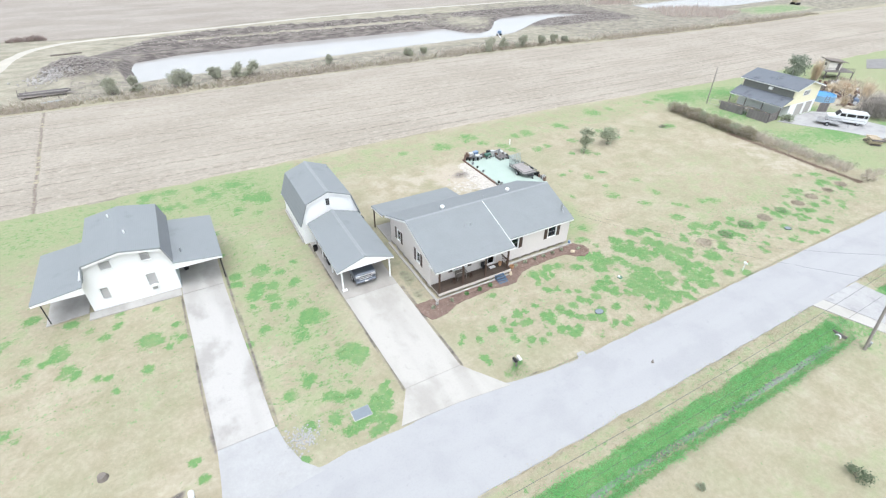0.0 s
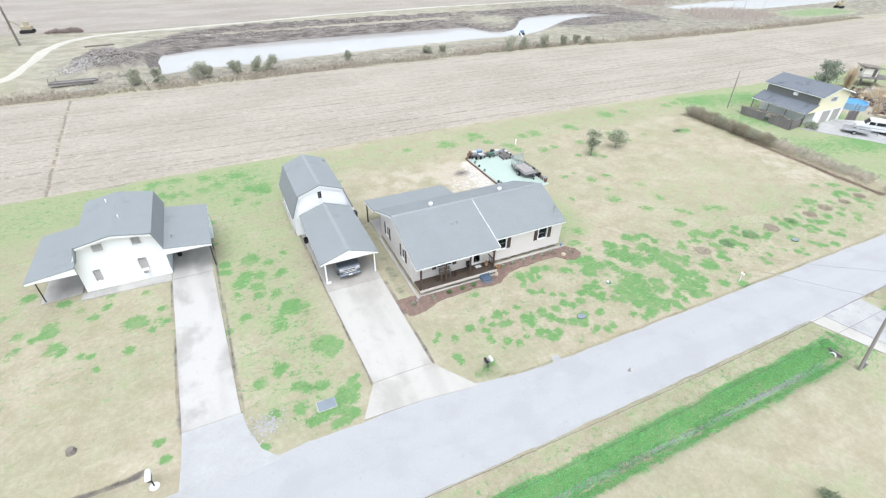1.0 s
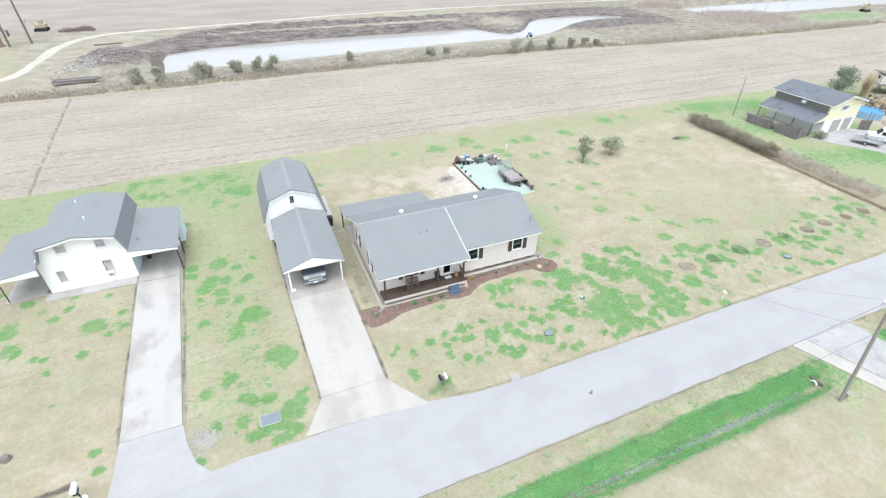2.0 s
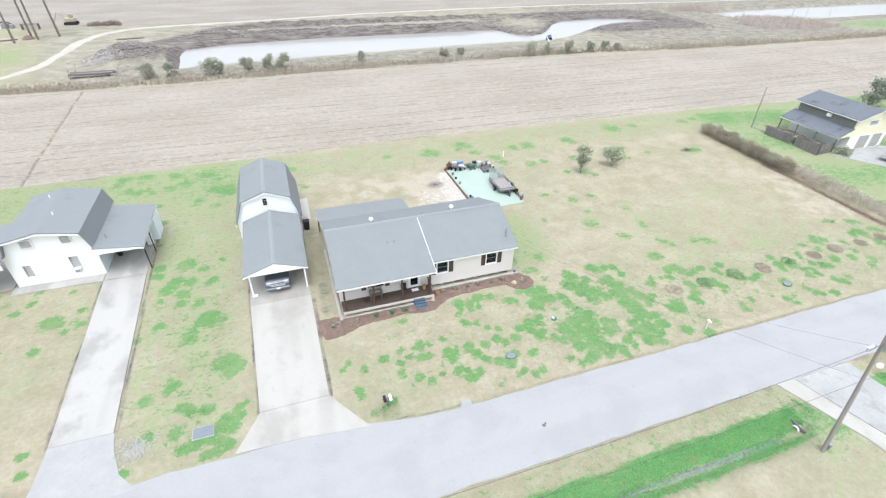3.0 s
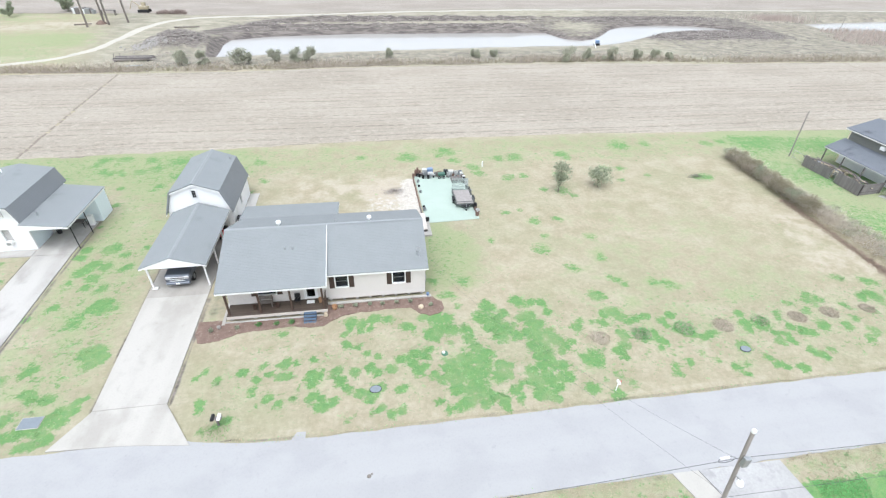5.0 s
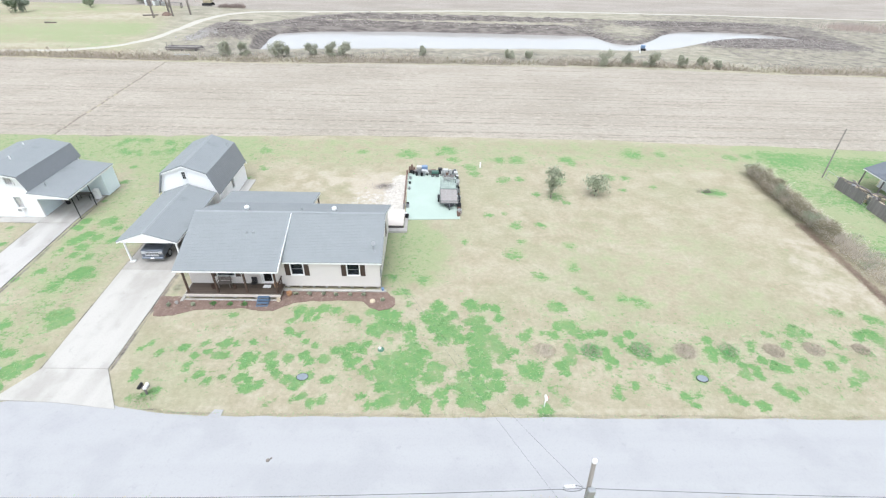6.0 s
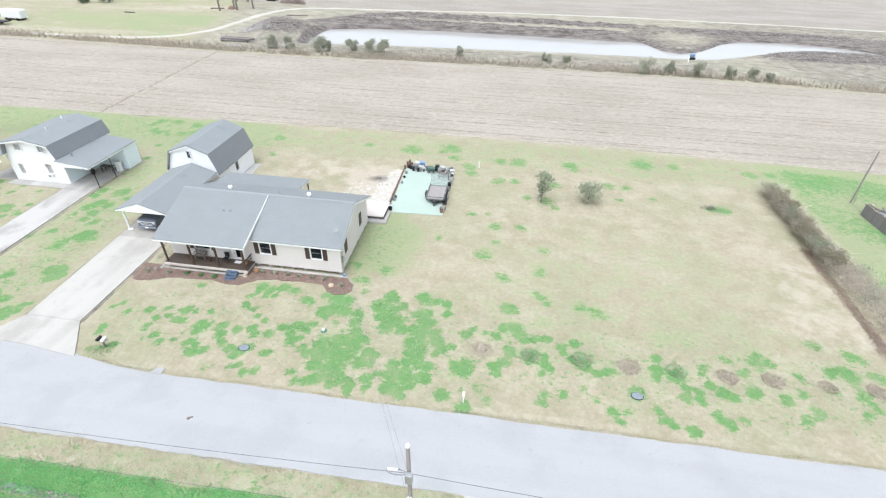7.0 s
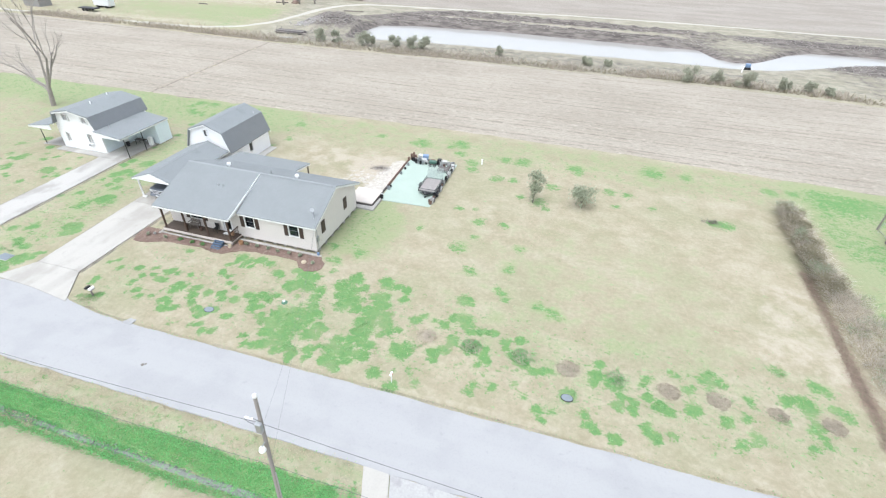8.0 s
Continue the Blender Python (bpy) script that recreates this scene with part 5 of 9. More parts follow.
    bm = prism(bmesh.new(), [(ry - 0.16, rz - 0.02), (ry, rz + 0.045), (ry + 0.16, rz - 0.035), (ry, rz + 0.012)], "x", xl - 0.01, xr + 0.01)
    part("ridge_cap", bm, RIDGE, root)
    part("roof", slope_y(bmesh.new(), -11.72, -2.3, be + 0.004, bz - 0.004, 29.0, 2.70), SHINGLE, root, "lower shingle roof over the back porch")
    # fascias and rakes
    bm = bmesh.new()
    box(bm, xl + 0.005, xm - 0.005, pe + 0.004, pe + 0.044, pz - 0.22, pz - 0.035)
    part("fascia", bm, TRIM, root)
    part("fascia", block(xm + 0.05, xr - 0.005, ee + 0.004, ee + 0.044, ez - 0.22, ez - 0.035), TRIM, root)
    part("fascia", block(-2.28, xr - 0.005, be - 0.044, be - 0.004, bz - 0.22, bz - 0.035), TRIM, root)
    part("fascia", block(-11.71, -2.31, 28.955, 28.995, 2.48, 2.65), TRIM, root)
    part("rake_board", plank(bmesh.new(), (xm + 0.026, pe + 0.01, pz - 0.010), (xm + 0.026, ry - 0.05, rz - 0.030), 0.20, 0.050), TRIM, root)
    for x, ya, za in ((xl + 0.03, pe, pz), (xm - 0.03, pe, pz), (xr - 0.03, ee, ez)):
        part("rake_board", plank(bmesh.new(), (x, ya + 0.05, za - 0.045), (x, ry, rz - 0.065), 0.20, 0.042), TRIM, root)
    for x in (xl + 0.03, xr - 0.03):
        part("rake_board", plank(bmesh.new(), (x, ry, rz - 0.07), (x, be - 0.05, bz - 0.045), 0.20, 0.042), TRIM, root)
    for x in (-11.69, -2.33):
        part("rake_board", plank(bmesh.new(), (x, be + 0.01, bz - 0.045), (x, 28.95, 2.645), 0.18, 0.042), TRIM, root)
    part("soffit", block(xl + 0.06, xm - 0.06, pe + 0.05, Fy - 0.005, 2.90, 2.93), TRIM, root)
    part("soffit", block(xm + 0.05, xr - 0.06, ee + 0.05, Fy - 0.005, 2.95, 2.975), TRIM, root)
    part("gable", prism(bmesh.new(), [(pe + 0.05, 2.93), (Fy, 2.985), (Fy + 1.5, 3.1), (ry - 1.0, rz - 0.5), (pe + 0.05, pz - 0.16)], "x", xm - 0.07, xm - 0.012), BEIGE, root)
    # whirling vents, pipes and dish
    for x, y in ((-7.1, 21.35), (0.8, 21.45)):
        z = rz - (y - ry) * 0.428
        v = part("roof_vent", lathe(bmesh.new(), [(0.10, -0.1), (0.10, 0.14), (0.19, 0.18), (0.23, 0.30), (0.19, 0.42), (0.07, 0.48)], (x, y, z), 12), WHITE_PLASTIC, root, "bright round roof vent")
    for x, y in ((-6.3, 18.3), (-5.7, 18.3), (-2.2, 21.5)):
        zz = rz - abs(y - ry) * 0.34
        part("vent_pipe", rod(bmesh.new(), (x, y, zz - 0.1), (x, y, zz + 0.22), 0.045), STEEL, root)
    dish = part("dish_mast", rod(bmesh.new(), (4.75, 17.2, 3.55), (4.75, 17.2, 4.35), 0.025), STEEL, root)
    bm = lathe(bmesh.new(), [(0.02, 0), (0.12, 0.02), (0.20, 0.06), (0.21, 0.07)], (0, 0, 0), 14)
    bmesh.ops.transform(bm, matrix=pose(4.75, 17.12, 4.35, 62, 0, 30), verts=bm.verts[:])
    part("dish", bm, STEEL, root, "grey satellite dish")
    part("strut", rod(bmesh.new(), (4.75, 17.2, 4.0), (4.95, 16.9, 3.53), 0.015), STEEL, root)
    # front porch
    deck = part("deck_frame", block(L + 0.03, -3.1, 14.75, Fy - 0.02, 0.34, 0.50), TAN_TRIM, root, "tan painted deck frame")
    for i in range(12):
        y = 14.72 + i * 0.122
        part("deck_board", block(L, -3.07, y, y + 0.115, 0.505, 0.54), DECK_WOOD, root)
    part("deck_skirt", block(L + 0.02, -3.08, 14.665, 14.715, 0.28, 0.535), TAN_TRIM, root)
    for x in np.linspace(L + 0.3, -3.4, 5):
        part("pier", block(x - 0.12, x + 0.12, 14.85, 15.1, -0.05, 0.34), OLD_CONCRETE, root)
    for x in (-10.9, -8.42, -5.92, -3.38):
        part("porch_post", block(x - 0.075, x + 0.075, 14.86, 15.01, 0.541, 2.90, 0.01), POST_WOOD, root)
    part("porch_beam", block(L - 0.1, -3.1, 14.84, 15.03, 2.72, 2.899), TRIM, root)
    rail = part("porch_rail", block(-3.28, -3.20, 14.9, Fy - 0.05, 1.38, 1.46), POST_WOOD, root, "short dark wooden porch rail")
    for y in np.linspace(15.15, 16.0, 6):
        part("baluster", block(-3.26, -3.22, y - 0.02, y + 0.02, 0.541, 1.38), POST_WOOD, rail)
    # steps
    for i in range(4):
        y, z = 14.62 - 0.24 * (i + 1) + 0.05, 0.44 - 0.125 * i
        part("step", block(-5.0, -4.0, y, y + 0.25, z - 0.05, z, 0.006), BLUE_PAINT, root, "blue-grey painted wooden step")
    for x in (-5.0, -4.04):
        part("stringer", prism(bmesh.new(), [(13.68, -0.03), (14.64, -0.03), (14.64, 0.36), (13.68, 0.03)], "x", x, x + 0.04), BLUE_PAINT, root)
    # back porch
    for x in (-11.5, -8.5, -5.5, -2.55):
        part("porch_post", block(x - 0.06, x + 0.06, 28.75, 28.87, -0.02, 2.56, 0.008), POST_WOOD, root)
    part("back_porch_slab", block(-11.3, -2.6, By + 0.02, 28.9, -0.05, 0.10, 0.01), OLD_CONCRETE, root)
    # raised landing at the back corner
    part("landing", block(3.7, 6.75, 26.0, 29.3, 0.46, 0.54, 0.01), TAN_TRIM, root, "pale painted landing beside the back corner")
    part("landing_skirt", block(3.75, 6.70, 26.06, 26.12, -0.03, 0.46), GREY_WOOD, root)
    part("landing_skirt", block(6.62, 6.68, 26.12, 29.25, -0.03, 0.46), GREY_WOOD, root)
    part("landing_step", block(4.6, 7.15, 25.35, 26.02, -0.04, 0.22, 0.015), OLD_CONCRETE, root, "grey concrete step below the landing")
    part("landing_step", block(6.78, 7.15, 26.02, 28.0, -0.04, 0.22, 0.015), OLD_CONCRETE, root)
    # meter and pipes on the corner
    part("meter_box", block(5.255, 5.40, 16.35, 16.7, 1.3, 1.85, 0.01), STEEL, root, "grey electric meter box")
    part("conduit", rod(bmesh.new(), (5.33, 16.5, 1.85), (5.33, 16.5, 3.3), 0.03), STEEL, root)
    part("conduit", rod(bmesh.new(), (5.33, 16.5, 0.0), (5.33, 16.5, 1.3), 0.025), STEEL, root)
    part("hose_reel", lathe(bmesh.new(), [(0.10, 0), (0.13, 0.04), (0.13, 0.24), (0.10, 0.28)], (5.50, 15.95, 0.12), 12), BLUE_PLASTIC, root, "blue hose reel")
    return root


def barn():
    root = thing("barn", (-16.25, 33, 0), "white gambrel-roofed outbuilding with grey shingle roof", "barn")
    L, R, y0, y1 = -19.3, -13.2, 29.15, 37.0
    wall("wall", root, WHITE_SIDING, "front", L, R, y0, -0.03, 2.5, 0.14)
    wall("wall", root, WHITE_SIDING, "back", L, R, y1, -0.03, 2.5, 0.14)
    wall("wall", root, WHITE_SIDING, "left", y0 + 0.14, y1 - 0.14, L, -0.03, 2.5, 0.14, [(31.2, 31.8, 1.0, 1.9)])
    wall("wall", root, WHITE_SIDING, "right", y0 + 0.14, y1 - 0.14, R, -0.03, 2.5, 0.14, [(32.6, 33.3, 0.95, 2.1), (30.2, 31.1, 0.05, 2.05)])
    window(root, "right", 32.95, R, 0.95, 2.1, 0.7, bars=(2, 2))
    window(root, "left", 31.5, L, 1.0, 1.9, 0.6, bars=(2, 2))
    part("door", block(R - 0.10, R - 0.04, 30.2, 31.1, 0.05, 2.05), TRIM, root)
    prof = [(L, 2.5), (R, 2.5), (-13.95, 4.62), (-16.25, 5.48), (-18.55, 4.62)]
    for a, b in ((y0, y0 + 0.14), (y1 - 0.14, y1)):
        part("gable", prism(bmesh.new(), prof, "y", a, b), WHITE_SIDING, root)
    # dark sheets behind this pane paint in the shade of the loft
    window(root, "front", -16.35, y0 - 0.08, 3.95, 4.80, 0.42, bars=(2, 3), pane_backing=DARK_ROOM)
    part("window_backing", block(-16.62, -16.08, y0 - 0.004 - 0.012, y0 - 0.004, 3.9, 4.85), BLACK, root)
    ya, yb = y0 - 0.25, y1 + 0.25
    pts = [(L - 0.22, 2.28), (-18.66, 4.72), (-16.25, 5.62), (-13.84, 4.72), (R + 0.22, 2.28)]
    for i in range(4):
        (xa, za), (xb, zb) = pts[i], pts[i + 1]
        steep = i in (0, 3)
        bm = prism(bmesh.new(), [(xa, za), (xb, zb), (xb + (0 if not steep else (0.12 if i == 0 else -0.12)), zb - 0.12), (xa + (0 if not steep else (0.12 if i == 0 else -0.12)), za - (0.0 if steep else 0.12))], "y", ya, yb)
        # east steep side gets the copy with its shading in the colour
        part("roof", bm, SHINGLE_X if i < 3 else EAST_SHINGLE, root)
    for yy in (ya + 0.03, yb - 0.03):
        for i in range(4):
            (xa, za), (xb, zb) = pts[i], pts[i + 1]
            part("rake_board", plank(bmesh.new(), (xa, yy, za - 0.10), (xb, yy, zb - 0.125), 0.17, 0.04), TRIM, root)
    part("ridge_cap", prism(bmesh.new(), [(-16.42, 5.57), (-16.25, 5.665), (-16.08, 5.57), (-16.25, 5.63)], "y", ya, yb), RIDGE, root)
    part("vent_pipe", rod(bmesh.new(), (-14.2, 36.0, 4.7), (-14.2, 36.0, 5.15), 0.05), STEEL, root)
    part("base_skirt", block(L - 0.16, L - 0.02, y0 + 0.3, y1, -0.03, 0.35, 0.01), OLD_CONCRETE, root)
    return root


def carport():
    root = thing("carport", (-16.1, 24, 0.085), "white-trimmed gabled carport with grey shingle roof", "carport")
    L, R, y0, y1, ze, xr, zr = -18.82, -13.32, 19.4, 28.88, 2.55, -16.1, 3.50
    part("roof", slope_x(bmesh.new(), y0, y1, L, ze, xr, zr), SHINGLE_X, root)
    part("roof", slope_x(bmesh.new(), y0, y1, xr + 0.002, zr, R, ze), SHINGLE_X, root)
    part("ridge_cap", prism(bmesh.new(), [(xr - 0.16, zr - 0.03), (xr, zr + 0.05), (xr + 0.16, zr - 0.03), (xr, zr + 0.015)], "y", y0 - 0.01, y1), RIDGE, root)
    part("gable", prism(bmesh.new(), [(L + 0.25, ze - 0.12), (R - 0.25, ze - 0.12), (R - 0.25, ze - 0.02), (xr, zr - 0.11), (L + 0.25, ze - 0.02)], "y", y0 + 0.05, y0 + 0.13), WHITE_SIDING, root)
    part("rake_board", plank(bmesh.new(), (L + 0.02, y0 + 0.03, ze - 0.055), (xr, y0 + 0.03, zr - 0.065), 0.16, 0.04), TRIM, root)
    part("rake_board", plank(bmesh.new(), (xr, y0 + 0.03, zr - 0.065), (R - 0.02, y0 + 0.03, ze - 0.055), 0.16, 0.04), TRIM, root)
    for x in (L + 0.03, R - 0.03):
        part("fascia", block(x - 0.02, x + 0.02, y0 + 0.06, y1, ze - 0.20, ze - 0.055), TRIM, root)
    for x in (-18.35, -13.68):
        part("beam", block(x - 0.07, x + 0.07, y0 + 0.14, y1, ze - 0.22, ze - 0.04), TRIM, root)
        for y in (19.75, 22.9, 25.9, 28.6):
            p = part("post", block(x - 0.065, x + 0.065, y - 0.065, y + 0.065, 0.08, ze - 0.2, 0.008), TRIM, root)
            if y < 20 and x < -18:
                part("foot", block(x - 0.10, x + 0.36, y - 0.16, y + 0.14, 0.08, 0.20, 0.02), TRIM, p, "white concrete post foot")
    return root


def gambrel_neighbour():
    root = thing("house", (-34.8, 31, 0), "white two-storey gambrel house with lean-to carports on both sides", "house")
    L, R, y0, y1 = -38.3, -31.35, 27.4, 35.2
    up, low = [(-36.1, 0.85, 3.95, 4.75), (-33.15, 0.75, 3.9, 4.75)], [(-36.95, 0.62, 0.95, 2.2), (-33.3, 0.75, 1.15, 2.45)]
    wall("wall", root, WHITE_SIDING, "front", L, R, y0, 0.05, 3.5, 0.15, [(u - w / 2, u + w / 2, a, b) for u, w, a, b in low])
    prof = [(L, 3.5), (R, 3.5), (-31.85, 4.92), (-34.8, 5.45), (-37.55, 4.92)]
    part("gable", prism(bmesh.new(), prof, "y", y0, y0 + 0.15), WHITE_SIDING, root)
    part("gable", prism(bmesh.new(), prof, "y", y1 - 0.15, y1), WHITE_SIDING, root)
    wall("wall", root, WHITE_SIDING, "back", L, R, y1, 0.05, 3.5, 0.15)
    wall("wall", root, WHITE_SIDING, "left", y0 + 0.15, y1 - 0.15, L, 0.05, 3.5, 0.15)
    wall("wall", root, BLUE_SIDING, "right", y0 + 0.15, y1 - 0.15, R, 0.05, 3.5, 0.15, [(30.2, 31.1, 0.1, 2.1)])
    part("door", block(R - 0.10, R - 0.04, 30.2, 31.1, 0.1, 2.1), TRIM, root)
    for u, w, a, b in low:
        window(root, "front", u, y0, a, b, w, bars=(1, 1), pane_backing=CURTAIN)
    for u, w, a, b in up:
        window(root, "front", u, y0 - 0.10, a, b, w, bars=(1, 1))
        part("window_backing", block(u - w / 2 - 0.05, u + w / 2 + 0.05, y0 - 0.018, y0 - 0.004, a - 0.05, b + 0.05), CURTAIN, root)
    ac = part("window_air_conditioner", block(-33.5, -33.05, y0 - 0.42, y0 + 0.02, 0.92, 1.28, 0.02), WHITE_PLASTIC, root, "white window air conditioner")
    part("grille", block(-33.46, -33.09, y0 - 0.43, y0 - 0.42, 0.96, 1.24), STEEL, ac)
    ya, yb = 26.85, y1 + 0.3
    pts = [(-38.05, 3.45), (-37.65, 5.02), (-34.8, 5.58), (-31.75, 5.02), (-31.2, 3.45)]
    for i in range(4):
        (xa, za), (xb, zb) = pts[i], pts[i + 1]
        s = {0: 0.12, 3: -0.12}.get(i, 0)
        bm = prism(bmesh.new(), [(xa, za), (xb, zb), (xb + s, zb - 0.12), (xa + s, za - (0 if s else 0.12))], "y", ya, yb)
        part("roof", bm, SHINGLE_X if i < 3 else EAST_SHINGLE, root)
        part("rake_board", plank(bmesh.new(), (xa, ya + 0.03, za - 0.10), (xb, ya + 0.03, zb - 0.125), 0.18, 0.04), TRIM, root)
    part("roof", slope_x(bmesh.new(), 26.5, 34.7, -31.28, 3.42, -27.3, 2.93), SHINGLE_X, root, "low shingle roof over the side carport")
    part("roof", slope_x(bmesh.new(), 26.2, 34.0, -41.7, 2.98, -38.0, 3.48), SHINGLE_X, root)
    part("fascia", block(-27.36, -27.32, 26.56, 34.68, 2.70, 2.875), TRIM, root)
    part("fascia", block(-41.68, -41.64, 26.26, 33.98, 2.75, 2.925), TRIM, root)
    for a, b, y in (((-31.28, 3.352), (-27.32, 2.862), 26.53), ((-41.68, 2.918), (-38.0, 3.412), 26.23)):
        part("rake_board", plank(bmesh.new(), (a[0], y, a[1]), (b[0], y, b[1]), 0.20, 0.04), TRIM, root)
        part("gable", prism(bmesh.new(), [(a[0], a[1] - 0.03), (b[0], b[1] - 0.03), (b[0], min(a[1], b[1]) - 0.16), (a[0], min(a[1], b[1]) - 0.16)], "y", y + 0.03, y + 0.10), WHITE_SIDING, root)
    for x, y in ((-27.55, 27.2), (-27.55, 30.0), (-41.4, 27.3), (-41.4, 33.5)):
        part("post", rod(bmesh.new(), (x, y, 0.05), (x, y, 2.9), 0.05), BLACK, root, "thin dark metal post")
    # added reflector: white underside that brightens the wall and floor below
    part("bounce_panel", slope_x(bmesh.new(), 26.62, 34.6, -31.2, 3.325, -27.42, 2.86, 0.02), WHITE_SIDING, root, "white panel added under the lean-to roof to bounce light")
    # store room at the back of the carport
    part("store_room", block(-31.2, -27.42, 32.3, 34.6, 0.05, 2.80), BLUE_SIDING, root, "pale blue store room under the lean-to roof")
    part("interior_fill", block(L + 0.16, R - 0.16, y0 + 0.5, y1 - 0.16, 0.05, 0.12), DARK_ROOM, root)
    for x, y, z in ((-34.3, 30.0, 5.49), (-35.6, 33.8, 5.42)):
        part("vent_pipe", rod(bmesh.new(), (x, y, z - 0.1), (x, y, z + 0.30), 0.07), WHITE_PLASTIC, root)
    part("vent_pipe", rod(bmesh.new(), (-30.5, 28.3, 3.2), (-30.5, 28.3, 3.75), 0.05), STEEL, root)
    return root


def yellow_house():
    root = thing("house", (71, 33, 0), "pale yellow two-storey gabled house with grey roof and side lean-to", "house")
    L, R, y0, y1, ze, xr, zr = 67.2, 75.1, 28.4, 38.0, 4.85, 71.1, 6.1
    wall("wall", root, TRIM, "front", L, R, y0, -0.03, 2.3, 0.18, [(69.3, 71.6, 0.0, 2.1), (72.3, 74.4, 0.0, 2.1)])
    wall("wall", root, YELLOW_SIDING, "front", L, R, y0, 2.3, ze, 0.18, [(70.0, 71.9, 3.6, 4.4)])
    part("gable", prism(bmesh.new(), [(L, ze), (R, ze), (xr, zr - 0.1)], "y", y0, y0 + 0.18), YELLOW_SIDING, root)
    part("gable", prism(bmesh.new(), [(L, ze), (R, ze), (xr, zr - 0.1)], "y", y1 - 0.18, y1), YELLOW_SIDING, root)
    wall("wall", root, TRIM, "left", y0 + 0.18, y1 - 0.18, L, -0.03, 2.6, 0.18)
    wall("wall", root, GREY_SIDING, "left", y0 + 0.18, y1 - 0.18, L, 2.6, ze, 0.18)
    wall("wall", root, YELLOW_SIDING, "right", y0 + 0.18, y1 - 0.18, R, -0.03, ze, 0.18)
    wall("wall", root, YELLOW_SIDING, "back", L, R, y1, -0.03, ze, 0.18)
    window(root, "front", 70.95, y0, 3.6, 4.4, 1.9, bars=(2, 1), pane_backing=CURTAIN)
    for a, b in ((69.3, 71.6), (72.3, 74.4)):
        part("garage_door", block(a, b, y0 + 0.06, y0 + 0.12, -0.02, 2.1), lapped("grey_garage_door", (0.42, 0.40, 0.37), 0.5, "Z", 0.6, 0.8, 0.06, 0.02), root, "grey sectional garage door")
    part("floor_slab", block(L + 0.2, R - 0.2, y0 + 0.2, y1 - 0.2, 0.0, 0.05), DARK_ROOM, root)
    ya, yb = y0 - 0.5, y1 + 0.4
    part("roof", slope_x(bmesh.new(), ya, yb, L - 0.45, ze + 0.05, xr, zr), BLUE_SHINGLE, root)
    part("roof", slope_x(bmesh.new(), ya, yb, xr + 0.002, zr, R + 0.6, ze + 0.02), BLUE_SHINGLE, root)
    for a, b in (((L - 0.43, ze - 0.015), (xr, zr - 0.068)), ((xr, zr - 0.068), (R + 0.58, ze - 0.045))):
        part("rake_board", plank(bmesh.new(), (a[0], ya + 0.03, a[1]), (b[0], ya + 0.03, b[1]), 0.18, 0.04), TRIM, root)
    part("fascia", block(L - 0.44, L - 0.40, ya + 0.06, yb, ze - 0.16, ze - 0.012), TRIM, root)
    part("roof", slope_x(bmesh.new(), y0 - 0.1, y1 + 0.3, 64.6, 2.35, L - 0.003, 3.45), BLUE_SHINGLE, root, "stained lean-to roof over the side yard")
    part("fascia", block(64.62, 64.66, y0 - 0.1, y1 + 0.3, 2.14, 2.285), TRIM, root)
    part("gable", prism(bmesh.new(), [(64.7, 2.22), (L - 0.01, 3.32), (L - 0.01, 2.3)], "y", y0 - 0.05, y0 + 0.03), YELLOW_SIDING, root)
    for y in (28.6, 31.8, 35, 38):
        part("post", block(64.72, 64.84, y - 0.06, y + 0.06, -0.02, 2.28), GREY_WOOD, root)
    part("window_air_conditioner", block(L - 0.40, L + 0.02, 32.3, 32.95, 4.0, 4.45, 0.02), WHITE_PLASTIC, root, "white window air conditioner")
    part("aerial", rod(bmesh.new(), (70.0, 31.5, 5.7), (70.0, 31.5, 7.1), 0.03), STEEL, root)
    part("vent_pipe", rod(bmesh.new(), (69.0, 33.0, 5.3), (69.0, 33.0, 5.8), 0.06), STEEL, root)
    return root


main_house()
barn()
carport()
gambrel_neighbour()
yellow_house()

# ---------------------------------------------------------------- plants
def leaves(name, parent, blobs, count, size, material, seed, shell=0.55, label=""):
    """Many small folded leaves scattered through rounded clumps (x, y, z, rx, ry, rz)."""
    r = np.random.RandomState(seed)
    blobs = np.array(blobs, float)
    vol = blobs[:, 3] * blobs[:, 4] * blobs[:, 5]
    pick = r.choice(len(blobs), count, p=vol ** 0.75 / (vol ** 0.75).sum())
    d = r.randn(count, 3)
    d /= np.linalg.norm(d, axis=1)[:, None]
    rad = shell + (1 - shell) * r.rand(count)
    rad *= 1 + 0.16 * r.randn(count)
    c = blobs[pick, :3] + d * rad[:, None] * blobs[pick, 3:]
    a = r.randn(count, 3)
    a /= np.linalg.norm(a, axis=1)[:, None]
    b = np.cross(a, r.randn(count, 3))
    b /= np.linalg.norm(b, axis=1)[:, None]
    s = size * (0.6 + 0.8 * r.rand(count))[:, None]
    n = np.cross(a, b)
    v = np.stack([c - a * s, c + b * s * 0.45 + n * s * 0.15, c + a * s, c - b * s * 0.45 + n * s * 0.15], 1).reshape(-1, 3)
    v[:, 2] = np.maximum(v[:, 2], 0.01)
    q = np.arange(count * 4).reshape(-1, 4)
    faces = np.concatenate([q[:, [0, 1, 2]], q[:, [0, 2, 3]]])
    return solid(name, v.tolist(), faces.tolist(), material, parent, label)


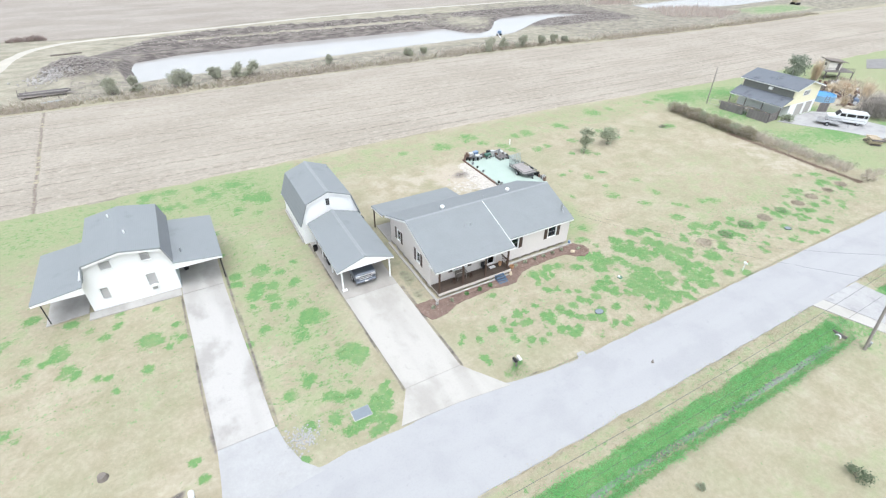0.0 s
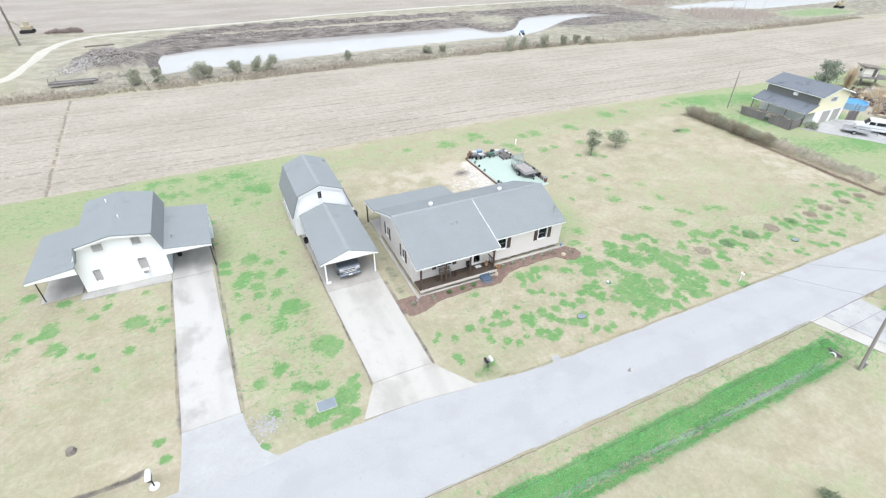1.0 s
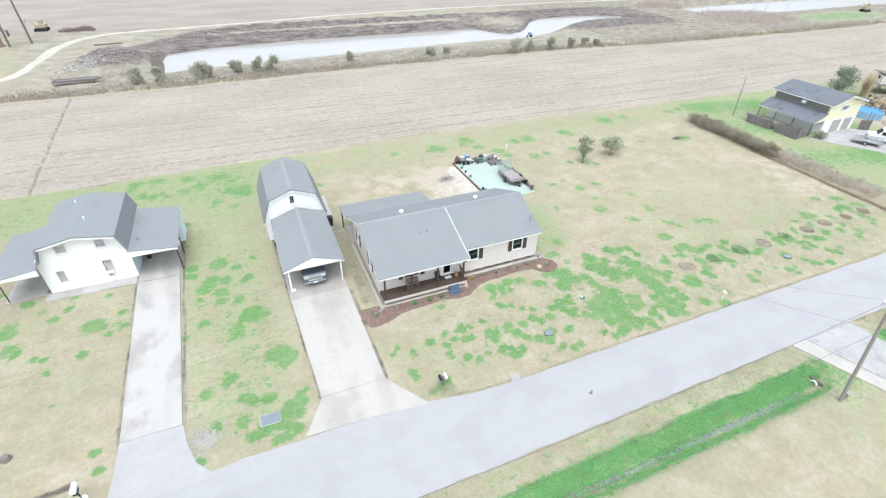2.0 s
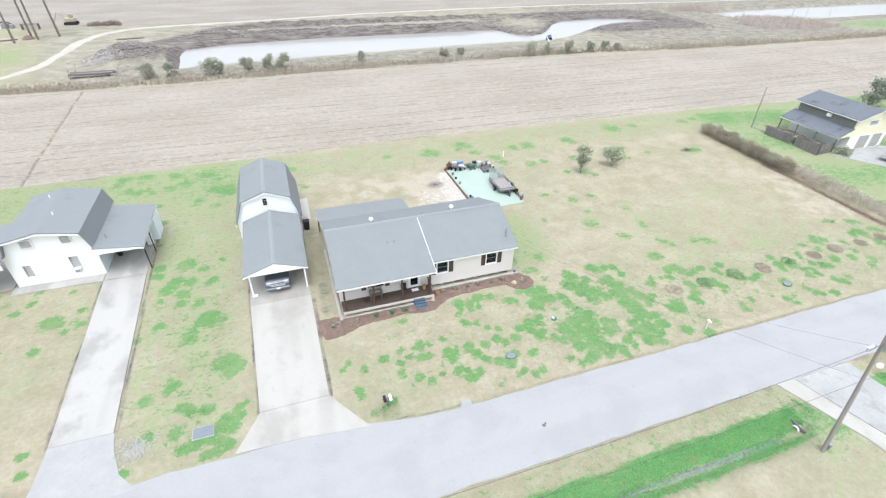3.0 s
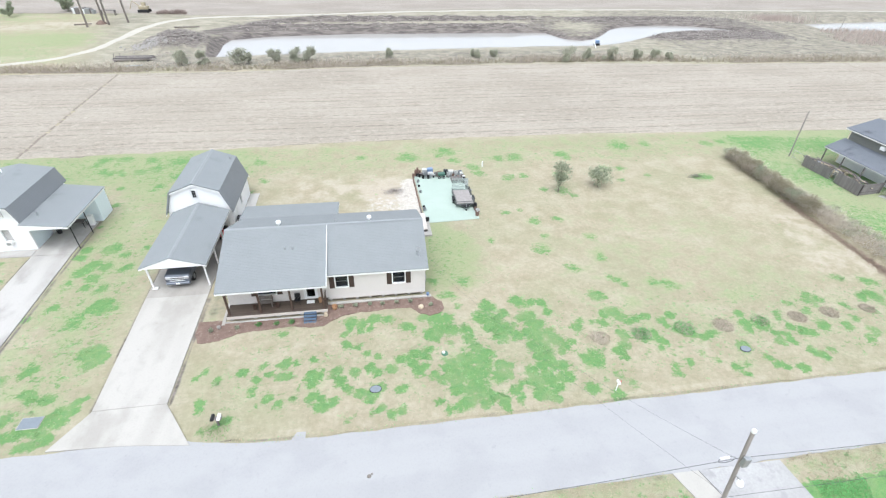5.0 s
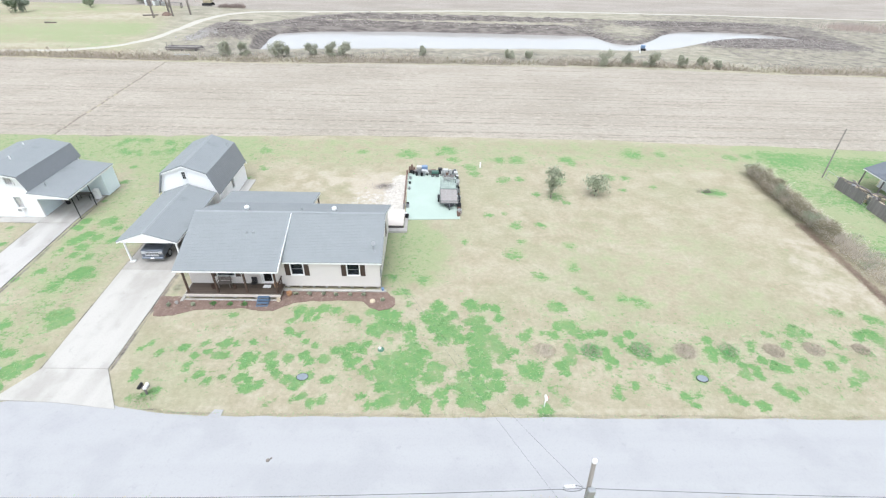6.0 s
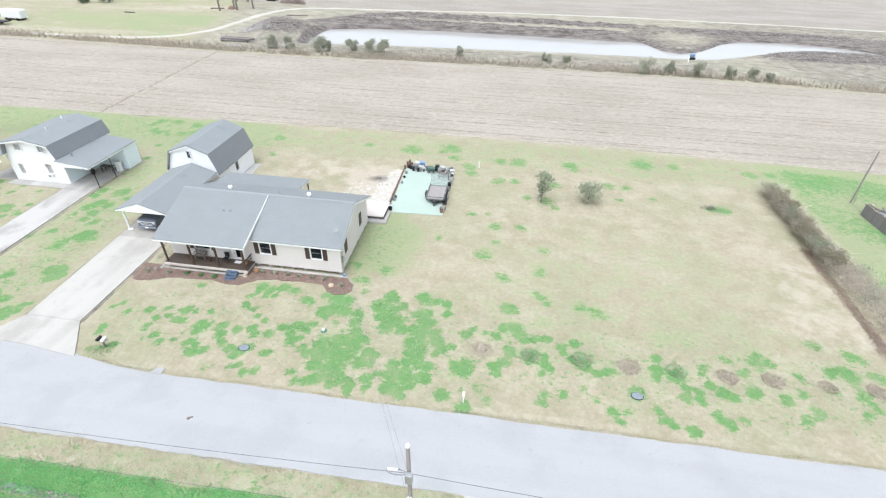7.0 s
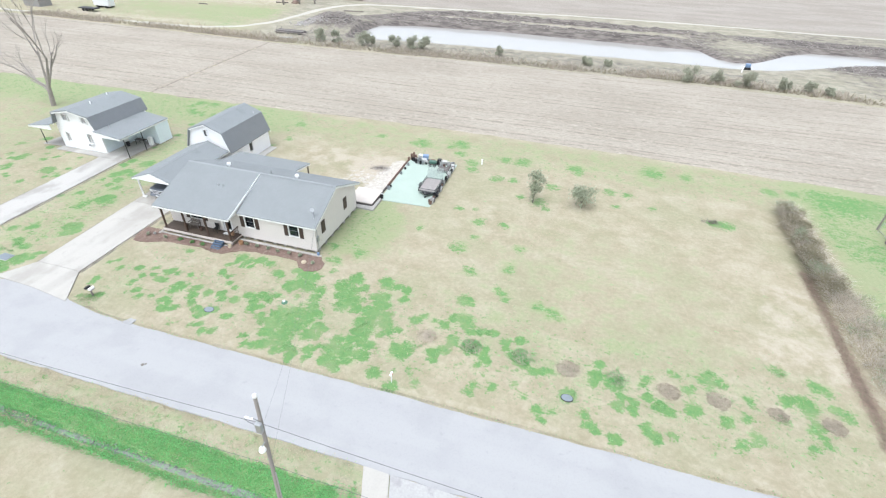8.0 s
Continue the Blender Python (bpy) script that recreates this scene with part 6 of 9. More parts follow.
def blades(name, roots, height, width, lean, material, seed, parent=None):
    """Thin upright blades of grass or stems, one triangle each, from an array of roots."""
    r = np.random.RandomState(seed)
    n = len(roots)
    a = r.uniform(0, 6.283, n)
    w = np.stack([np.cos(a), np.sin(a), 0 * a], 1) * (width * (0.6 + 0.8 * r.rand(n)))[:, None]
    tip = np.stack([r.randn(n) * lean, r.randn(n) * lean, height * (0.5 + 0.9 * r.rand(n))], 1)
    v = np.stack([roots - w, roots + w, roots + tip], 1).reshape(-1, 3)
    return solid(name, v.tolist(), np.arange(n * 3).reshape(-1, 3).tolist(), material, parent)


def limbs(bm, a, d, length, radius, depth, r, spread=0.5, sides=6, droop=0.0):
    """A tapered limb that forks again and again."""
    b = a + d * length
    rod(bm, a, b, radius, radius * 0.68, sides)
    if depth == 0:
        return
    for _ in range(r.choice((2, 2, 3))):
        k = r.uniform(0.55, 1.0)
        n = Vector((r.uniform(-1, 1), r.uniform(-1, 1), r.uniform(-0.4, 0.8) - droop))
        limbs(bm, a + d * length * k, (d + n * spread).normalized(), length * r.uniform(0.6, 0.82), radius * 0.62 * (1.1 - 0.3 * k), depth - 1, r, spread, max(4, sides - 1), droop)


def shrub(x, y, h, w, seed, material, label, category="bush", group="", count=700, size=0.10, name="bush"):
    root = thing(name, (x, y, 0), label, category, group)
    r = random.Random(seed)
    bm = bmesh.new()
    for i in range(4):
        a = r.uniform(0, 6.28)
        rod(bm, (x, y, -0.05), (x + 0.3 * w * math.cos(a), y + 0.3 * w * math.sin(a), h * 0.6), 0.03, 0.012, 5)
    part("stem", bm, BARK, root)
    blobs = []
    for i in range(7):
        a, k = r.uniform(0, 6.28), r.uniform(0.1, 0.55)
        z = r.uniform(0.16, 0.82) * h
        s = w * r.uniform(0.24, 0.40)
        blobs.append((x + k * w * math.cos(a), y + k * w * math.sin(a), z, s, s, min(s, z * 0.8) * 1.1))
    leaves("crown", root, blobs, count, size, material, seed + 50, 0.3)
    return root


def pond_side_growth():
    rows = [(-37.6, 97.0, 2.6), (-33.7, 97.5, 2.4), (-25.8, 97.6, 2.9), (-24.2, 97.9, 2.4), (-18.4, 99.2, 2.3), (-14.3, 99.0, 2.9), (-11.2, 99.2, 2.7), (6.7, 101.8, 1.8), (27.6, 100.8, 2.2), (32.2, 101.4, 1.6),
            (48.6, 95.9, 2.8), (54.1, 97.2, 2.4), (59.1, 96.0, 2.8), (66.7, 96.7, 2.2), (71.4, 97.2, 1.9), (74.8, 95.9, 1.7)]
    for i, (x, y, h) in enumerate(rows):
        shrub(x, y, h * 1.12, h * 0.95, 20 + i, POND_LEAF, "grey-green wild bush on the bank of the pond", "bush", "bushes along the pond", 1000, 0.19)
    r = np.random.RandomState(12)
    n = 40000
    x = r.uniform(-130, 200, n)
    y = far_edge(x) + 0.3 + 3.2 * np.abs(r.randn(n)) + np.where((x > 40) & (x < 80), 1.0, 0)
    keep = (np.sin(x * 0.35) + np.sin(x * 0.11 + 2) + r.randn(n) * 0.9 > -0.6) & (y < 104)
    roots = np.stack([x, y, np.full(n, -0.02)], 1)[keep]
    tagged(blades("dry_weeds", roots, 0.42, 0.11, 0.4, WEED, 3), "tall dry weeds along the field edge", "weeds", kind="stuff")
    n = 3500
    x = r.uniform(-130, 200, n)
    roots = np.stack([x, far_edge(x) + 1 + 1.8 * np.abs(r.randn(n)), np.full(n, -0.02)], 1)
    tagged(blades("green_weeds", roots, 0.55, 0.15, 0.25, OLIVE_LEAF, 5), "low olive weeds along the field edge", "weeds", kind="stuff")
    n = 5200
    x, y = r.uniform(140, 182, n), 102 + 32 * r.rand(n)
    keep = ((x - 158) / 17) ** 2 + ((y - 116) / 14) ** 2 + 0.5 * wave(x, y, 0.35, 14) < 1.0
    z = land_height(x, y)
    roots = np.stack([x, y, z - 0.05], 1)[keep & (z > -0.8)]
    tagged(blades("reeds", roots, 1.25, 0.09, 0.35, PINK_REED, 7), "pinkish dry reeds beside the canal", "reeds", kind="stuff")
    n = 1500
    roots = np.stack([147 + 5 * r.randn(n), 150 + 2.5 * r.randn(n), np.full(n, -0.3)], 1)
    tagged(blades("far_reeds", roots, 1.5, 0.10, 0.4, PINK_REED, 8), "pinkish dry reeds at the head of the canal", "reeds", kind="stuff")


def hedge_shrub(x, y, h, w, leaf, count, n, seed, label):
    """One old shrub of the hedge: arching twigs from a low crown, with leaves scattered among them."""
    root = thing("hedge_shrub", (x, y, 0), label, "hedge", "hedge along the lawn")
    q = np.random.RandomState(seed)
    a, k = q.uniform(0, 6.283, n), np.sqrt(q.rand(n))
    base = np.stack([x + 0.55 * w * k * np.cos(a), y + 0.5 * k * np.sin(a), 0.05 + 0.45 * h * q.rand(n)], 1)
    way = np.stack([0.5 * np.cos(a) + 0.35 * q.randn(n), 0.5 * np.sin(a) + 0.35 * q.randn(n), 0.5 + 0.5 * q.rand(n)], 1)
    mid = base + way * (0.30 * h * (0.5 + q.rand(n)))[:, None]
    tip = mid + way * np.array([1.3, 1.3, 0.25]) * (0.32 * h * (0.4 + q.rand(n)))[:, None]
    side = np.stack([-np.sin(a), np.cos(a), 0 * a], 1) * (0.012 + 0.012 * q.rand(n))[:, None]
    v = np.stack([base - side, base + side, mid + side * 0.8, mid - side * 0.8, tip], 1).reshape(-1, 3)
    o = np.arange(n)[:, None] * 5
    faces = (o + np.array([0, 1, 2, 3])).tolist() + (o + np.array([3, 2, 4])).tolist()
    solid("branchwork", v.tolist(), faces, TWIG, root)["kind"] = "stuff"
    r = random.Random(seed)
    blobs = [(x + r.uniform(-0.55, 0.55) * w, y + r.uniform(-0.8, 0.8), h * r.uniform(0.35, 0.78), w * 0.42, 0.6, h * 0.3) for _ in range(6)]
    leaves("foliage", root, blobs, count, 0.085, leaf, seed + 1, 0.35)


def hedge_row():
    """Old hedge: dense olive shrubs at the field end, wide bare grey scrub towards the road."""
    r = random.Random(5)
    y, i = 40.2, 0
    while y > 11.0:
        k = min(1, max(0, (y - 18) / 12))
        h = (0.95 + 0.95 * k) * r.uniform(0.9, 1.12)
        w = (2.0 - 0.35 * k) * r.uniform(0.9, 1.1)
        x = 52.15 + 0.35 * (1 - k) + r.uniform(-0.2, 0.2)
        if k > 0.55:
            hedge_shrub(x, y, h, w, OLIVE_LEAF if i % 5 else LEAF, 950, 420, 300 + 2 * i, "dense olive overgrown hedge shrub")
        else:
            hedge_shrub(x - 0.15, y, h, w * 0.9, HEDGE_DRY if i % 4 else LEAF, 60 if i % 4 else 200, 190, 300 + 2 * i, "leafless grey hedge shrub with thin twigs")
            hedge_shrub(x + 1.8 + r.uniform(-0.4, 0.4), y + 0.6, h * 0.8, w * 0.95, LEAF if i % 2 else HEDGE_DRY, 170, 190, 400 + 2 * i, "leafless grey hedge shrub with thin twigs")
        y -= 1.25
        i += 1
    shrub(51.6, 8.3, 1.7, 2.0, 88, TWIG, "rounded leafless tan shrub at the hedge end", "bush", "", 1500, 0.07)
    q = np.random.RandomState(77)
    n = 5200
    y = 8.5 + 20 * q.rand(n) ** 1.3
    x = 50.75 + 0.025 * (y - 20) + 0.30 * q.randn(n)
    tagged(blades("leaf_litter", np.stack([x, y, np.full(n, 0.0)], 1), 0.05, 0.06, 0.12, LITTER, 8), "red-brown leaf litter along the hedge foot", "leaf litter", kind="stuff")


def lawn_tree(x, y, h, seed, label, w=1.0):
    root = thing("tree", (x, y, 0), label, "tree", "young trees on the lawn")
    r = random.Random(seed)
    bm = bmesh.new()
    rod(bm, (x, y, -0.1), (x, y, h * 0.35), 0.08, 0.06, 8)
    part("trunk", bm, BARK, root)
    bm = bmesh.new()
    tips = []
    for i in range(9):
        a, k = r.uniform(0, 6.28), r.uniform(0.2, 0.9)
        z = h * r.uniform(0.45, 0.95)
        p = (x + w * 0.7 * k * math.cos(a), y + w * 0.7 * k * math.sin(a), z)
        rod(bm, (x, y, h * r.uniform(0.15, 0.38)), p, 0.035, 0.012, 5)
        tips.append((*p, 0.62 * w, 0.62 * w, 0.62))
    for k in (0.2, 0.35, 0.5):
        tips.append((x + r.uniform(-0.2, 0.2), y + r.uniform(-0.2, 0.2), h * k, 0.4 * w, 0.4 * w, 0.4))
    part("limbs", bm, BARK, root)
    leaves("crown", root, tips, 1150, 0.14, LEAF, seed + 9, 0.2)
    return root


def bare_tree():
    x, y = -54.0, 38.9
    root = thing("tree", (x, y, 0), "tall leafless tree with grey bark and forked limbs", "tree")
    r = random.Random(9)
    bm = bmesh.new()
    rod(bm, (x, y, -0.2), (x + 0.7, y, 3.0), 0.40, 0.30, 10)
    part("trunk", bm, PALE_BARK, root)
    for d, le, z in ((Vector((0.12, 0.05, 1)), 5.6, 2.8), (Vector((0.58, -0.1, 1)), 6.0, 2.6), (Vector((0.30, 0.35, 1)), 4.6, 2.9), (Vector((-0.75, -0.2, 0.6)), 3.0, 2.9), (Vector((-0.9, 0.3, 0.35)), 2.4, 2.2)):
        bm = bmesh.new()
        limbs(bm, Vector((x + 0.23 * z, y, z)), d.normalized(), le, 0.20, 6 if le > 5 else 5, r, 0.38, 6)
        part("limb", bm, PALE_BARK, root)
    return root


def pine(x, y, h, seed):
    root = thing("pine_tree", (x, y, 0), "tall slim pine with a bare grey trunk", "tree", "pines on the far lawn")
    r = random.Random(seed)
    bm = bmesh.new()
    lean = r.uniform(-0.9, 0.3)
    rod(bm, (x, y, -0.2), (x + lean, y, h), 0.30, 0.12, 8)
    part("trunk", bm, BARK, root)
    blobs = [(x + lean + r.uniform(-2, 2), y + r.uniform(-2, 2), h + r.uniform(-2.5, 1.5), 1.3, 1.3, 0.8) for _ in range(9)]
    leaves("crown", root, blobs, 500, 0.35, LEAF, seed + 70, 0.3)


def spoil_debris():
    """Pale roots and sticks that lie about on the dug banks of the pond."""
    r = np.random.RandomState(61)
    x = np.concatenate([-45.0 + 4.5 * r.randn(700), r.uniform(-36, 58, 800), r.uniform(68, 128, 900)])
    y = np.concatenate([113.5 + 6.0 * r.randn(700), r.uniform(134, 151, 800), np.where(r.rand(900) < 0.6, r.uniform(114, 131, 900), r.uniform(146, 154, 900))])
    keep = (outside(POND, x, y) > 2.0) & (land_cover(x, y)["dug"] > 0.45)
    x, y = x[keep], y[keep]
    n = len(x)
    a, le = r.uniform(0, 6.28, n) * 0.35, r.uniform(0.25, 0.9, n)
    d = np.stack([np.cos(a) * le, np.sin(a) * le, 0.12 * r.randn(n)], 1)
    w = np.stack([-np.sin(a), np.cos(a), 0 * a], 1) * 0.07
    c = np.stack([x, y, land_height(x, y) + 0.14], 1)
    up = np.array([0, 0, 0.16])
    v = np.stack([c - d - w, c - d + w, c + d, c - d * 0.2 + up], 1).reshape(-1, 3)
    q = np.arange(n * 4).reshape(-1, 4)
    faces = np.concatenate([q[:, [0, 2, 3]], q[:, [2, 1, 3]], q[:, [1, 0, 3]], q[:, [0, 1, 2]]])
    tagged(solid("spoil_debris", v.tolist(), faces.tolist(), PALE_BARK), "pale roots and sticks on the dug banks", "debris", kind="stuff")
    # white rubble tipped at the foot of the mound
    q = random.Random(62)
    bm = bmesh.new()
    for i in range(200):
        x, y, k = -48.6 + q.gauss(0, 2.2), 111.2 + q.gauss(0, 1.5), q.uniform(0.07, 0.30)
        z = float(land_height(np.array([x]), np.array([y]))[0]) + 0.35 * math.exp(-((x + 49.2) / 1.5) ** 2 - ((y - 112.6) / 1.4) ** 2) * q.random()
        box(bm, x - k, x + k, y - k * 0.7, y + k * 0.7, z - 0.1, z + 0.12 + 0.5 * k, k * 0.3, q.uniform(0, 90))
    tagged(part("rubble_heap", bm, PALE_RUBBLE), "heap of broken pale concrete at the foot of the mound", "rubble", kind="stuff")


def ditch_pebbles():
    """Small wet stones and clods along the bed of the ditch."""
    q = random.Random(66)
    bm = bmesh.new()
    for i in range(420):
        x, k = q.uniform(-30, 15.5), q.uniform(0.02, 0.06)
        y = -5.6 + q.gauss(0, 0.17)
        box(bm, x - k, x + k, y - k * 0.7, y + k * 0.7, -0.58, -0.53 + k * 0.7, k * 0.3, q.uniform(0, 90))
    r = np.random.RandomState(67)
    n = 16000
    x = r.uniform(-45, 15.8, n)
    y = np.interp(x, (-40, -5, 2, 15.8), (-5.5, -5.5, -5.62, -5.68)) + 0.24 * r.randn(n)
    keep = wave(x, y * 1.5, 0.9, 68) + 0.5 * r.randn(n) + 1.6 * np.abs(y + 5.58) > 0.60
    tagged(blades("bed_weeds", np.stack([x, y, np.full(n, -0.56)], 1)[keep], 0.06, 0.05, 0.10, CLOVER, 69), "green weeds growing into the bed of the ditch", "weeds", kind="stuff")
    tagged(part("ditch_pebbles", bm, DITCH_STONE), "small grey stones in the bed of the ditch", "stones", kind="stuff")


def road_edges():
    """Rough brown and straw tufts that grow over both edges of the road."""
    r = np.random.RandomState(63)
    for name, m, seed, n, hgt in (("edge_grass", STRAW, 64, 9000, 0.05), ("edge_weeds", TUFT, 65, 2200, 0.04)):
        x = r.uniform(-46, 62, n)
        north = r.rand(n) < 0.5
        top = 3.15 + 1.05 * (1 - step(x, -15, -5))
        y = np.where(north, top + 0.08 + 0.13 * r.randn(n), -2.38 + 0.14 * r.randn(n))
        keep = wave(x, y * 3, 1.4, seed) + 0.6 * r.randn(n) > -0.1
        keep &= ~(north & (x < -10.6)) & ~(~north & (x > 18) & (x < 26))
        roots = np.stack([x, y, np.full(n, 0.035)], 1)[keep]
        tagged(blades(name, roots, hgt, 0.035, 0.06, m, seed), "ragged dry grass along the edge of the road", "grass", kind="stuff")


def far_left_yard():
    for i, (x, y) in enumerate(((-74.2, 140), (-72.0, 145.3), (-70.2, 143.6), (-66.2, 146.8))):
        pine(x, y, 17 + i, 40 + i)
    shrub(-90, 165, 6.5, 4.0, 61, LEAF, "broad grey-green tree on the far lawn", "tree", "", 900, 0.5, "tree")
    shrub(-102, 155.6, 4.2, 2.6, 62, LEAF, "low rounded green tree on the far lawn", "tree", "", 700, 0.4, "tree")
    shrub(-122.5, 140.4, 3.0, 3.4, 63, DARK_LEAF, "clipped dark green hedge bush", "bush", "", 900, 0.3)
    shrub(-114.6, 144.4, 4.6, 2.6, 65, EVERGREEN, "tall grey-green garden bush", "bush", "", 900, 0.3)
    shrub(-118.0, 142.6, 4.2, 3.0, 64, DARK_LEAF, "dark green garden bush", "bush", "", 600, 0.3)
    # fallen logs
    for x, y, le, a in ((-97.2, 128.9, 3.0, 8), (-76.8, 143.4, 4.2, 22), (-47.9, 138.8, 6.5, 9)):
        root = thing("log", (x, y, 0), "grey fallen log lying on the grass", "log", "fallen logs")
        bm = bmesh.new()
        c, s = math.cos(radians(a)), math.sin(radians(a))
        rod(bm, (x - le / 2 * c, y - le / 2 * s, 0.20), (x + le / 2 * c, y + le / 2 * s, 0.16), 0.22, 0.15, 8)
        part("trunk", bm, BARK, root)
    # timber stack and sheet by the mound
    root = thing("timber_stack", (-48.6, 102.0, 0), "long grey timber frame lying on bearers", "timber")
    r = random.Random(23)
    for i in range(12):
        y, z, a = 100.8 + (i % 6) * 0.42, 0.55 + 0.24 * (i // 6), r.uniform(-0.05, 0.05)
        le, x = r.uniform(3.2, 4.4), -48.8 + r.uniform(-0.6, 0.6)
        part("beam", plank(bmesh.new(), (x - le * math.cos(a), y - le * math.sin(a), z), (x + le * math.cos(a), y + le * math.sin(a), z), 0.22, 0.26), GREY_WOOD if i % 4 else PALE_BARK, root)
    for x in (-52.2, -48.8, -45.6):
        part("bearer", block(x - 0.15, x + 0.15, 100.5, 103.5, -0.05, 0.40, 0.02), GREY_WOOD, root)
    for x in (-52.9, -51.6):
        part("stake", rod(bmesh.new(), (x, 102.0, 0.4), (x + 0.2, 102.1, 1.5), 0.07, 0.05, 6), GREY_WOOD, root)
    root = thing("metal_sheet", (-47, 97.0, 0), "pale metal sheet lying on the weeds", "metal sheet")
    part("sheet", block(-49.0, -45.6, 96.6, 97.3, 0.06, 0.16, 0.02, 10), STEEL, root)
    # old machine, junk and a shed
    for x, y, k in ((-67.6, 164.5, 1.0), (219.0, 111.8, 1.0)):
        root = thing("excavator", (x, y, 0), "dull yellow digging machine parked far off", "excavator", "far machines")
        part("body", block(x - 1.3, x + 1.4, y - 1.0, y + 1.0, 0.9, 1.9, 0.12), YELLOW_PAINT, root)
        part("cab", block(x - 0.2, x + 0.9, y - 0.9, y + 0.2, 1.9, 3.0, 0.08), YELLOW_PAINT, root)
        for s in (-1, 1):
            part("track", block(x - 1.7, x + 1.7, y + s * 1.1 - 0.25, y + s * 1.1 + 0.25, -0.03, 0.85, 0.2), RUBBER, root)
        bm = bmesh.new()
        rod(bm, (x - 1.0, y, 1.7), (x - 3.0, y, 3.3), 0.16, 0.13, 6)
        rod(bm, (x - 3.0, y, 3.3), (x - 4.2, y, 0.9), 0.13, 0.10, 6)
        part("boom", bm, YELLOW_PAINT, root)
    for i, (x, y, w, h, m) in enumerate(((-86, 161.6, 4.6, 2.0, VAN_PAINT), (-82.3, 162.7, 3.0, 1.6, STEEL), (-57.5, 162.5, 2.4, 0.9, RED_WOOD))):
        root = thing("junk_pile", (x, y, 0), "heap of scrap boards and boxes far off", "junk", "far junk")
        r = random.Random(i)
        for j in range(5):
            a, b = x + r.uniform(-w / 2, w / 2), y + r.uniform(-0.8, 0.8)
            part("scrap", block(a - 0.6, a + 0.6, b - 0.35, b + 0.35, -0.02, h * r.uniform(0.4, 1), 0.05, r.uniform(0, 90)), (m, GREY_WOOD, STEEL)[j % 3], root)
    # brush row, mulch heap and a work bench beside the pines
    for i, (x, y, w, h) in enumerate(((-60.5, 161.6, 5.0, 1.3), (-56.3, 161.2, 4.2, 1.6))):
        root = thing("brush_pile", (x, y, 0), "long heap of red-brown cut branches far off", "brush pile", "far brush piles")
        q = np.random.RandomState(120 + i)
        n = 420
        k = q.uniform(-1, 1, n)
        roots = np.stack([x + k * w / 2, y + 0.7 * q.randn(n), h * 0.5 * (1 - k ** 2) * q.rand(n)], 1)
        blades("branches", roots, h * 0.6, 0.07, 0.6, RED_BRUSH, 122 + i, root)
    root = thing("mulch_heap", (-72.6, 144.8, 0), "low red-brown mulch heap under the pines", "heap")
    part("heap", lathe(bmesh.new(), [(1.5, -0.05), (1.2, 0.35), (0.7, 0.75), (0.2, 0.95)], (-72.6, 144.8, 0), 11), MULCH, root)
    root = thing("work_bench", (-76.2, 159, 0), "grey wooden bench frame behind the pines", "bench")
    part("tabletop", block(-78.4, -74.0, 158.5, 159.6, 1.35, 1.5, 0.02), GREY_WOOD, root)
    for x in (-78.2, -74.2):
        for y in (158.6, 159.5):
            part("leg", block(x - 0.1, x + 0.1, y - 0.1, y + 0.1, -0.03, 1.35), GREY_WOOD, root)
    root = thing("shed", (-137, 104.5, 0), "grey tin-roofed farm shed", "shed")
    part("wall", block(-140, -134, 102.5, 106.5, -0.05, 2.6), surface("grey_tin_wall", (0.30, 0.29, 0.28), 0.7, spread=0.2, scale=1.2, fine=5, depth=0.01), root)
    part("roof", prism(bmesh.new(), [(102.1, 2.5), (106.9, 2.5), (106.9, 2.6), (104.5, 3.5), (102.1, 2.6)], "x", -140.4, -133.6), RED_WOOD, root)
    root = thing("flatbed_trailer", (-117, 104, 0), "dark flatbed trailer parked by the track", "trailer")
    part("bed", block(-120, -114, 103, 105.2, 0.7, 0.95, 0.04), BLACK, root)
    for x in (-118.2, -117.0):
        for y in (103.1, 105.1):
            part("wheel", rod(bmesh.new(), (x, y - 0.12, 0.40), (x, y + 0.12, 0.40), 0.42, sides=12), RUBBER, root)
    root = thing("camper", (-118, 110.5, 0), "white camper parked on the grass beside the shed", "camper")
    part("body", block(-121, -115, 109.3, 111.7, 0.5, 2.7, 0.2), VAN_PAINT, root)
    for x in (-119.5, -116.3):
        part("wheel", rod(bmesh.new(), (x, 109.2, 0.35), (x, 111.8, 0.35), 0.37, sides=12), RUBBER, root)
    # pump on the pond bank
    root = thing("pump", (63.2, 112.2, 0), "small blue pump with a white hose on the pond bank", "pump")
    z = float(land_height(np.array([63.2]), np.array([112.2]))[0])
    part("engine", block(62.7, 63.7, 111.8, 112.6, z + 0.5, z + 1.3, 0.1), BLUE_PLASTIC, root)
    part("frame", block(62.5, 63.9, 111.7, 112.7, z - 0.1, z + 0.5, 0.05), BLACK, root)
    part("hose", rod(bmesh.new(), (62.4, 112.0, z + 0.6), (61.4, 108.8, 0.1), 0.12, sides=8), WHITE_PLASTIC, root)
    for i, (x, y) in enumerate(((164, 139), (181, 132), (190, 133), (216, 142))):
        root = thing("marker_post", (x, y, -2), "thin grey post standing in the canal", "post", "posts in the canal")
        part("pole", rod(bmesh.new(), (x, y, -2.2), (x + 0.3, y, 2.4), 0.10, 0.08, 6), POLE_WOOD, root)


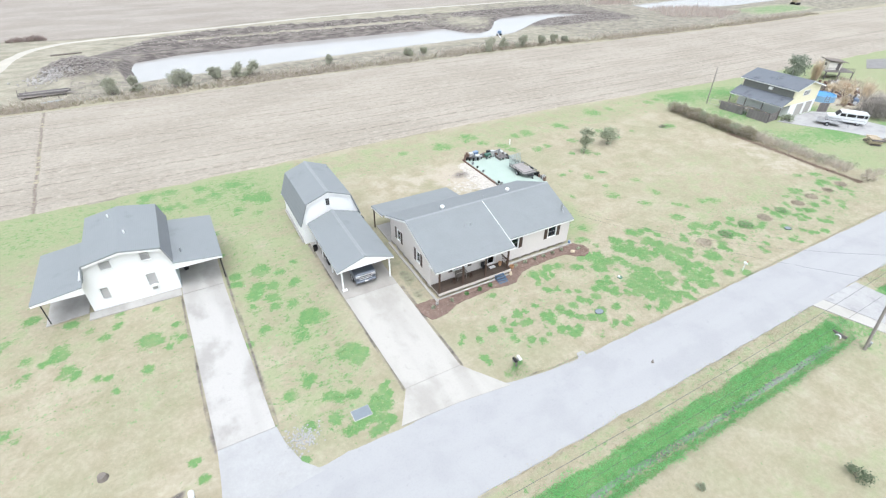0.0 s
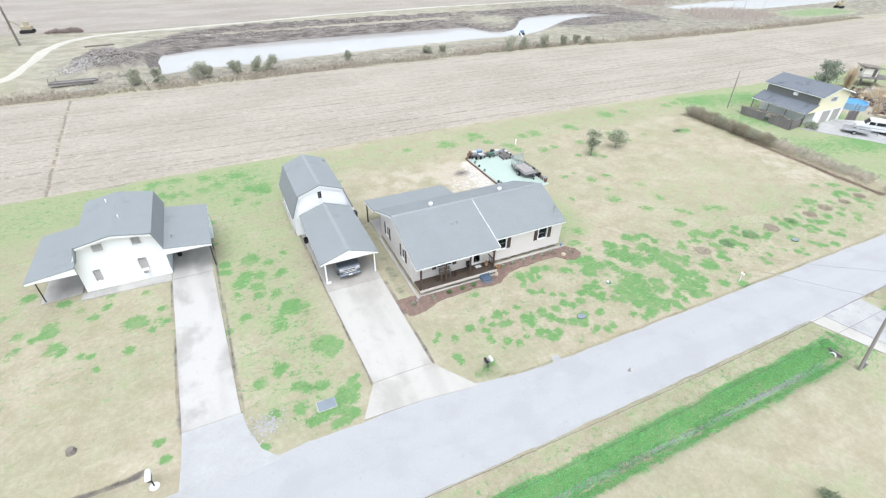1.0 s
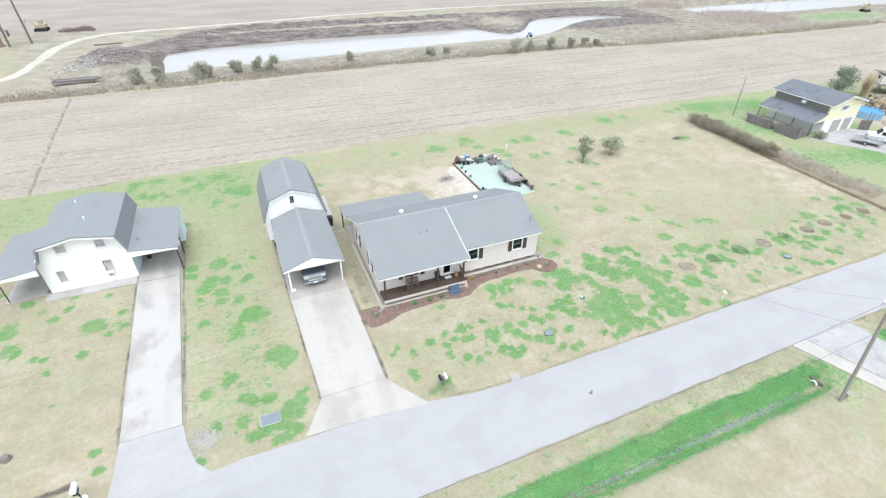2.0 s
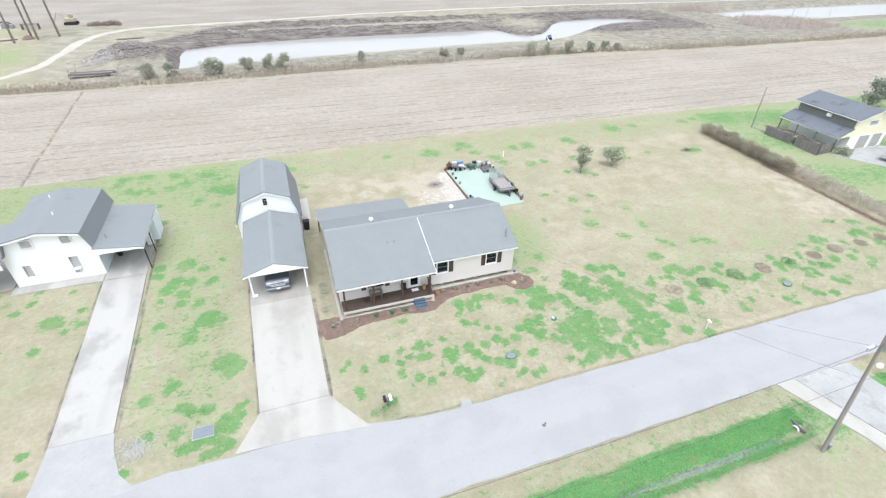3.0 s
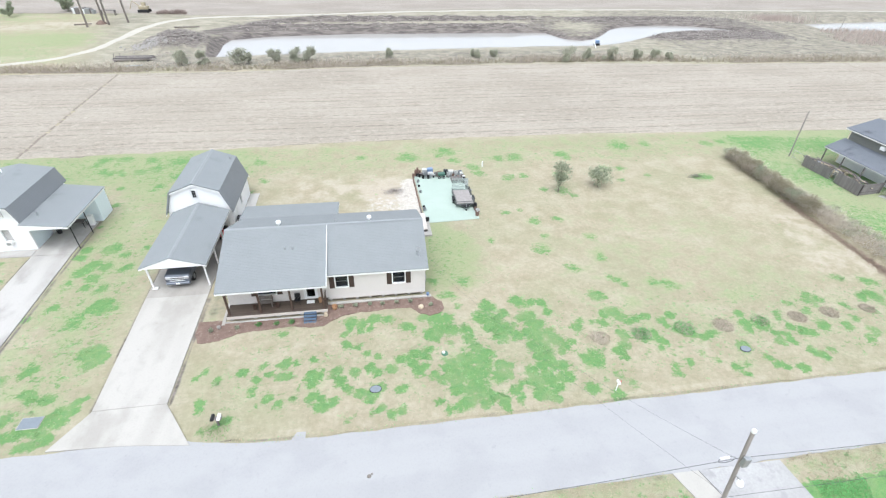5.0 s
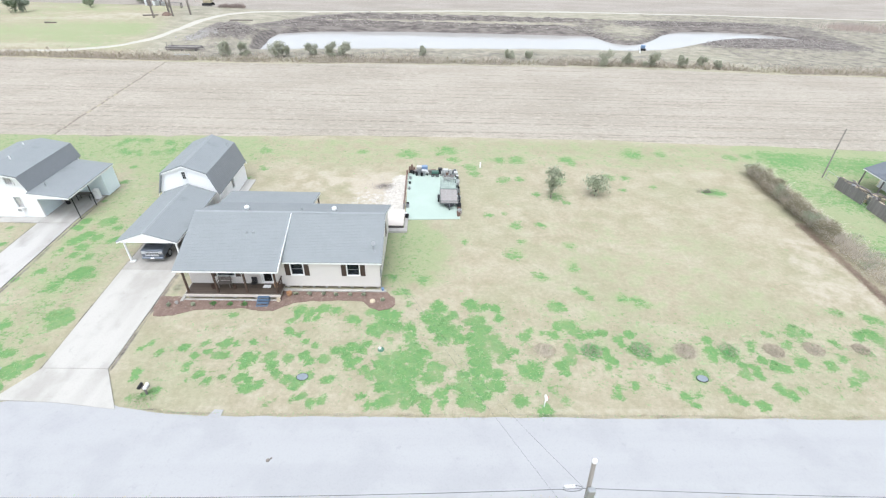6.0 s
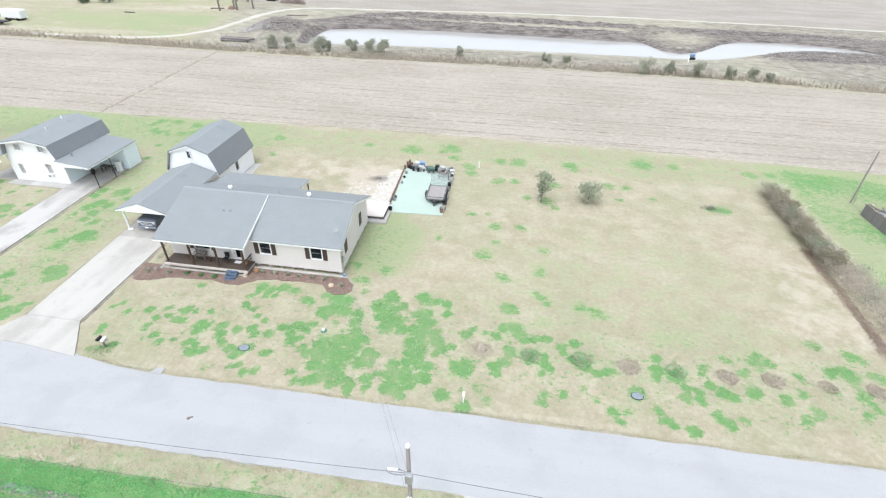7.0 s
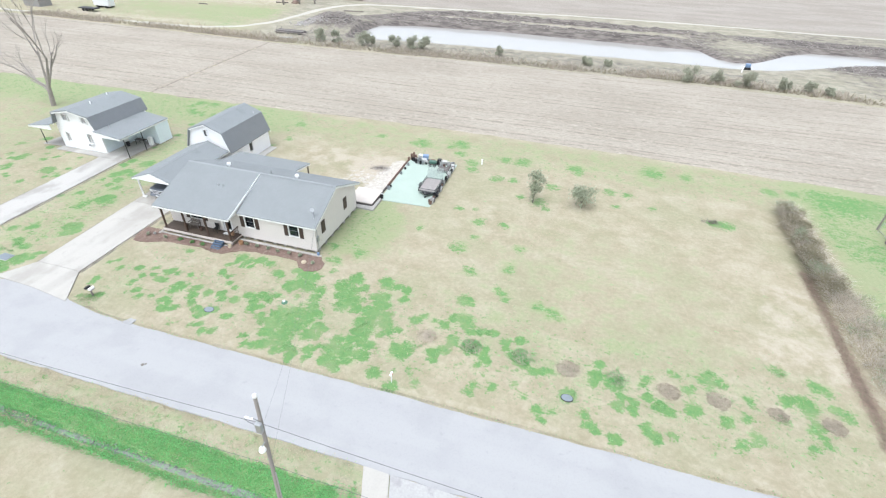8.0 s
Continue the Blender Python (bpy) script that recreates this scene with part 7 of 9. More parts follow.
# ---------------------------------------------------------------- vehicles
def wheel(parent, x, y, z, r, w, along="x"):
    """An upright wheel; along is the way of its axle."""
    bm = bmesh.new()
    d = Vector((w / 2, 0, 0)) if along == "x" else Vector((0, w / 2, 0))
    c = Vector((x, y, z))
    rod(bm, c - d, c + d, r, sides=18)
    bmesh.ops.bevel(bm, geom=[e for e in bm.edges if e.calc_length() < r * 0.6], offset=w * 0.12, segments=1, affect="EDGES")
    tyre = part("wheel", bm, RUBBER, parent, "black tyre with a metal rim")
    bm = bmesh.new()
    rod(bm, c - d * 1.02, c + d * 1.02, r * 0.62, sides=14)
    part("rim", bm, STEEL, tyre)
    return tyre


def pickup():
    cx, y0 = -16.15, 19.6
    root = thing("pickup_truck", (cx, y0 + 2.8, 0.085), "dark grey pickup truck with chrome grille parked in the carport", "pickup truck")
    g = 0.085
    w = 0.98
    prof = [(y0 + 0.10, g + 0.55), (y0 + 0.06, g + 1.05), (y0 + 0.25, g + 1.16), (y0 + 1.45, g + 1.24), (y0 + 1.55, g + 1.24), (y0 + 3.75, g + 1.24), (y0 + 5.75, g + 1.24), (y0 + 5.80, g + 0.60)]
    bm = prism(bmesh.new(), prof, "x", cx - w, cx + w)
    bmesh.ops.bevel(bm, geom=[e for e in bm.edges], offset=0.05, segments=2, affect="EDGES")
    body = part("body", bm, TRUCK_PAINT, root)
    cab = [(y0 + 1.50, g + 1.22), (y0 + 2.15, g + 1.84), (y0 + 3.55, g + 1.86), (y0 + 3.85, g + 1.22)]
    bm = prism(bmesh.new(), cab, "x", cx - w + 0.12, cx + w - 0.12)
    bmesh.ops.bevel(bm, geom=[e for e in bm.edges], offset=0.06, segments=2, affect="EDGES")
    part("cab", bm, TRUCK_PAINT, root)
    part("windscreen", prism(bmesh.new(), [(y0 + 1.56, g + 1.27), (y0 + 2.12, g + 1.79), (y0 + 2.10, g + 1.81), (y0 + 1.53, g + 1.29)], "x", cx - w + 0.24, cx + w - 0.24), BLACK, root, "dark windscreen")
    for s in (-1, 1):
        x = cx + s * (w - 0.12)
        part("side_window", prism(bmesh.new(), [(y0 + 1.9, g + 1.30), (y0 + 2.25, g + 1.74), (y0 + 3.45, g + 1.76), (y0 + 3.60, g + 1.30)], "x", x - 0.012, x + 0.012), BLACK, root)
        part("wing_mirror", block(cx + s * (w + 0.12) - 0.12, cx + s * (w + 0.12) + 0.12, y0 + 1.75, y0 + 1.87, g + 1.28, g + 1.52, 0.03), TRUCK_PAINT, root)
        part("headlight", block(cx + s * 0.74 - 0.19, cx + s * 0.74 + 0.19, y0 + 0.035, y0 + 0.12, g + 0.82, g + 1.06, 0.03), CHROME, root, "clear headlight")
        part("fender_flare", block(cx + s * w - 0.03, cx + s * w + 0.03, y0 + 0.65, y0 + 1.55, g + 0.72, g + 0.94, 0.02), TRUCK_PAINT, root)
        for y in (y0 + 1.08, y0 + 4.65):
            wheel(root, cx + s * (w - 0.12), y, g + 0.39, 0.39, 0.26)
    grille = part("grille", block(cx - 0.54, cx + 0.54, y0 + 0.02, y0 + 0.10, g + 0.70, g + 1.06, 0.02), BLACK, root, "black grille with chrome bars")
    for z, e in ((0.66, 0.09), (0.83, 0.06), (0.98, 0.10)):
        part("grille_bar", block(cx - 0.60, cx + 0.60, y0 - 0.02, y0 + 0.03, g + z, g + z + e, 0.015), CHROME, grille)
    part("bumper", block(cx - 0.97, cx + 0.97, y0 - 0.10, y0 + 0.14, g + 0.36, g + 0.60, 0.07), TRUCK_PAINT, root, "dark front bumper")
    part("number_plate", block(cx - 0.16, cx + 0.16, y0 - 0.115, y0 - 0.10, g + 0.44, g + 0.58), TRIM, root)
    part("bed", block(cx - w + 0.14, cx + w - 0.14, y0 + 3.95, y0 + 5.65, g + 1.245, g + 1.26), BLACK, root)
    root.scale = (1.04, 1.0, 1.14)
    return root


def van():
    root = thing("van", (0, 0, 0), "old white passenger van with dark windows", "van")
    w = 1.0
    prof = [(-2.75, 0.45), (-2.78, 1.05), (-2.60, 1.18), (-1.75, 1.28), (-1.15, 2.00), (-0.95, 2.08), (2.65, 2.08), (2.75, 1.95), (2.78, 0.45)]
    bm = prism(bmesh.new(), prof, "y", -w, w)
    bmesh.ops.bevel(bm, geom=bm.edges[:], offset=0.06, segments=2, affect="EDGES")
    part("body", bm, VAN_PAINT, root)
    part("windscreen", prism(bmesh.new(), [(-1.70, 1.36), (-1.18, 1.96), (-1.20, 1.985), (-1.73, 1.38)], "y", -w + 0.14, w - 0.14), BLACK, root)
    for s in (-1, 1):
        for a, b in ((-1.25, -0.45), (-0.30, 0.95), (1.10, 2.05), (2.15, 2.60)):
            part("side_window", block(a, b, s * (w + 0.002) - 0.012, s * (w + 0.002) + 0.012, 1.35, 1.85, 0.01), BLACK, root, "dark side window")
        for x in (-1.75, 1.65):
            wheel(root, x, s * (w - 0.14), 0.36, 0.36, 0.24, "y")
        part("trim_strip", block(-2.6, 2.7, s * (w + 0.004) - 0.01, s * (w + 0.004) + 0.01, 0.85, 0.93), STEEL, root)
        part("tail_light", block(2.76, 2.80, s * 0.85 - 0.07, s * 0.85 + 0.07, 0.9, 1.25, 0.01), RED_PAINT, root)
    part("rear_window", block(2.745, 2.785, -0.75, 0.75, 1.38, 1.85, 0.01), BLACK, root)
    for x in (-2.82, 2.82):
        part("bumper", block(x - 0.08, x + 0.08, -0.98, 0.98, 0.40, 0.58, 0.03), STEEL, root)
    root.matrix_basis = pose(73.8, 22.0, 0.03, 0, 0, 125 + 180)
    return root


def small_trailer():
    root = thing("trailer", (0, 0, 0), "low grey utility trailer with wire sides beside the van", "trailer")
    grey = surface("dull_grey_frame", (0.34, 0.34, 0.345), 0.5, spread=0.2, scale=2, fine=10, depth=0.0)
    part("bed", block(-1.8, 1.8, -0.85, 0.85, 0.46, 0.54), grey, root)
    for s in (-1, 1):
        side = part("side_rail", block(-1.8, 1.8, s * 0.85 - 0.03, s * 0.85 + 0.03, 0.86, 0.92), grey, root)
        for i in range(13):
            x = -1.77 + i * 0.295
            part("upright", block(x - 0.02, x + 0.02, s * 0.85 - 0.02, s * 0.85 + 0.02, 0.54, 0.86), grey, side)
        part("mid_rail", block(-1.8, 1.8, s * 0.85 - 0.015, s * 0.85 + 0.015, 0.68, 0.71), grey, side)
        wheel(root, 0.2, s * 1.02, 0.31, 0.31, 0.2, "y")
        part("mudguard", block(-0.25, 0.65, s * 1.02 - 0.13, s * 1.02 + 0.13, 0.66, 0.70, 0.015), grey, root)
    for x in (-1.8, 1.8):
        part("end_rail", block(x - 0.03, x + 0.03, -0.82, 0.82, 0.86, 0.92), grey, root)
    part("drawbar", rod(bmesh.new(), (-1.8, 0, 0.48), (-3.1, 0, 0.45), 0.05, sides=6), STEEL, root)
    part("jack", rod(bmesh.new(), (-2.9, 0, 0.0), (-2.9, 0, 0.7), 0.04, sides=6), STEEL, root)
    root.matrix_basis = pose(70.4, 23.0, 0.03, 0, 0, 120)
    return root


def utility_trailer():
    cx, y0, y1 = 11.68, 30.7, 34.0
    root = thing("utility_trailer", (cx, 32, 0.07), "low utility trailer with a wooden deck and raised mesh ramp", "trailer")
    bm = bmesh.new()
    for x in (cx - 1.02, cx + 1.02):
        box(bm, x - 0.05, x + 0.05, y0, y1, 0.50, 0.62)
        box(bm, x - 0.03, x + 0.03, y0, y1, 0.88, 0.93)
        for y in np.linspace(y0 + 0.05, y1 - 0.05, 6):
            box(bm, x - 0.025, x + 0.025, y - 0.025, y + 0.025, 0.60, 0.90)
    for y in (y0, y1):
        box(bm, cx - 1.05, cx + 1.05, y - 0.05, y + 0.05, 0.50, 0.62)
    box(bm, cx - 1.05, cx + 1.05, y0 - 0.03, y0 + 0.03, 0.88, 0.93)
    part("frame", bm, surface("dull_black_frame", (0.13, 0.135, 0.13), 0.7, spread=0.2, scale=3, fine=10, depth=0.0), root)
    for i in range(10):
        x = cx - 0.96 + i * 0.192
        part("deck_board", block(x, x + 0.182, y0 + 0.06, y1 - 0.06, 0.625, 0.665), surface("weathered_deck", (0.335, 0.31, 0.298), 0.85, spread=0.25, scale=3, fine=12, depth=0.005, each=0.12) if i == 0 else bpy.data.materials["weathered_deck"], root)
    mesh = surface("grey_green_steel", (0.335, 0.385, 0.36), 0.6, spread=0.2, scale=3, fine=10, depth=0.0)
    ramp_ob = part("ramp", block(cx - 1.0, cx + 1.0, y1 + 0.06, y1 + 0.11, 0.62, 0.68), mesh, root, "raised grey-green steel mesh ramp")
    for i in range(17):
        x = cx - 0.98 + i * 0.1225
        part("ramp_bar", rod(bmesh.new(), (x, y1 + 0.08, 0.6), (x, y1 + 0.45, 1.95), 0.026, sides=5), mesh, ramp_ob)
    for i in range(9):
        z = 0.7 + i * 0.155
        part("ramp_bar", rod(bmesh.new(), (cx - 0.98, y1 + 0.08 + (z - 0.6) * 0.27, z), (cx + 0.98, y1 + 0.08 + (z - 0.6) * 0.27, z), 0.028, sides=5), mesh, ramp_ob)
    part("drawbar", prism(bmesh.new(), [(cx - 0.6, y0), (cx + 0.6, y0), (cx + 0.06, y0 - 0.7), (cx - 0.06, y0 - 0.7)], "z", 0.46, 0.54), BLACK, root)
    part("jack_wheel", rod(bmesh.new(), (cx - 0.06, y0 - 0.6, 0.17), (cx + 0.06, y0 - 0.6, 0.17), 0.11, sides=12), RUBBER, root)
    part("jack", rod(bmesh.new(), (cx, y0 - 0.6, 0.16), (cx, y0 - 0.6, 0.85), 0.035, sides=6), STEEL, root)
    for s in (-1, 1):
        wheel(root, cx + s * 1.20, 32.0, 0.38, 0.31, 0.20)
        part("mudguard", block(cx + s * 1.20 - 0.13, cx + s * 1.20 + 0.13, 31.55, 32.45, 0.72, 0.76, 0.01), BLACK, root)
    return root


# ---------------------------------------------------------------- small things round the house
def bucket(x, y, z, r, h, m, label, category="bucket", name="bucket"):
    root = thing(name, (x, y, z), label, category)
    part("body", lathe(bmesh.new(), [(r * 0.78, 0), (r, h), (r * 0.90, h), (r * 0.7, h * 0.25)], (x, y, z), 12), m, root)
    return root


def crate(x, y, z, w, d, h, m, label, turn=0, name="crate", category="crate"):
    root = thing(name, (x, y, z), label, category)
    part("box", block(x - w / 2, x + w / 2, y - d / 2, y + d / 2, z, z + h * 0.9, 0.02, turn), m, root)
    part("lid", block(x - w / 2 - 0.02, x + w / 2 + 0.02, y - d / 2 - 0.02, y + d / 2 + 0.02, z + h * 0.9 + 0.003, z + h, 0.015, turn), m, root)
    return root


def bench(x, y, z, w, label, material):
    root = thing("bench", (x, y, z), label, "bench")
    for i in range(3):
        part("seat_slat", block(x - w / 2, x + w / 2, y - 0.22 + i * 0.15, y - 0.09 + i * 0.15, z + 0.42, z + 0.45, 0.005), material, root)
    for i in range(3):
        part("back_slat", block(x - w / 2, x + w / 2, y + 0.22, y + 0.25, z + 0.52 + i * 0.13, z + 0.62 + i * 0.13, 0.005), material, root)
    for s in (-1, 1):
        part("leg", block(x + s * (w / 2 - 0.08) - 0.03, x + s * (w / 2 - 0.08) + 0.03, y - 0.2, y - 0.14, z, z + 0.42), material, root)
        part("leg", block(x + s * (w / 2 - 0.08) - 0.03, x + s * (w / 2 - 0.08) + 0.03, y + 0.2, y + 0.26, z, z + 0.92), material, root)
        part("armrest", block(x + s * (w / 2) - 0.035, x + s * (w / 2) + 0.035, y - 0.22, y + 0.24, z + 0.62, z + 0.66), material, root)
    return root


def porch_things():
    bench(-8.1, 15.75, 0.541, 1.1, "brown weathered slatted wooden bench on the porch", BARK)
    bucket(-9.0, 15.5, 0.541, 0.19, 0.34, POST_WOOD, "dark round flower pot beside the bench", "flower pot", "flower_pot")
    bucket(-7.2, 15.5, 0.541, 0.19, 0.34, POST_WOOD, "dark round flower pot beside the bench", "flower pot", "flower_pot")
    root = thing("chair", (-5.55, 15.75, 0.541), "dark metal porch chair beside the door", "chair")
    part("seat", block(-5.80, -5.32, 15.5, 15.95, 0.95, 0.99, 0.01), BLACK, root)
    part("backrest", block(-5.80, -5.32, 15.95, 15.99, 0.98, 1.45, 0.01), BLACK, root)
    for x in (-5.77, -5.35):
        for y in (15.53, 15.94):
            part("leg", rod(bmesh.new(), (x, y, 0.541), (x, y, 0.96), 0.016, sides=6), BLACK, root)
    root = thing("door_mat", (-4.5, 15.75, 0.541), "pale door mat in front of the porch door", "door mat")
    part("mat", block(-4.85, -4.2, 15.6, 16.0, 0.541, 0.555, 0.004), TRIM, root)
    bucket(-3.7, 15.7, 0.541, 0.17, 0.42, ORANGE, "terracotta pot with dry stems on the porch", "flower pot", "flower_pot")
    bucket(-2.55, 15.25, 0.03, 0.24, 0.34, ORANGE, "orange pumpkin-shaped pot in the flower bed", "flower pot", "flower_pot")
    root = thing("garden_ornament", (-3.25, 14.5, 0.03), "pale stone garden ornament by the steps", "ornament")
    part("stone", lathe(bmesh.new(), [(0.16, 0), (0.20, 0.1), (0.12, 0.24), (0.15, 0.34), (0.05, 0.42)], (-3.25, 14.45, 0.03), 9), PALE_WOOD, root)
    root = thing("rock", (4.7, 14.5, 0.02), "pale rock lying in the mulch", "rock")
    part("stone", lathe(bmesh.new(), [(0.20, 0), (0.27, 0.10), (0.20, 0.22), (0.08, 0.28)], (4.75, 14.5, 0.02), 7), PALE_WOOD, root)


def flower_bed():
    """Mulch bed along the porch and the front wall, mounded a little, with an edge that swings out."""
    root = thing("flower_bed", (-3, 14.3, 0), "red-brown mulch bed with small green plants along the house", "flower bed")
    pts = [(-13.35, 14.9), (-13.3, 13.4), (-13.0, 12.55), (-12.2, 12.45), (-11.4, 12.65), (-10.1, 13.2), (-8.9, 13.35), (-7.4, 13.45), (-6.0, 13.55), (-4.6, 13.25), (-3.4, 13.3), (-2.6, 13.85), (-1.7, 14.4),
           (-0.3, 14.55), (1.1, 14.6), (2.7, 14.65), (3.9, 14.55), (4.6, 13.8), (5.4, 13.45), (6.2, 13.6), (6.7, 14.2), (6.6, 15.0), (5.9, 15.76), (-3.2, 15.76), (-3.2, 14.46), (-11.2, 14.46), (-11.6, 14.9)]
    r = random.Random(3)
    bm = bmesh.new()
    edge = []
    for i, p in enumerate(pts):
        q = pts[(i + 1) % len(pts)]
        n = max(1, int(math.dist(p, q) / 0.35))
        for k in range(n):
            edge.append((p[0] + (q[0] - p[0]) * k / n + r.uniform(-0.05, 0.05), p[1] + (q[1] - p[1]) * k / n + r.uniform(-0.05, 0.05)))
    prism(bm, edge, "z", -0.05, 0.055)
    part("mulch", bm, MULCH, root)
    q = np.random.RandomState(6)
    roots = []
    while len(roots) < 2600:
        x, y = q.uniform(-13.2, 6.6), q.uniform(12.5, 15.7)
        if outside([(a, b) for a, b in pts], np.array([x]), np.array([y]))[0] < -0.08:
            roots.append((x, y, 0.05))
    blades("bark_litter", np.array(roots), 0.05, 0.035, 0.06, MULCH, 4, root)["kind"] = "stuff"
    for i, (x, y) in enumerate(((-8.56, 13.95), (-7.14, 13.9), (-5.97, 13.95), (-10.2, 13.8), (-2.0, 15.3), (-0.8, 15.35), (0.4, 15.35), (1.5, 15.3), (2.7, 15.3), (3.9, 15.3), (5.6, 14.6), (-12.2, 13.7))):
        tall = i < 3
        plant = thing("bedding_plant", (x, y, 0.055), "small green plant set in the mulch", "plant", "plants in the flower bed")
        leaves("foliage", plant, [(x, y, 0.20, 0.27 if tall else 0.20, 0.24 if tall else 0.18, 0.16)], 130, 0.075, BRIGHT_GRASS if tall else LEAF, 500 + i, 0.2)
    bucket(-11.65, 14.0, 0.055, 0.15, 0.2, OLD_CONCRETE, "small grey stone pot in the mulch", "flower pot", "flower_pot")


def wheelie_bin(x, y):
    root = thing("trash_bin", (x, y, 0.02), "black wheeled trash bin beside the outbuilding", "trash bin")
    part("body", prism(bmesh.new(), [(x - 0.26, 0.02), (x + 0.26, 0.02), (x + 0.33, 1.0), (x - 0.33, 1.0)], "y", y - 0.3, y + 0.3), BLACK, root)
    part("lid", block(x - 0.35, x + 0.35, y - 0.34, y + 0.33, 1.003, 1.07, 0.02), BLACK, root)
    for s in (-1, 1):
        wheel(root, x + s * 0.27, y + 0.28, 0.13, 0.12, 0.06)


def lawn_mower():
    x, y, g = -13.95, 27.7, 0.085
    root = thing("riding_mower", (x, y, g), "red riding mower at the edge of the carport", "mower")
    part("hood", block(x - 0.30, x + 0.30, y - 0.85, y - 0.1, g + 0.35, g + 0.85, 0.08), RED_PAINT, root)
    part("seat", block(x - 0.22, x + 0.22, y + 0.25, y + 0.65, g + 0.55, g + 0.95, 0.06), BLACK, root)
    part("mower_deck", block(x - 0.5, x + 0.5, y - 0.35, y + 0.4, g + 0.10, g + 0.28, 0.05), RED_PAINT, root)
    part("fender", block(x - 0.42, x + 0.42, y + 0.1, y + 0.8, g + 0.40, g + 0.55, 0.05), RED_PAINT, root)
    for s in (-1, 1):
        wheel(root, x + s * 0.38, y - 0.6, g + 0.17, 0.17, 0.14)
        wheel(root, x + s * 0.40, y + 0.5, g + 0.25, 0.25, 0.20)


def carport_things():
    crate(-18.0, 26.2, 0.085, 0.7, 0.9, 0.9, GREY_WOOD, "grey wooden work crate beside the carport posts")
    crate(-18.05, 24.6, 0.085, 0.6, 0.8, 0.6, BLACK, "black storage tote beside the carport posts")
    bucket(-18.1, 23.6, 0.085, 0.2, 0.38, WHITE_PLASTIC, "white plastic bucket under the carport")
    bucket(-18.7, 27.4, 0.02, 0.25, 0.6, BLACK, "black plastic barrel beside the outbuilding", "barrel", "barrel")
    wheelie_bin(-12.75, 29.9)
    crate(-12.75, 31.4, 0.0, 0.5, 0.7, 0.5, OLD_CONCRETE, "grey air conditioning unit beside the outbuilding", 0, "condenser_unit", "condenser")
    root = thing("step_block", (-12.8, 30.65, 0), "low concrete step at the outbuilding door", "step")
    part("block", block(-13.15, -12.4, 30.25, 31.05, -0.05, 0.18, 0.02), OLD_CONCRETE, root)
    root = thing("walkway", (-12.6, 32, 0), "narrow grey concrete path beside the outbuilding", "path", kind="structure")
    part("concrete_slab", block(-13.15, -12.1, 31.8, 36.8, -0.06, 0.05), OLD_CONCRETE, root)
    # under the neighbour's carport
    root = thing("table", (-29.4, 31.2, 0.09), "dark folding table under the carport roof", "table")
    part("tabletop", block(-30.2, -28.6, 30.9, 31.6, 0.78, 0.82, 0.01), GREY_WOOD, root)
    for x in (-30.1, -28.7):
        for y in (30.97, 31.53):
            part("leg", block(x - 0.025, x + 0.025, y - 0.025, y + 0.025, 0.09, 0.78), BLACK, root)
    crate(-28.2, 31.6, 0.09, 0.5, 0.5, 1.1, WHITE_PLASTIC, "white upright cabinet under the carport roof", 0, "cabinet", "cabinet")
    bucket(-30.7, 30.2, 0.09, 0.25, 0.55, BLACK, "dark barrel under the carport roof", "barrel", "barrel")


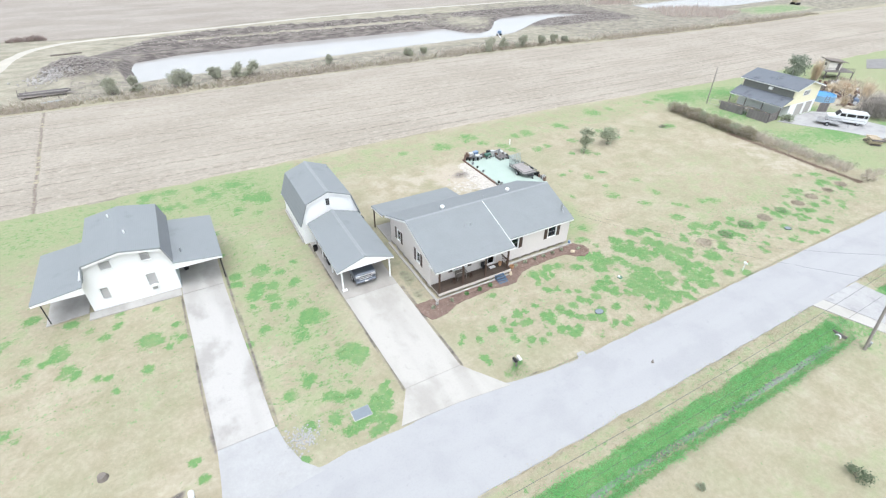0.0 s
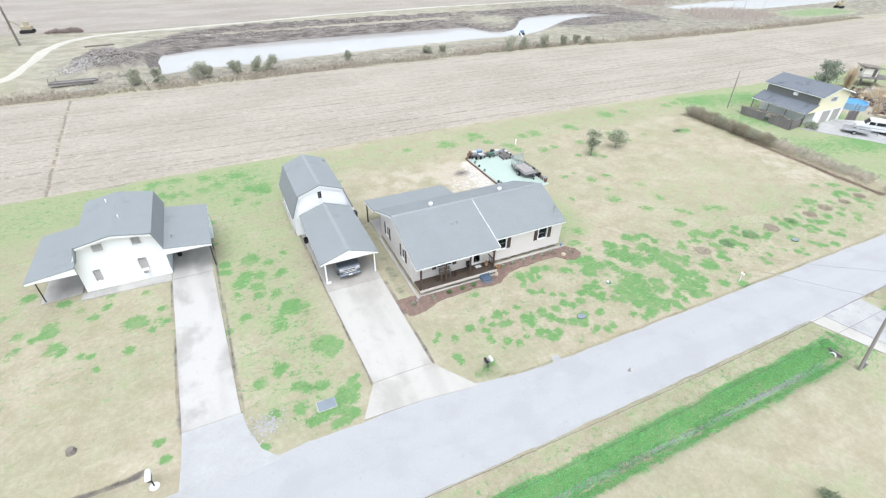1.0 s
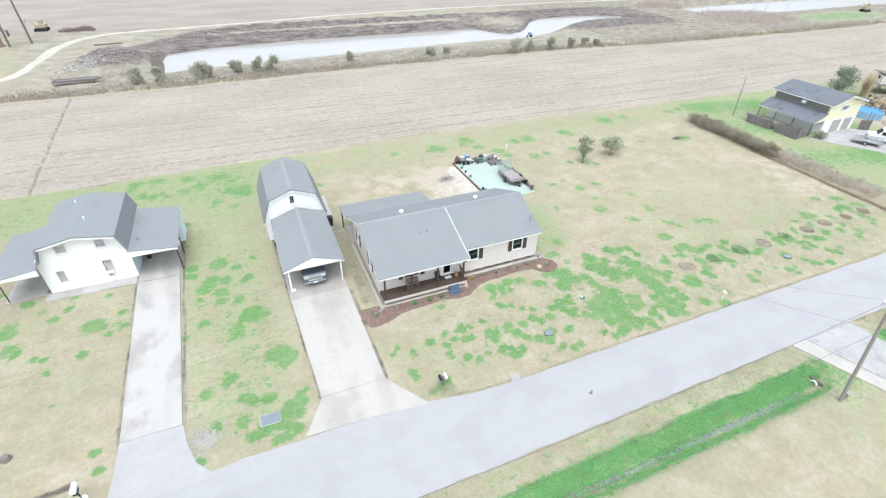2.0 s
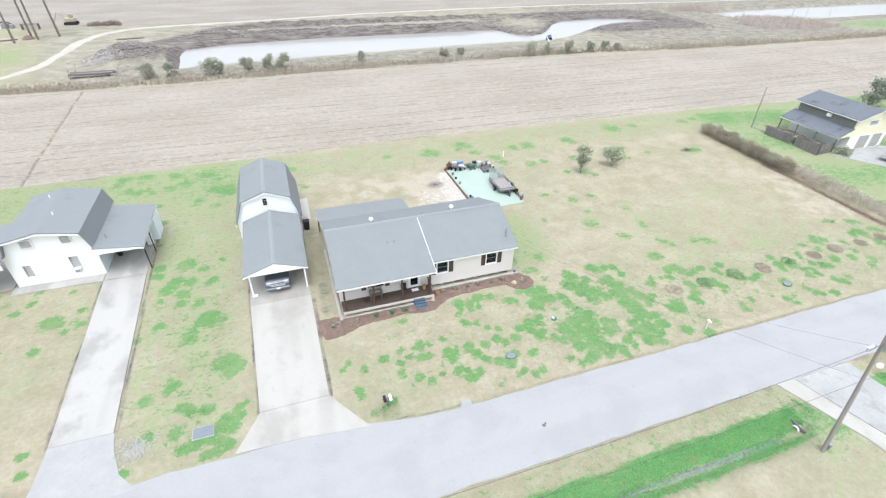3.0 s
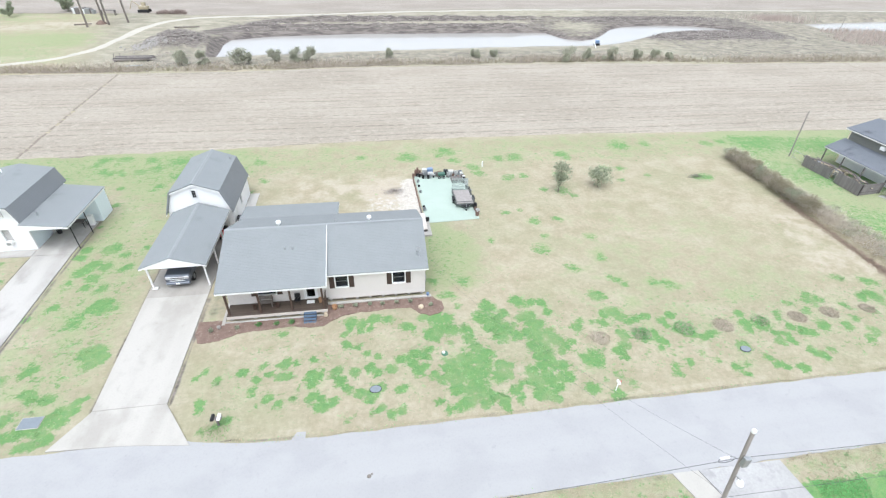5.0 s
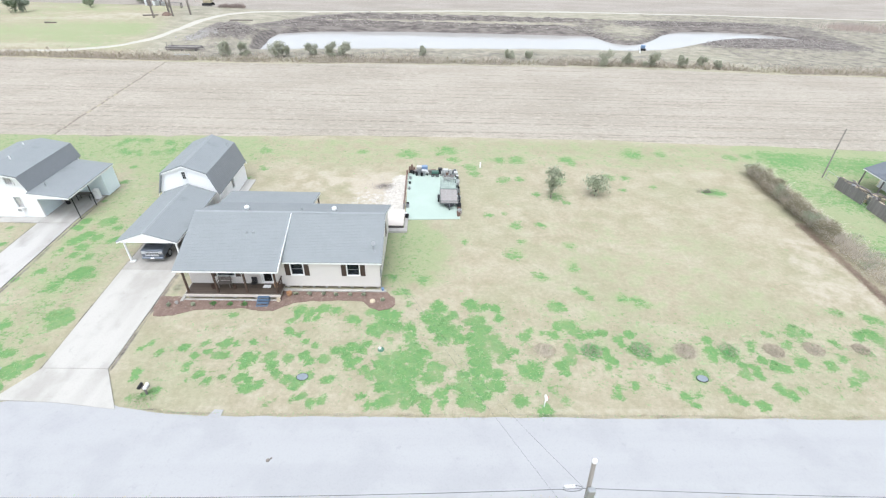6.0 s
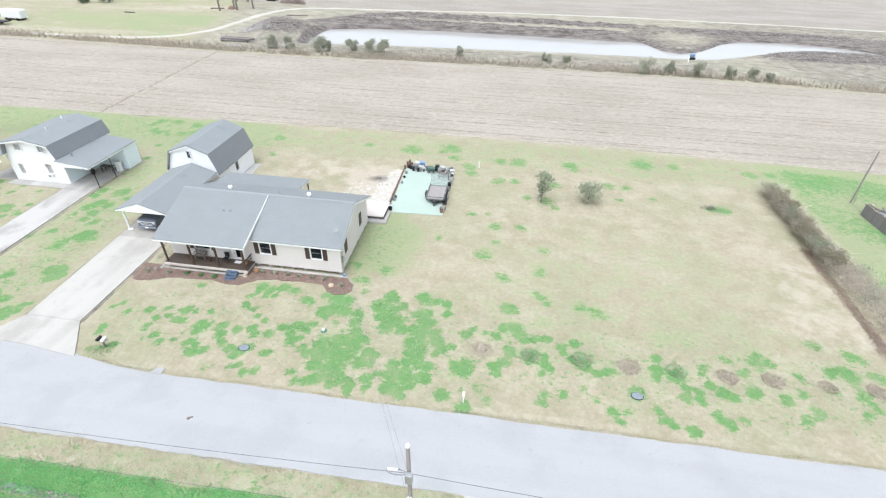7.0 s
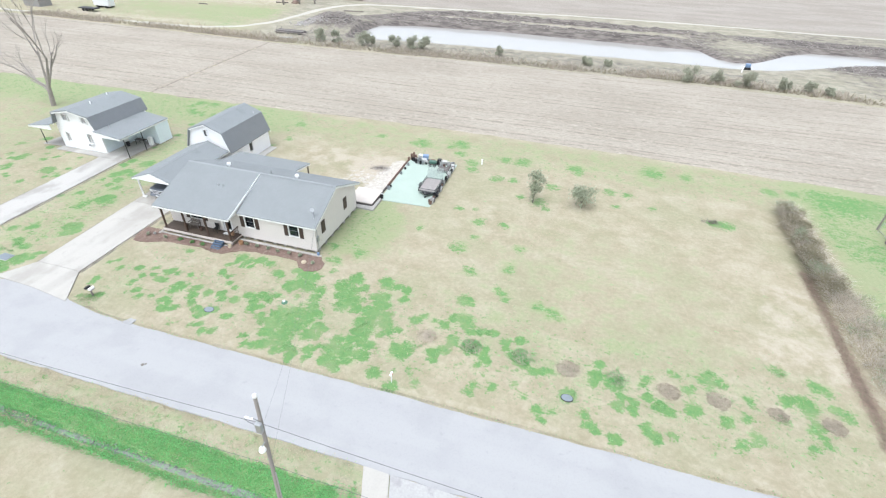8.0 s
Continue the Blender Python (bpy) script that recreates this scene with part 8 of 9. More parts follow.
def patio():
    """Mint painted slab with timber edging and the clutter that stands along it."""
    root = thing("patio", (9.8, 34, 0), "mint-green painted concrete patio slab behind the house", "patio", kind="structure")
    part("concrete_slab", prism(bmesh.new(), [(6.85, 27.95), (12.85, 28.25), (13.0, 40.0), (6.6, 39.6)], "z", -0.06, 0.07), MINT_CONCRETE, root)
    edge = thing("timber_edging", (6.6, 33, 0), "red-brown timber edging on a low wall", "edging")
    for i in range(4):
        y = 28.6 + i * 2.75
        part("timber", block(6.46 - i * 0.03, 6.60 - i * 0.03, y, y + 2.7, -0.05, 0.24, 0.02), RED_WOOD if i else GREY_WOOD, edge)
    r = random.Random(31)
    kinds = (("bucket", BLACK, "black nursery pot on the patio edge"), ("bucket", DULL_WHITE, "dull white plastic bucket on the patio edge"), ("crate", GREY_WOOD, "grey wooden box on the patio edge"),
             ("bucket", STEEL, "grey metal bucket on the patio edge"), ("bucket", BLACK, "black nursery pot on the patio edge"), ("crate", GREY_WOOD, "grey wooden box on the patio edge"), ("bucket", STEEL, "grey metal tub on the patio edge"), ("crate", BLACK, "black plastic tote on the patio edge"), ("bucket", RED_WOOD, "brown flower pot on the patio edge"),
             ("crate", DULL_WHITE, "dull white cooler box on the patio edge"), ("crate", RED_WOOD, "red-brown wooden planter on the patio edge"))
    x = 7.0
    while x < 12.6:
        k, m, text = r.choice(kinds)
        s = r.uniform(0.2, 0.4)
        y = 39.25 + r.uniform(-0.25, 0.2)
        if k == "bucket":
            bucket(x, y, 0.07, s * 0.75, s * r.uniform(1.4, 2.4), m, text, "pot", "tub")
        else:
            crate(x, y, 0.07, s * 1.5, s * 1.3, s * r.uniform(1.2, 2.2), m, text)
        x += s * 1.0
    y = 29.2
    while y < 39:
        k, m, text = r.choice(kinds)
        s = r.uniform(0.16, 0.32)
        x = 12.78 + r.uniform(-0.12, 0.12)
        if k == "bucket":
            bucket(x, y, 0.07, s * 0.75, s * r.uniform(1.3, 2.2), m, text, "pot", "tub")
        else:
            crate(x, y, 0.07, s * 1.3, s * 1.5, s * r.uniform(1.0, 1.9), m, text)
        y += s * r.uniform(1.3, 1.9)
    # a second, looser row of odds and ends
    x = 7.7
    while x < 12.4:
        k, m, text = r.choice(kinds)
        s = r.uniform(0.12, 0.26)
        y = 38.72 + r.uniform(-0.3, 0.12)
        if not 9.2 < x < 10.8:
            if k == "bucket":
                bucket(x, y, 0.07, s * 0.8, s * r.uniform(1.2, 2.0), m, text, "pot", "tub")
            else:
                crate(x, y, 0.07, s * 1.4, s * 1.2, s * r.uniform(0.8, 1.6), m, text, r.uniform(0, 60))
        x += s * r.uniform(1.3, 2.0)
    crate(8.7, 39.72, -0.02, 0.7, 0.5, 0.95, BLUE_PLASTIC, "blue plastic bin behind the patio clutter", 8, "bin", "bin")
    crate(8.0, 39.78, -0.02, 0.6, 0.5, 0.85, DULL_WHITE, "dull white plastic cooler behind the patio clutter", -6, "cooler", "cooler")
    for y, k in ((37.6, 0.2), (36.4, 0.15), (34.9, 0.18), (31.2, 0.16), (30.6, 0.22)):
        bucket(6.95, y, 0.07, k, k * 1.6, STEEL if k > 0.17 else BLACK, "grey pot inside the timber edging", "pot", "tub")
    # posts, trellis and low stuff
    for x, y, h in ((6.80, 39.40, 0.95), (7.08, 39.55, 1.15), (7.36, 39.5, 0.85), (6.5, 39.1, 0.55)):
        root = thing("timber_post", (x, y, 0.0), "dark upright timber post at the patio corner", "post", "patio posts")
        part("post", block(x - 0.125, x + 0.125, y - 0.125, y + 0.125, -0.03, h, 0.03), RED_WOOD, root)
    root = thing("pallet", (11.9, 37.6, 0.07), "weathered wooden pallet leaning on the clutter", "pallet")
    for i in range(6):
        part("slat", block(11.1, 12.5, 36.9 + i * 0.22, 37.05 + i * 0.22, 0.40, 0.43), GREY_WOOD, root)
    for x in (11.2, 11.8, 12.4):
        part("runner", block(x - 0.04, x + 0.04, 36.9, 38.2, 0.07, 0.40), GREY_WOOD, root)
    root = thing("garden_cart", (10.0, 38.6, 0.07), "green metal garden cart at the back of the patio", "cart")
    part("tray", block(9.6, 10.5, 38.3, 38.9, 0.45, 0.75, 0.03), surface("dark_green_paint", (0.06, 0.13, 0.10), 0.5, spread=0.2, scale=3, fine=12, depth=0.0), root)
    for s in (-1, 1):
        for x in (9.75, 10.35):
            wheel(root, x, 38.6 + s * 0.33, 0.24, 0.17, 0.09, "y")
    bucket(7.0, 28.3, 0.07, 0.22, 0.42, BLACK, "black pot at the patio corner", "pot", "tub")
    bucket(6.85, 28.75, 0.07, 0.17, 0.35, WHITE_PLASTIC, "white pot at the patio corner", "pot", "tub")
    bucket(12.7, 28.9, 0.07, 0.23, 0.55, RED_WOOD, "dark barrel planter at the patio corner", "planter", "planter")
    root = thing("pvc_pipe", (16.05, 41.4, 0), "white plastic standpipe in the lawn", "pipe")
    part("pipe", rod(bmesh.new(), (16.05, 41.4, -0.1), (16.05, 41.4, 0.75), 0.09, sides=8), WHITE_PLASTIC, root)


def lawn_things():
    # pruned-out rings along the front
    for i, (x, y, s) in enumerate(RINGS):
        root = thing("shrub_stump", (x, y, 0), "low brown cut-back shrub in a bare ring" if i not in (1, 4) else "low green cut-back shrub in a bare ring", "shrub", "cut-back shrubs along the road")
        q = np.random.RandomState(200 + i)
        n = 420
        a, rr = q.uniform(0, 6.28, n), s * 1.0 * np.sqrt(q.rand(n))
        roots = np.stack([x + rr * np.cos(a) * 1.15, y + rr * np.sin(a), np.full(n, 0.0)], 1)
        blades("regrowth", roots, 0.16, 0.016, 0.2, CLOVER if i in (1, 2, 4) else RING_TWIG, 210 + i, root)
        roots = np.stack([x + rr * np.cos(a + 1), y + rr * np.sin(a + 1), np.full(n, 0.0)], 1)
        blades("undergrowth", roots, 0.08, 0.03, 0.12, RING_TWIG, 230 + i, root)
    # covers in the lawn
    for x, y, w, d, m, text in ((-21.7, 6.6, 1.25, 0.85, STEEL, "grey metal drain cover in the verge"), (0.6, 6.4, 0.8, 0.6, BLUE_PLASTIC, "blue-grey meter box lid in the lawn"), (29.8, 6.5, 0.8, 0.6, BLUE_PLASTIC, "blue-grey meter box lid in the lawn")):
        root = thing("drain_cover" if w > 1 else "meter_lid", (x, y, 0), text, "cover")
        slate = bpy.data.materials["slate_lid"] if "slate_lid" in bpy.data.materials else surface("slate_lid", (0.205, 0.232, 0.262), 0.6, spread=0.15, scale=4, fine=14, depth=0.004)
        if w > 1:
            part("rim", block(x - w / 2 - 0.04, x + w / 2 + 0.04, y - d / 2 - 0.04, y + d / 2 + 0.04, -0.06, 0.022, 0.01), OLD_CONCRETE, root)
            part("lid", block(x - w / 2, x + w / 2, y - d / 2, y + d / 2, 0.025, 0.04, 0.006), slate, root)
        else:
            for text2, r0, z, m2 in (("rim", 0.44, 0.03, BLACK), ("lid", 0.40, 0.045, slate)):
                bm = lathe(bmesh.new(), [(r0, -0.05), (r0, z - 0.01), (r0 - 0.03, z)], (0, 0, 0), 18)
                bmesh.ops.transform(bm, matrix=Matrix.Translation((x, y, 0)) @ Matrix.Diagonal((1, d / w, 1, 1)), verts=bm.verts[:])
                part(text2, bm, m2, root)
        if w > 1:
            for i in range(6):
                part("grate_bar", block(x - w / 2 + 0.08 + i * 0.2, x - w / 2 + 0.14 + i * 0.2, y - d / 2 + 0.05, y + d / 2 - 0.05, 0.041, 0.047), bpy.data.materials["slate_lid"], root)
    root = thing("cleanout_cap", (5.98, 9.1, 0), "white round cleanout cap in a ring of grass", "cap")
    part("rim", lathe(bmesh.new(), [(0.26, -0.05), (0.26, 0.02), (0.20, 0.04)], (5.98, 9.1, 0), 16), surface("dark_green_lid", (0.08, 0.17, 0.11), 0.7, spread=0.2, scale=4, fine=12, depth=0.0), root)
    part("cap", lathe(bmesh.new(), [(0.11, 0.0), (0.11, 0.10), (0.08, 0.13)], (5.9, 9.15, 0.03), 12), WHITE_PLASTIC, root)
    # spot of tar on the road
    root = thing("tar_patch", (0, 0, 0.08), "small dark object lying on the road", "debris")
    part("lump", lathe(bmesh.new(), [(0.14, 0), (0.10, 0.05), (0.04, 0.07)], (0, 0, 0.075), 7), BARK, root)
    part("lump", lathe(bmesh.new(), [(0.08, 0), (0.05, 0.05), (0.02, 0.06)], (0.17, 0.12, 0.075), 6), BARK, root)
    # stump on the neighbour's lawn
    root = thing("tree_stump", (-37.3, 9.8, 0), "grey cut tree stump in the lawn", "stump")
    part("stump", lathe(bmesh.new(), [(0.34, -0.05), (0.27, 0.12), (0.24, 0.28), (0.20, 0.30)], (-37.3, 9.8, 0), 10), BARK, root)
    root = thing("brush_pile", (44.6, 35.4, 0), "small heap of cut branches on a green patch", "brush pile")
    q = np.random.RandomState(44)
    blades("branches", np.stack([43.7 + 0.45 * q.randn(110), 35.6 + 0.25 * q.randn(110), np.full(110, 0.0)], 1), 0.25, 0.03, 0.3, BARK, 45, root)
    # brush and roots on the dug-over soil behind the house
    root = thing("brush_heap", (4.2, 35.0, 0), "low heap of dead twigs and clods on bare soil", "brush pile", kind="stuff")
    q = np.random.RandomState(46)
    n = 420
    x, y = 3.6 + 1.3 * q.randn(n), 34.9 + 1.3 * q.randn(n)
    keep = (wave(x, y, 1.6, 47) > 0.0) & (x < 6.0)
    blades("twigs", np.stack([x, y, 0.02 + 0 * x], 1)[keep], 0.09, 0.05, 0.14, PALE_BARK, 48, root)
    # rubble where the neighbour's drive meets the road
    root = thing("rubble", (-25.9, 6.8, 0), "scattered broken concrete lumps beside the driveway", "rubble", kind="stuff")
    r = random.Random(8)
    bm = bmesh.new()
    for i in range(190):
        x, y, s = -25.8 + r.gauss(0, 0.55), 6.7 + r.gauss(0, 0.5), r.uniform(0.025, 0.085)
        box(bm, x - s, x + s, y - s * r.uniform(0.5, 1.1), y + s * 0.7, 0.0, 0.02 + s * 0.7, s * 0.35, r.uniform(0, 90))
    part("lumps", bm, GRAVEL, root)


def mailboxes():
    x, y = -9.65, 4.85
    root = thing("mailbox", (x, y, 0), "white and dark mailboxes on a low wooden post", "mailbox")
    part("post", block(x - 0.05, x + 0.05, y - 0.05, y + 0.05, -0.1, 0.72), GREY_WOOD, root)
    part("shelf", block(x - 0.36, x + 0.36, y - 0.14, y + 0.14, 0.72, 0.77), GREY_WOOD, root)
    for dx, m in ((-0.2, BLACK), (0.2, WHITE_PLASTIC)):
        bm = prism(bmesh.new(), [(x + dx - 0.10, 0.773), (x + dx + 0.10, 0.773), (x + dx + 0.10, 0.89), (x + dx + 0.055, 0.96), (x + dx - 0.055, 0.96), (x + dx - 0.10, 0.89)], "y", y - 0.24, y + 0.22)
        part("box", bm, m, root)
    root = thing("verge_tuft", (-9.9, 4.5, 0), "rough tuft of grass round the mailbox post", "grass", kind="stuff")
    q = np.random.RandomState(15)
    blades("blades", np.stack([-9.9 + 0.6 * q.randn(260), 4.5 + 0.3 * q.randn(260), np.full(260, 0.0)], 1), 0.07, 0.02, 0.08, BRIGHT_GRASS, 16, root)
    x, y = 17.65, 4.05
    root = thing("mailbox", (x, y, 0), "white mailbox on a thin yellowish post at the verge", "mailbox")
    part("post", rod(bmesh.new(), (x, y, -0.1), (x, y, 0.85), 0.035, sides=8), TRIM, root)
    part("box", prism(bmesh.new(), [(x - 0.08, 0.85), (x + 0.08, 0.85), (x + 0.08, 0.96), (x + 0.045, 1.02), (x - 0.045, 1.02), (x - 0.08, 0.96)], "y", y - 0.19, y + 0.16), WHITE_PLASTIC, root)
    part("flag", block(x + 0.092, x + 0.11, y - 0.1, y - 0.04, 0.93, 1.15), RED_PAINT, root)
    x, y = -32.45, 5.1
    root = thing("mailbox", (x, y, 0), "white mailbox over a dark one on a black post", "mailbox")
    part("foot", lathe(bmesh.new(), [(0.28, -0.05), (0.28, 0.06), (0.15, 0.10)], (x, y, 0), 12), TRIM, root)
    part("post", rod(bmesh.new(), (x, y, 0.05), (x, y, 1.15), 0.045, sides=8), BLACK, root)
    part("paper_box", block(x - 0.12, x + 0.12, y - 0.26, y + 0.22, 0.85, 1.10, 0.03), BLACK, root)
    part("box", prism(bmesh.new(), [(x - 0.15, 1.15), (x + 0.15, 1.15), (x + 0.15, 1.32), (x + 0.08, 1.43), (x - 0.08, 1.43), (x - 0.15, 1.32)], "y", y - 0.36, y + 0.30), WHITE_PLASTIC, root)


CABLE = surface("weathered_cable", (0.10, 0.10, 0.105), 0.7, spread=0.15, scale=2, fine=8, depth=0.0)


def tube(bm, pts, r, sides=5):
    """One bent round bar along a line of spots."""
    pts = [Vector(p) for p in pts]
    rings = []
    for i, p in enumerate(pts):
        d = (pts[min(i + 1, len(pts) - 1)] - pts[max(i - 1, 0)]).normalized()
        m = d.to_track_quat("Z", "Y").to_matrix()
        rings.append([bm.verts.new(p + m @ Vector((r * math.cos(6.2832 * k / sides), r * math.sin(6.2832 * k / sides), 0))) for k in range(sides)])
    for a, b in zip(rings, rings[1:]):
        for k in range(sides):
            bm.faces.new((a[k], a[(k + 1) % sides], b[(k + 1) % sides], b[k]))
    bm.faces.new(rings[0][::-1])
    bm.faces.new(rings[-1])
    return bm


def utility_pole():
    x, y = 16.42, -7.35
    root = thing("utility_pole", (x, y, 0), "tall leaning grey wooden utility pole with lamp and cables", "utility pole")

    def up(z):
        return (x - 0.040 * z, y + 0.092 * z, z)
    part("pole", rod(bmesh.new(), up(-0.3), up(10.8), 0.118, 0.082, 12), POLE_WOOD, root)
    part("pole_cap", lathe(bmesh.new(), [(0.08, 0), (0.095, 0.05), (0.095, 0.15), (0.04, 0.22)], up(10.78), 10), WHITE_PLASTIC, root, "white insulator cap")
    q = up(9.2)
    part("cable_bracket", block(q[0] - 0.12, q[0] + 0.18, q[1] - 0.3, q[1] - 0.1, 8.9, 9.5, 0.03), STEEL, root, "grey steel cable bracket")
    part("insulator", rod(bmesh.new(), (q[0] - 0.9, q[1] + 0.1, 9.15), (q[0] - 0.5, q[1] + 0.1, 9.18), 0.05, sides=6), WHITE_PLASTIC, root)
    q = up(8.1)
    lamp = part("lamp_arm", rod(bmesh.new(), q, (q[0] + 0.05, q[1] - 0.34, 8.15), 0.03, sides=6), STEEL, root)
    part("lamp_head", lathe(bmesh.new(), [(0.13, -0.08), (0.17, 0.0), (0.12, 0.16), (0.07, 0.2)], (q[0] + 0.05, q[1] - 0.36, 7.95), 12), WHITE_PLASTIC, lamp, "white round yard lamp")
    part("conduit", rod(bmesh.new(), (x + 0.18, y - 0.05, 0.0), (up(6)[0] + 0.16, up(6)[1] - 0.05, 6.0), 0.035, sides=6), STEEL, root)
    part("meter_box", block(x + 0.15, x + 0.40, y - 0.15, y + 0.12, 0.25, 0.75, 0.02), STEEL, root)

    def cable(a, b, sag, r=0.018, n=14):
        a, b = Vector(a), Vector(b)
        pts = [a.lerp(b, k / n) - Vector((0, 0, sag * 4 * (k / n) * (1 - k / n))) for k in range(n + 1)]
        part("cable", tube(bmesh.new(), pts, r), CABLE, root, "thin grey overhead cable")
    for s in (-45, 45):
        cable(up(9.2), (x + s, up(9.2)[1], 9.4), 0.9, 0.011)
        cable(up(6.4), (x + s, up(6.4)[1], 6.8), 0.6, 0.009)
    cable(up(6.6), (5.35, 16.45, 3.6), 0.5, 0.005)
    cable(up(9.0), (5.45, 16.6, 4.0), 1.2, 0.0045)
    part("cable_coil", tube(bmesh.new(), [(15.5 + 0.4 * math.cos(k * 0.6), up(9.2)[1] + 0.1, 9.0 + 0.22 * math.sin(k * 0.6)) for k in range(11)], 0.013), CABLE, root)
    # thin pole at the back by the fence
    root = thing("utility_pole", (61.7, 40.3, 0), "thin leaning grey pole beside the fence", "utility pole")
    part("pole", rod(bmesh.new(), (61.7, 40.3, -0.2), (61.5, 40.3, 6.7), 0.10, 0.07, 8), POLE_WOOD, root)
    # culvert
    root = thing("culvert_pipe", (16.6, -5.35, -0.6), "corrugated white-rimmed culvert pipe under the side road", "culvert")
    bm = bmesh.new()
    for i in range(20):
        a0, a1 = 2 * math.pi * i / 20, 2 * math.pi * (i + 1) / 20
        v = [bm.verts.new((xx, -5.4 + rr * math.cos(a), -0.40 + rr * math.sin(a))) for xx, rr, a in ((16.62, 0.25, a0), (16.62, 0.25, a1), (17.6, 0.25, a1), (17.6, 0.25, a0), (16.62, 0.19, a0), (16.62, 0.19, a1), (17.6, 0.19, a1), (17.6, 0.19, a0))]
        for f in ((0, 1, 2, 3), (7, 6, 5, 4), (0, 4, 5, 1)):
            bm.faces.new([v[j] for j in f])
    part("pipe", bm, TRIM, root)
    part("headwall", block(16.75, 16.88, -5.95, -4.85, -0.9, -0.06, 0.02), GREY_WOOD, root)


# ---------------------------------------------------------------- the yard beyond the hedge
def fence_run(points, h, label):
    root = thing("fence", (*points[0], 0), label, "fence")
    r = random.Random(12)
    for p, q in zip(points, points[1:]):
        d = math.dist(p, q)
        n = int(d / 0.16)
        ang = math.degrees(math.atan2(q[1] - p[1], q[0] - p[0]))
        for i in range(n):
            k = (i + 0.5) / n
            x, y = p[0] + (q[0] - p[0]) * k, p[1] + (q[1] - p[1]) * k
            part("board", block(x - 0.072, x + 0.072, y - 0.011, y + 0.011, 0.02, h + r.uniform(-0.06, 0.06), 0, ang + r.uniform(-2, 2)), FENCE_WOOD, root)
        for z in (0.4, h - 0.35):
            bm = plank(bmesh.new(), (p[0] + 0.05, p[1], z + 0.09), (q[0] + 0.05, q[1], z + 0.09), 0.09, 0.04)
            part("rail", bm, GREY_WOOD, root)
        for k in np.linspace(0, 1, max(2, int(d / 2.4) + 1)):
            x, y = p[0] + (q[0] - p[0]) * k + 0.12, p[1] + (q[1] - p[1]) * k
            part("post", block(x - 0.05, x + 0.05, y - 0.05, y + 0.05, -0.1, h), GREY_WOOD, root)


def dry_clump(x, y, h, w, seed, label, n=700):
    root = thing("dry_plant", (x, y, 0), label, "plant", "dry garden plants")
    q = np.random.RandomState(seed)
    a = q.uniform(0, 6.28, n)
    rr = w * 0.3 * np.sqrt(q.rand(n))
    roots = np.stack([x + rr * np.cos(a), y + rr * np.sin(a), h * 0.5 * q.rand(n)], 1)
    blades("growth", roots, h * 0.55, 0.034, w * 0.32, DRY_STEM, seed, root)


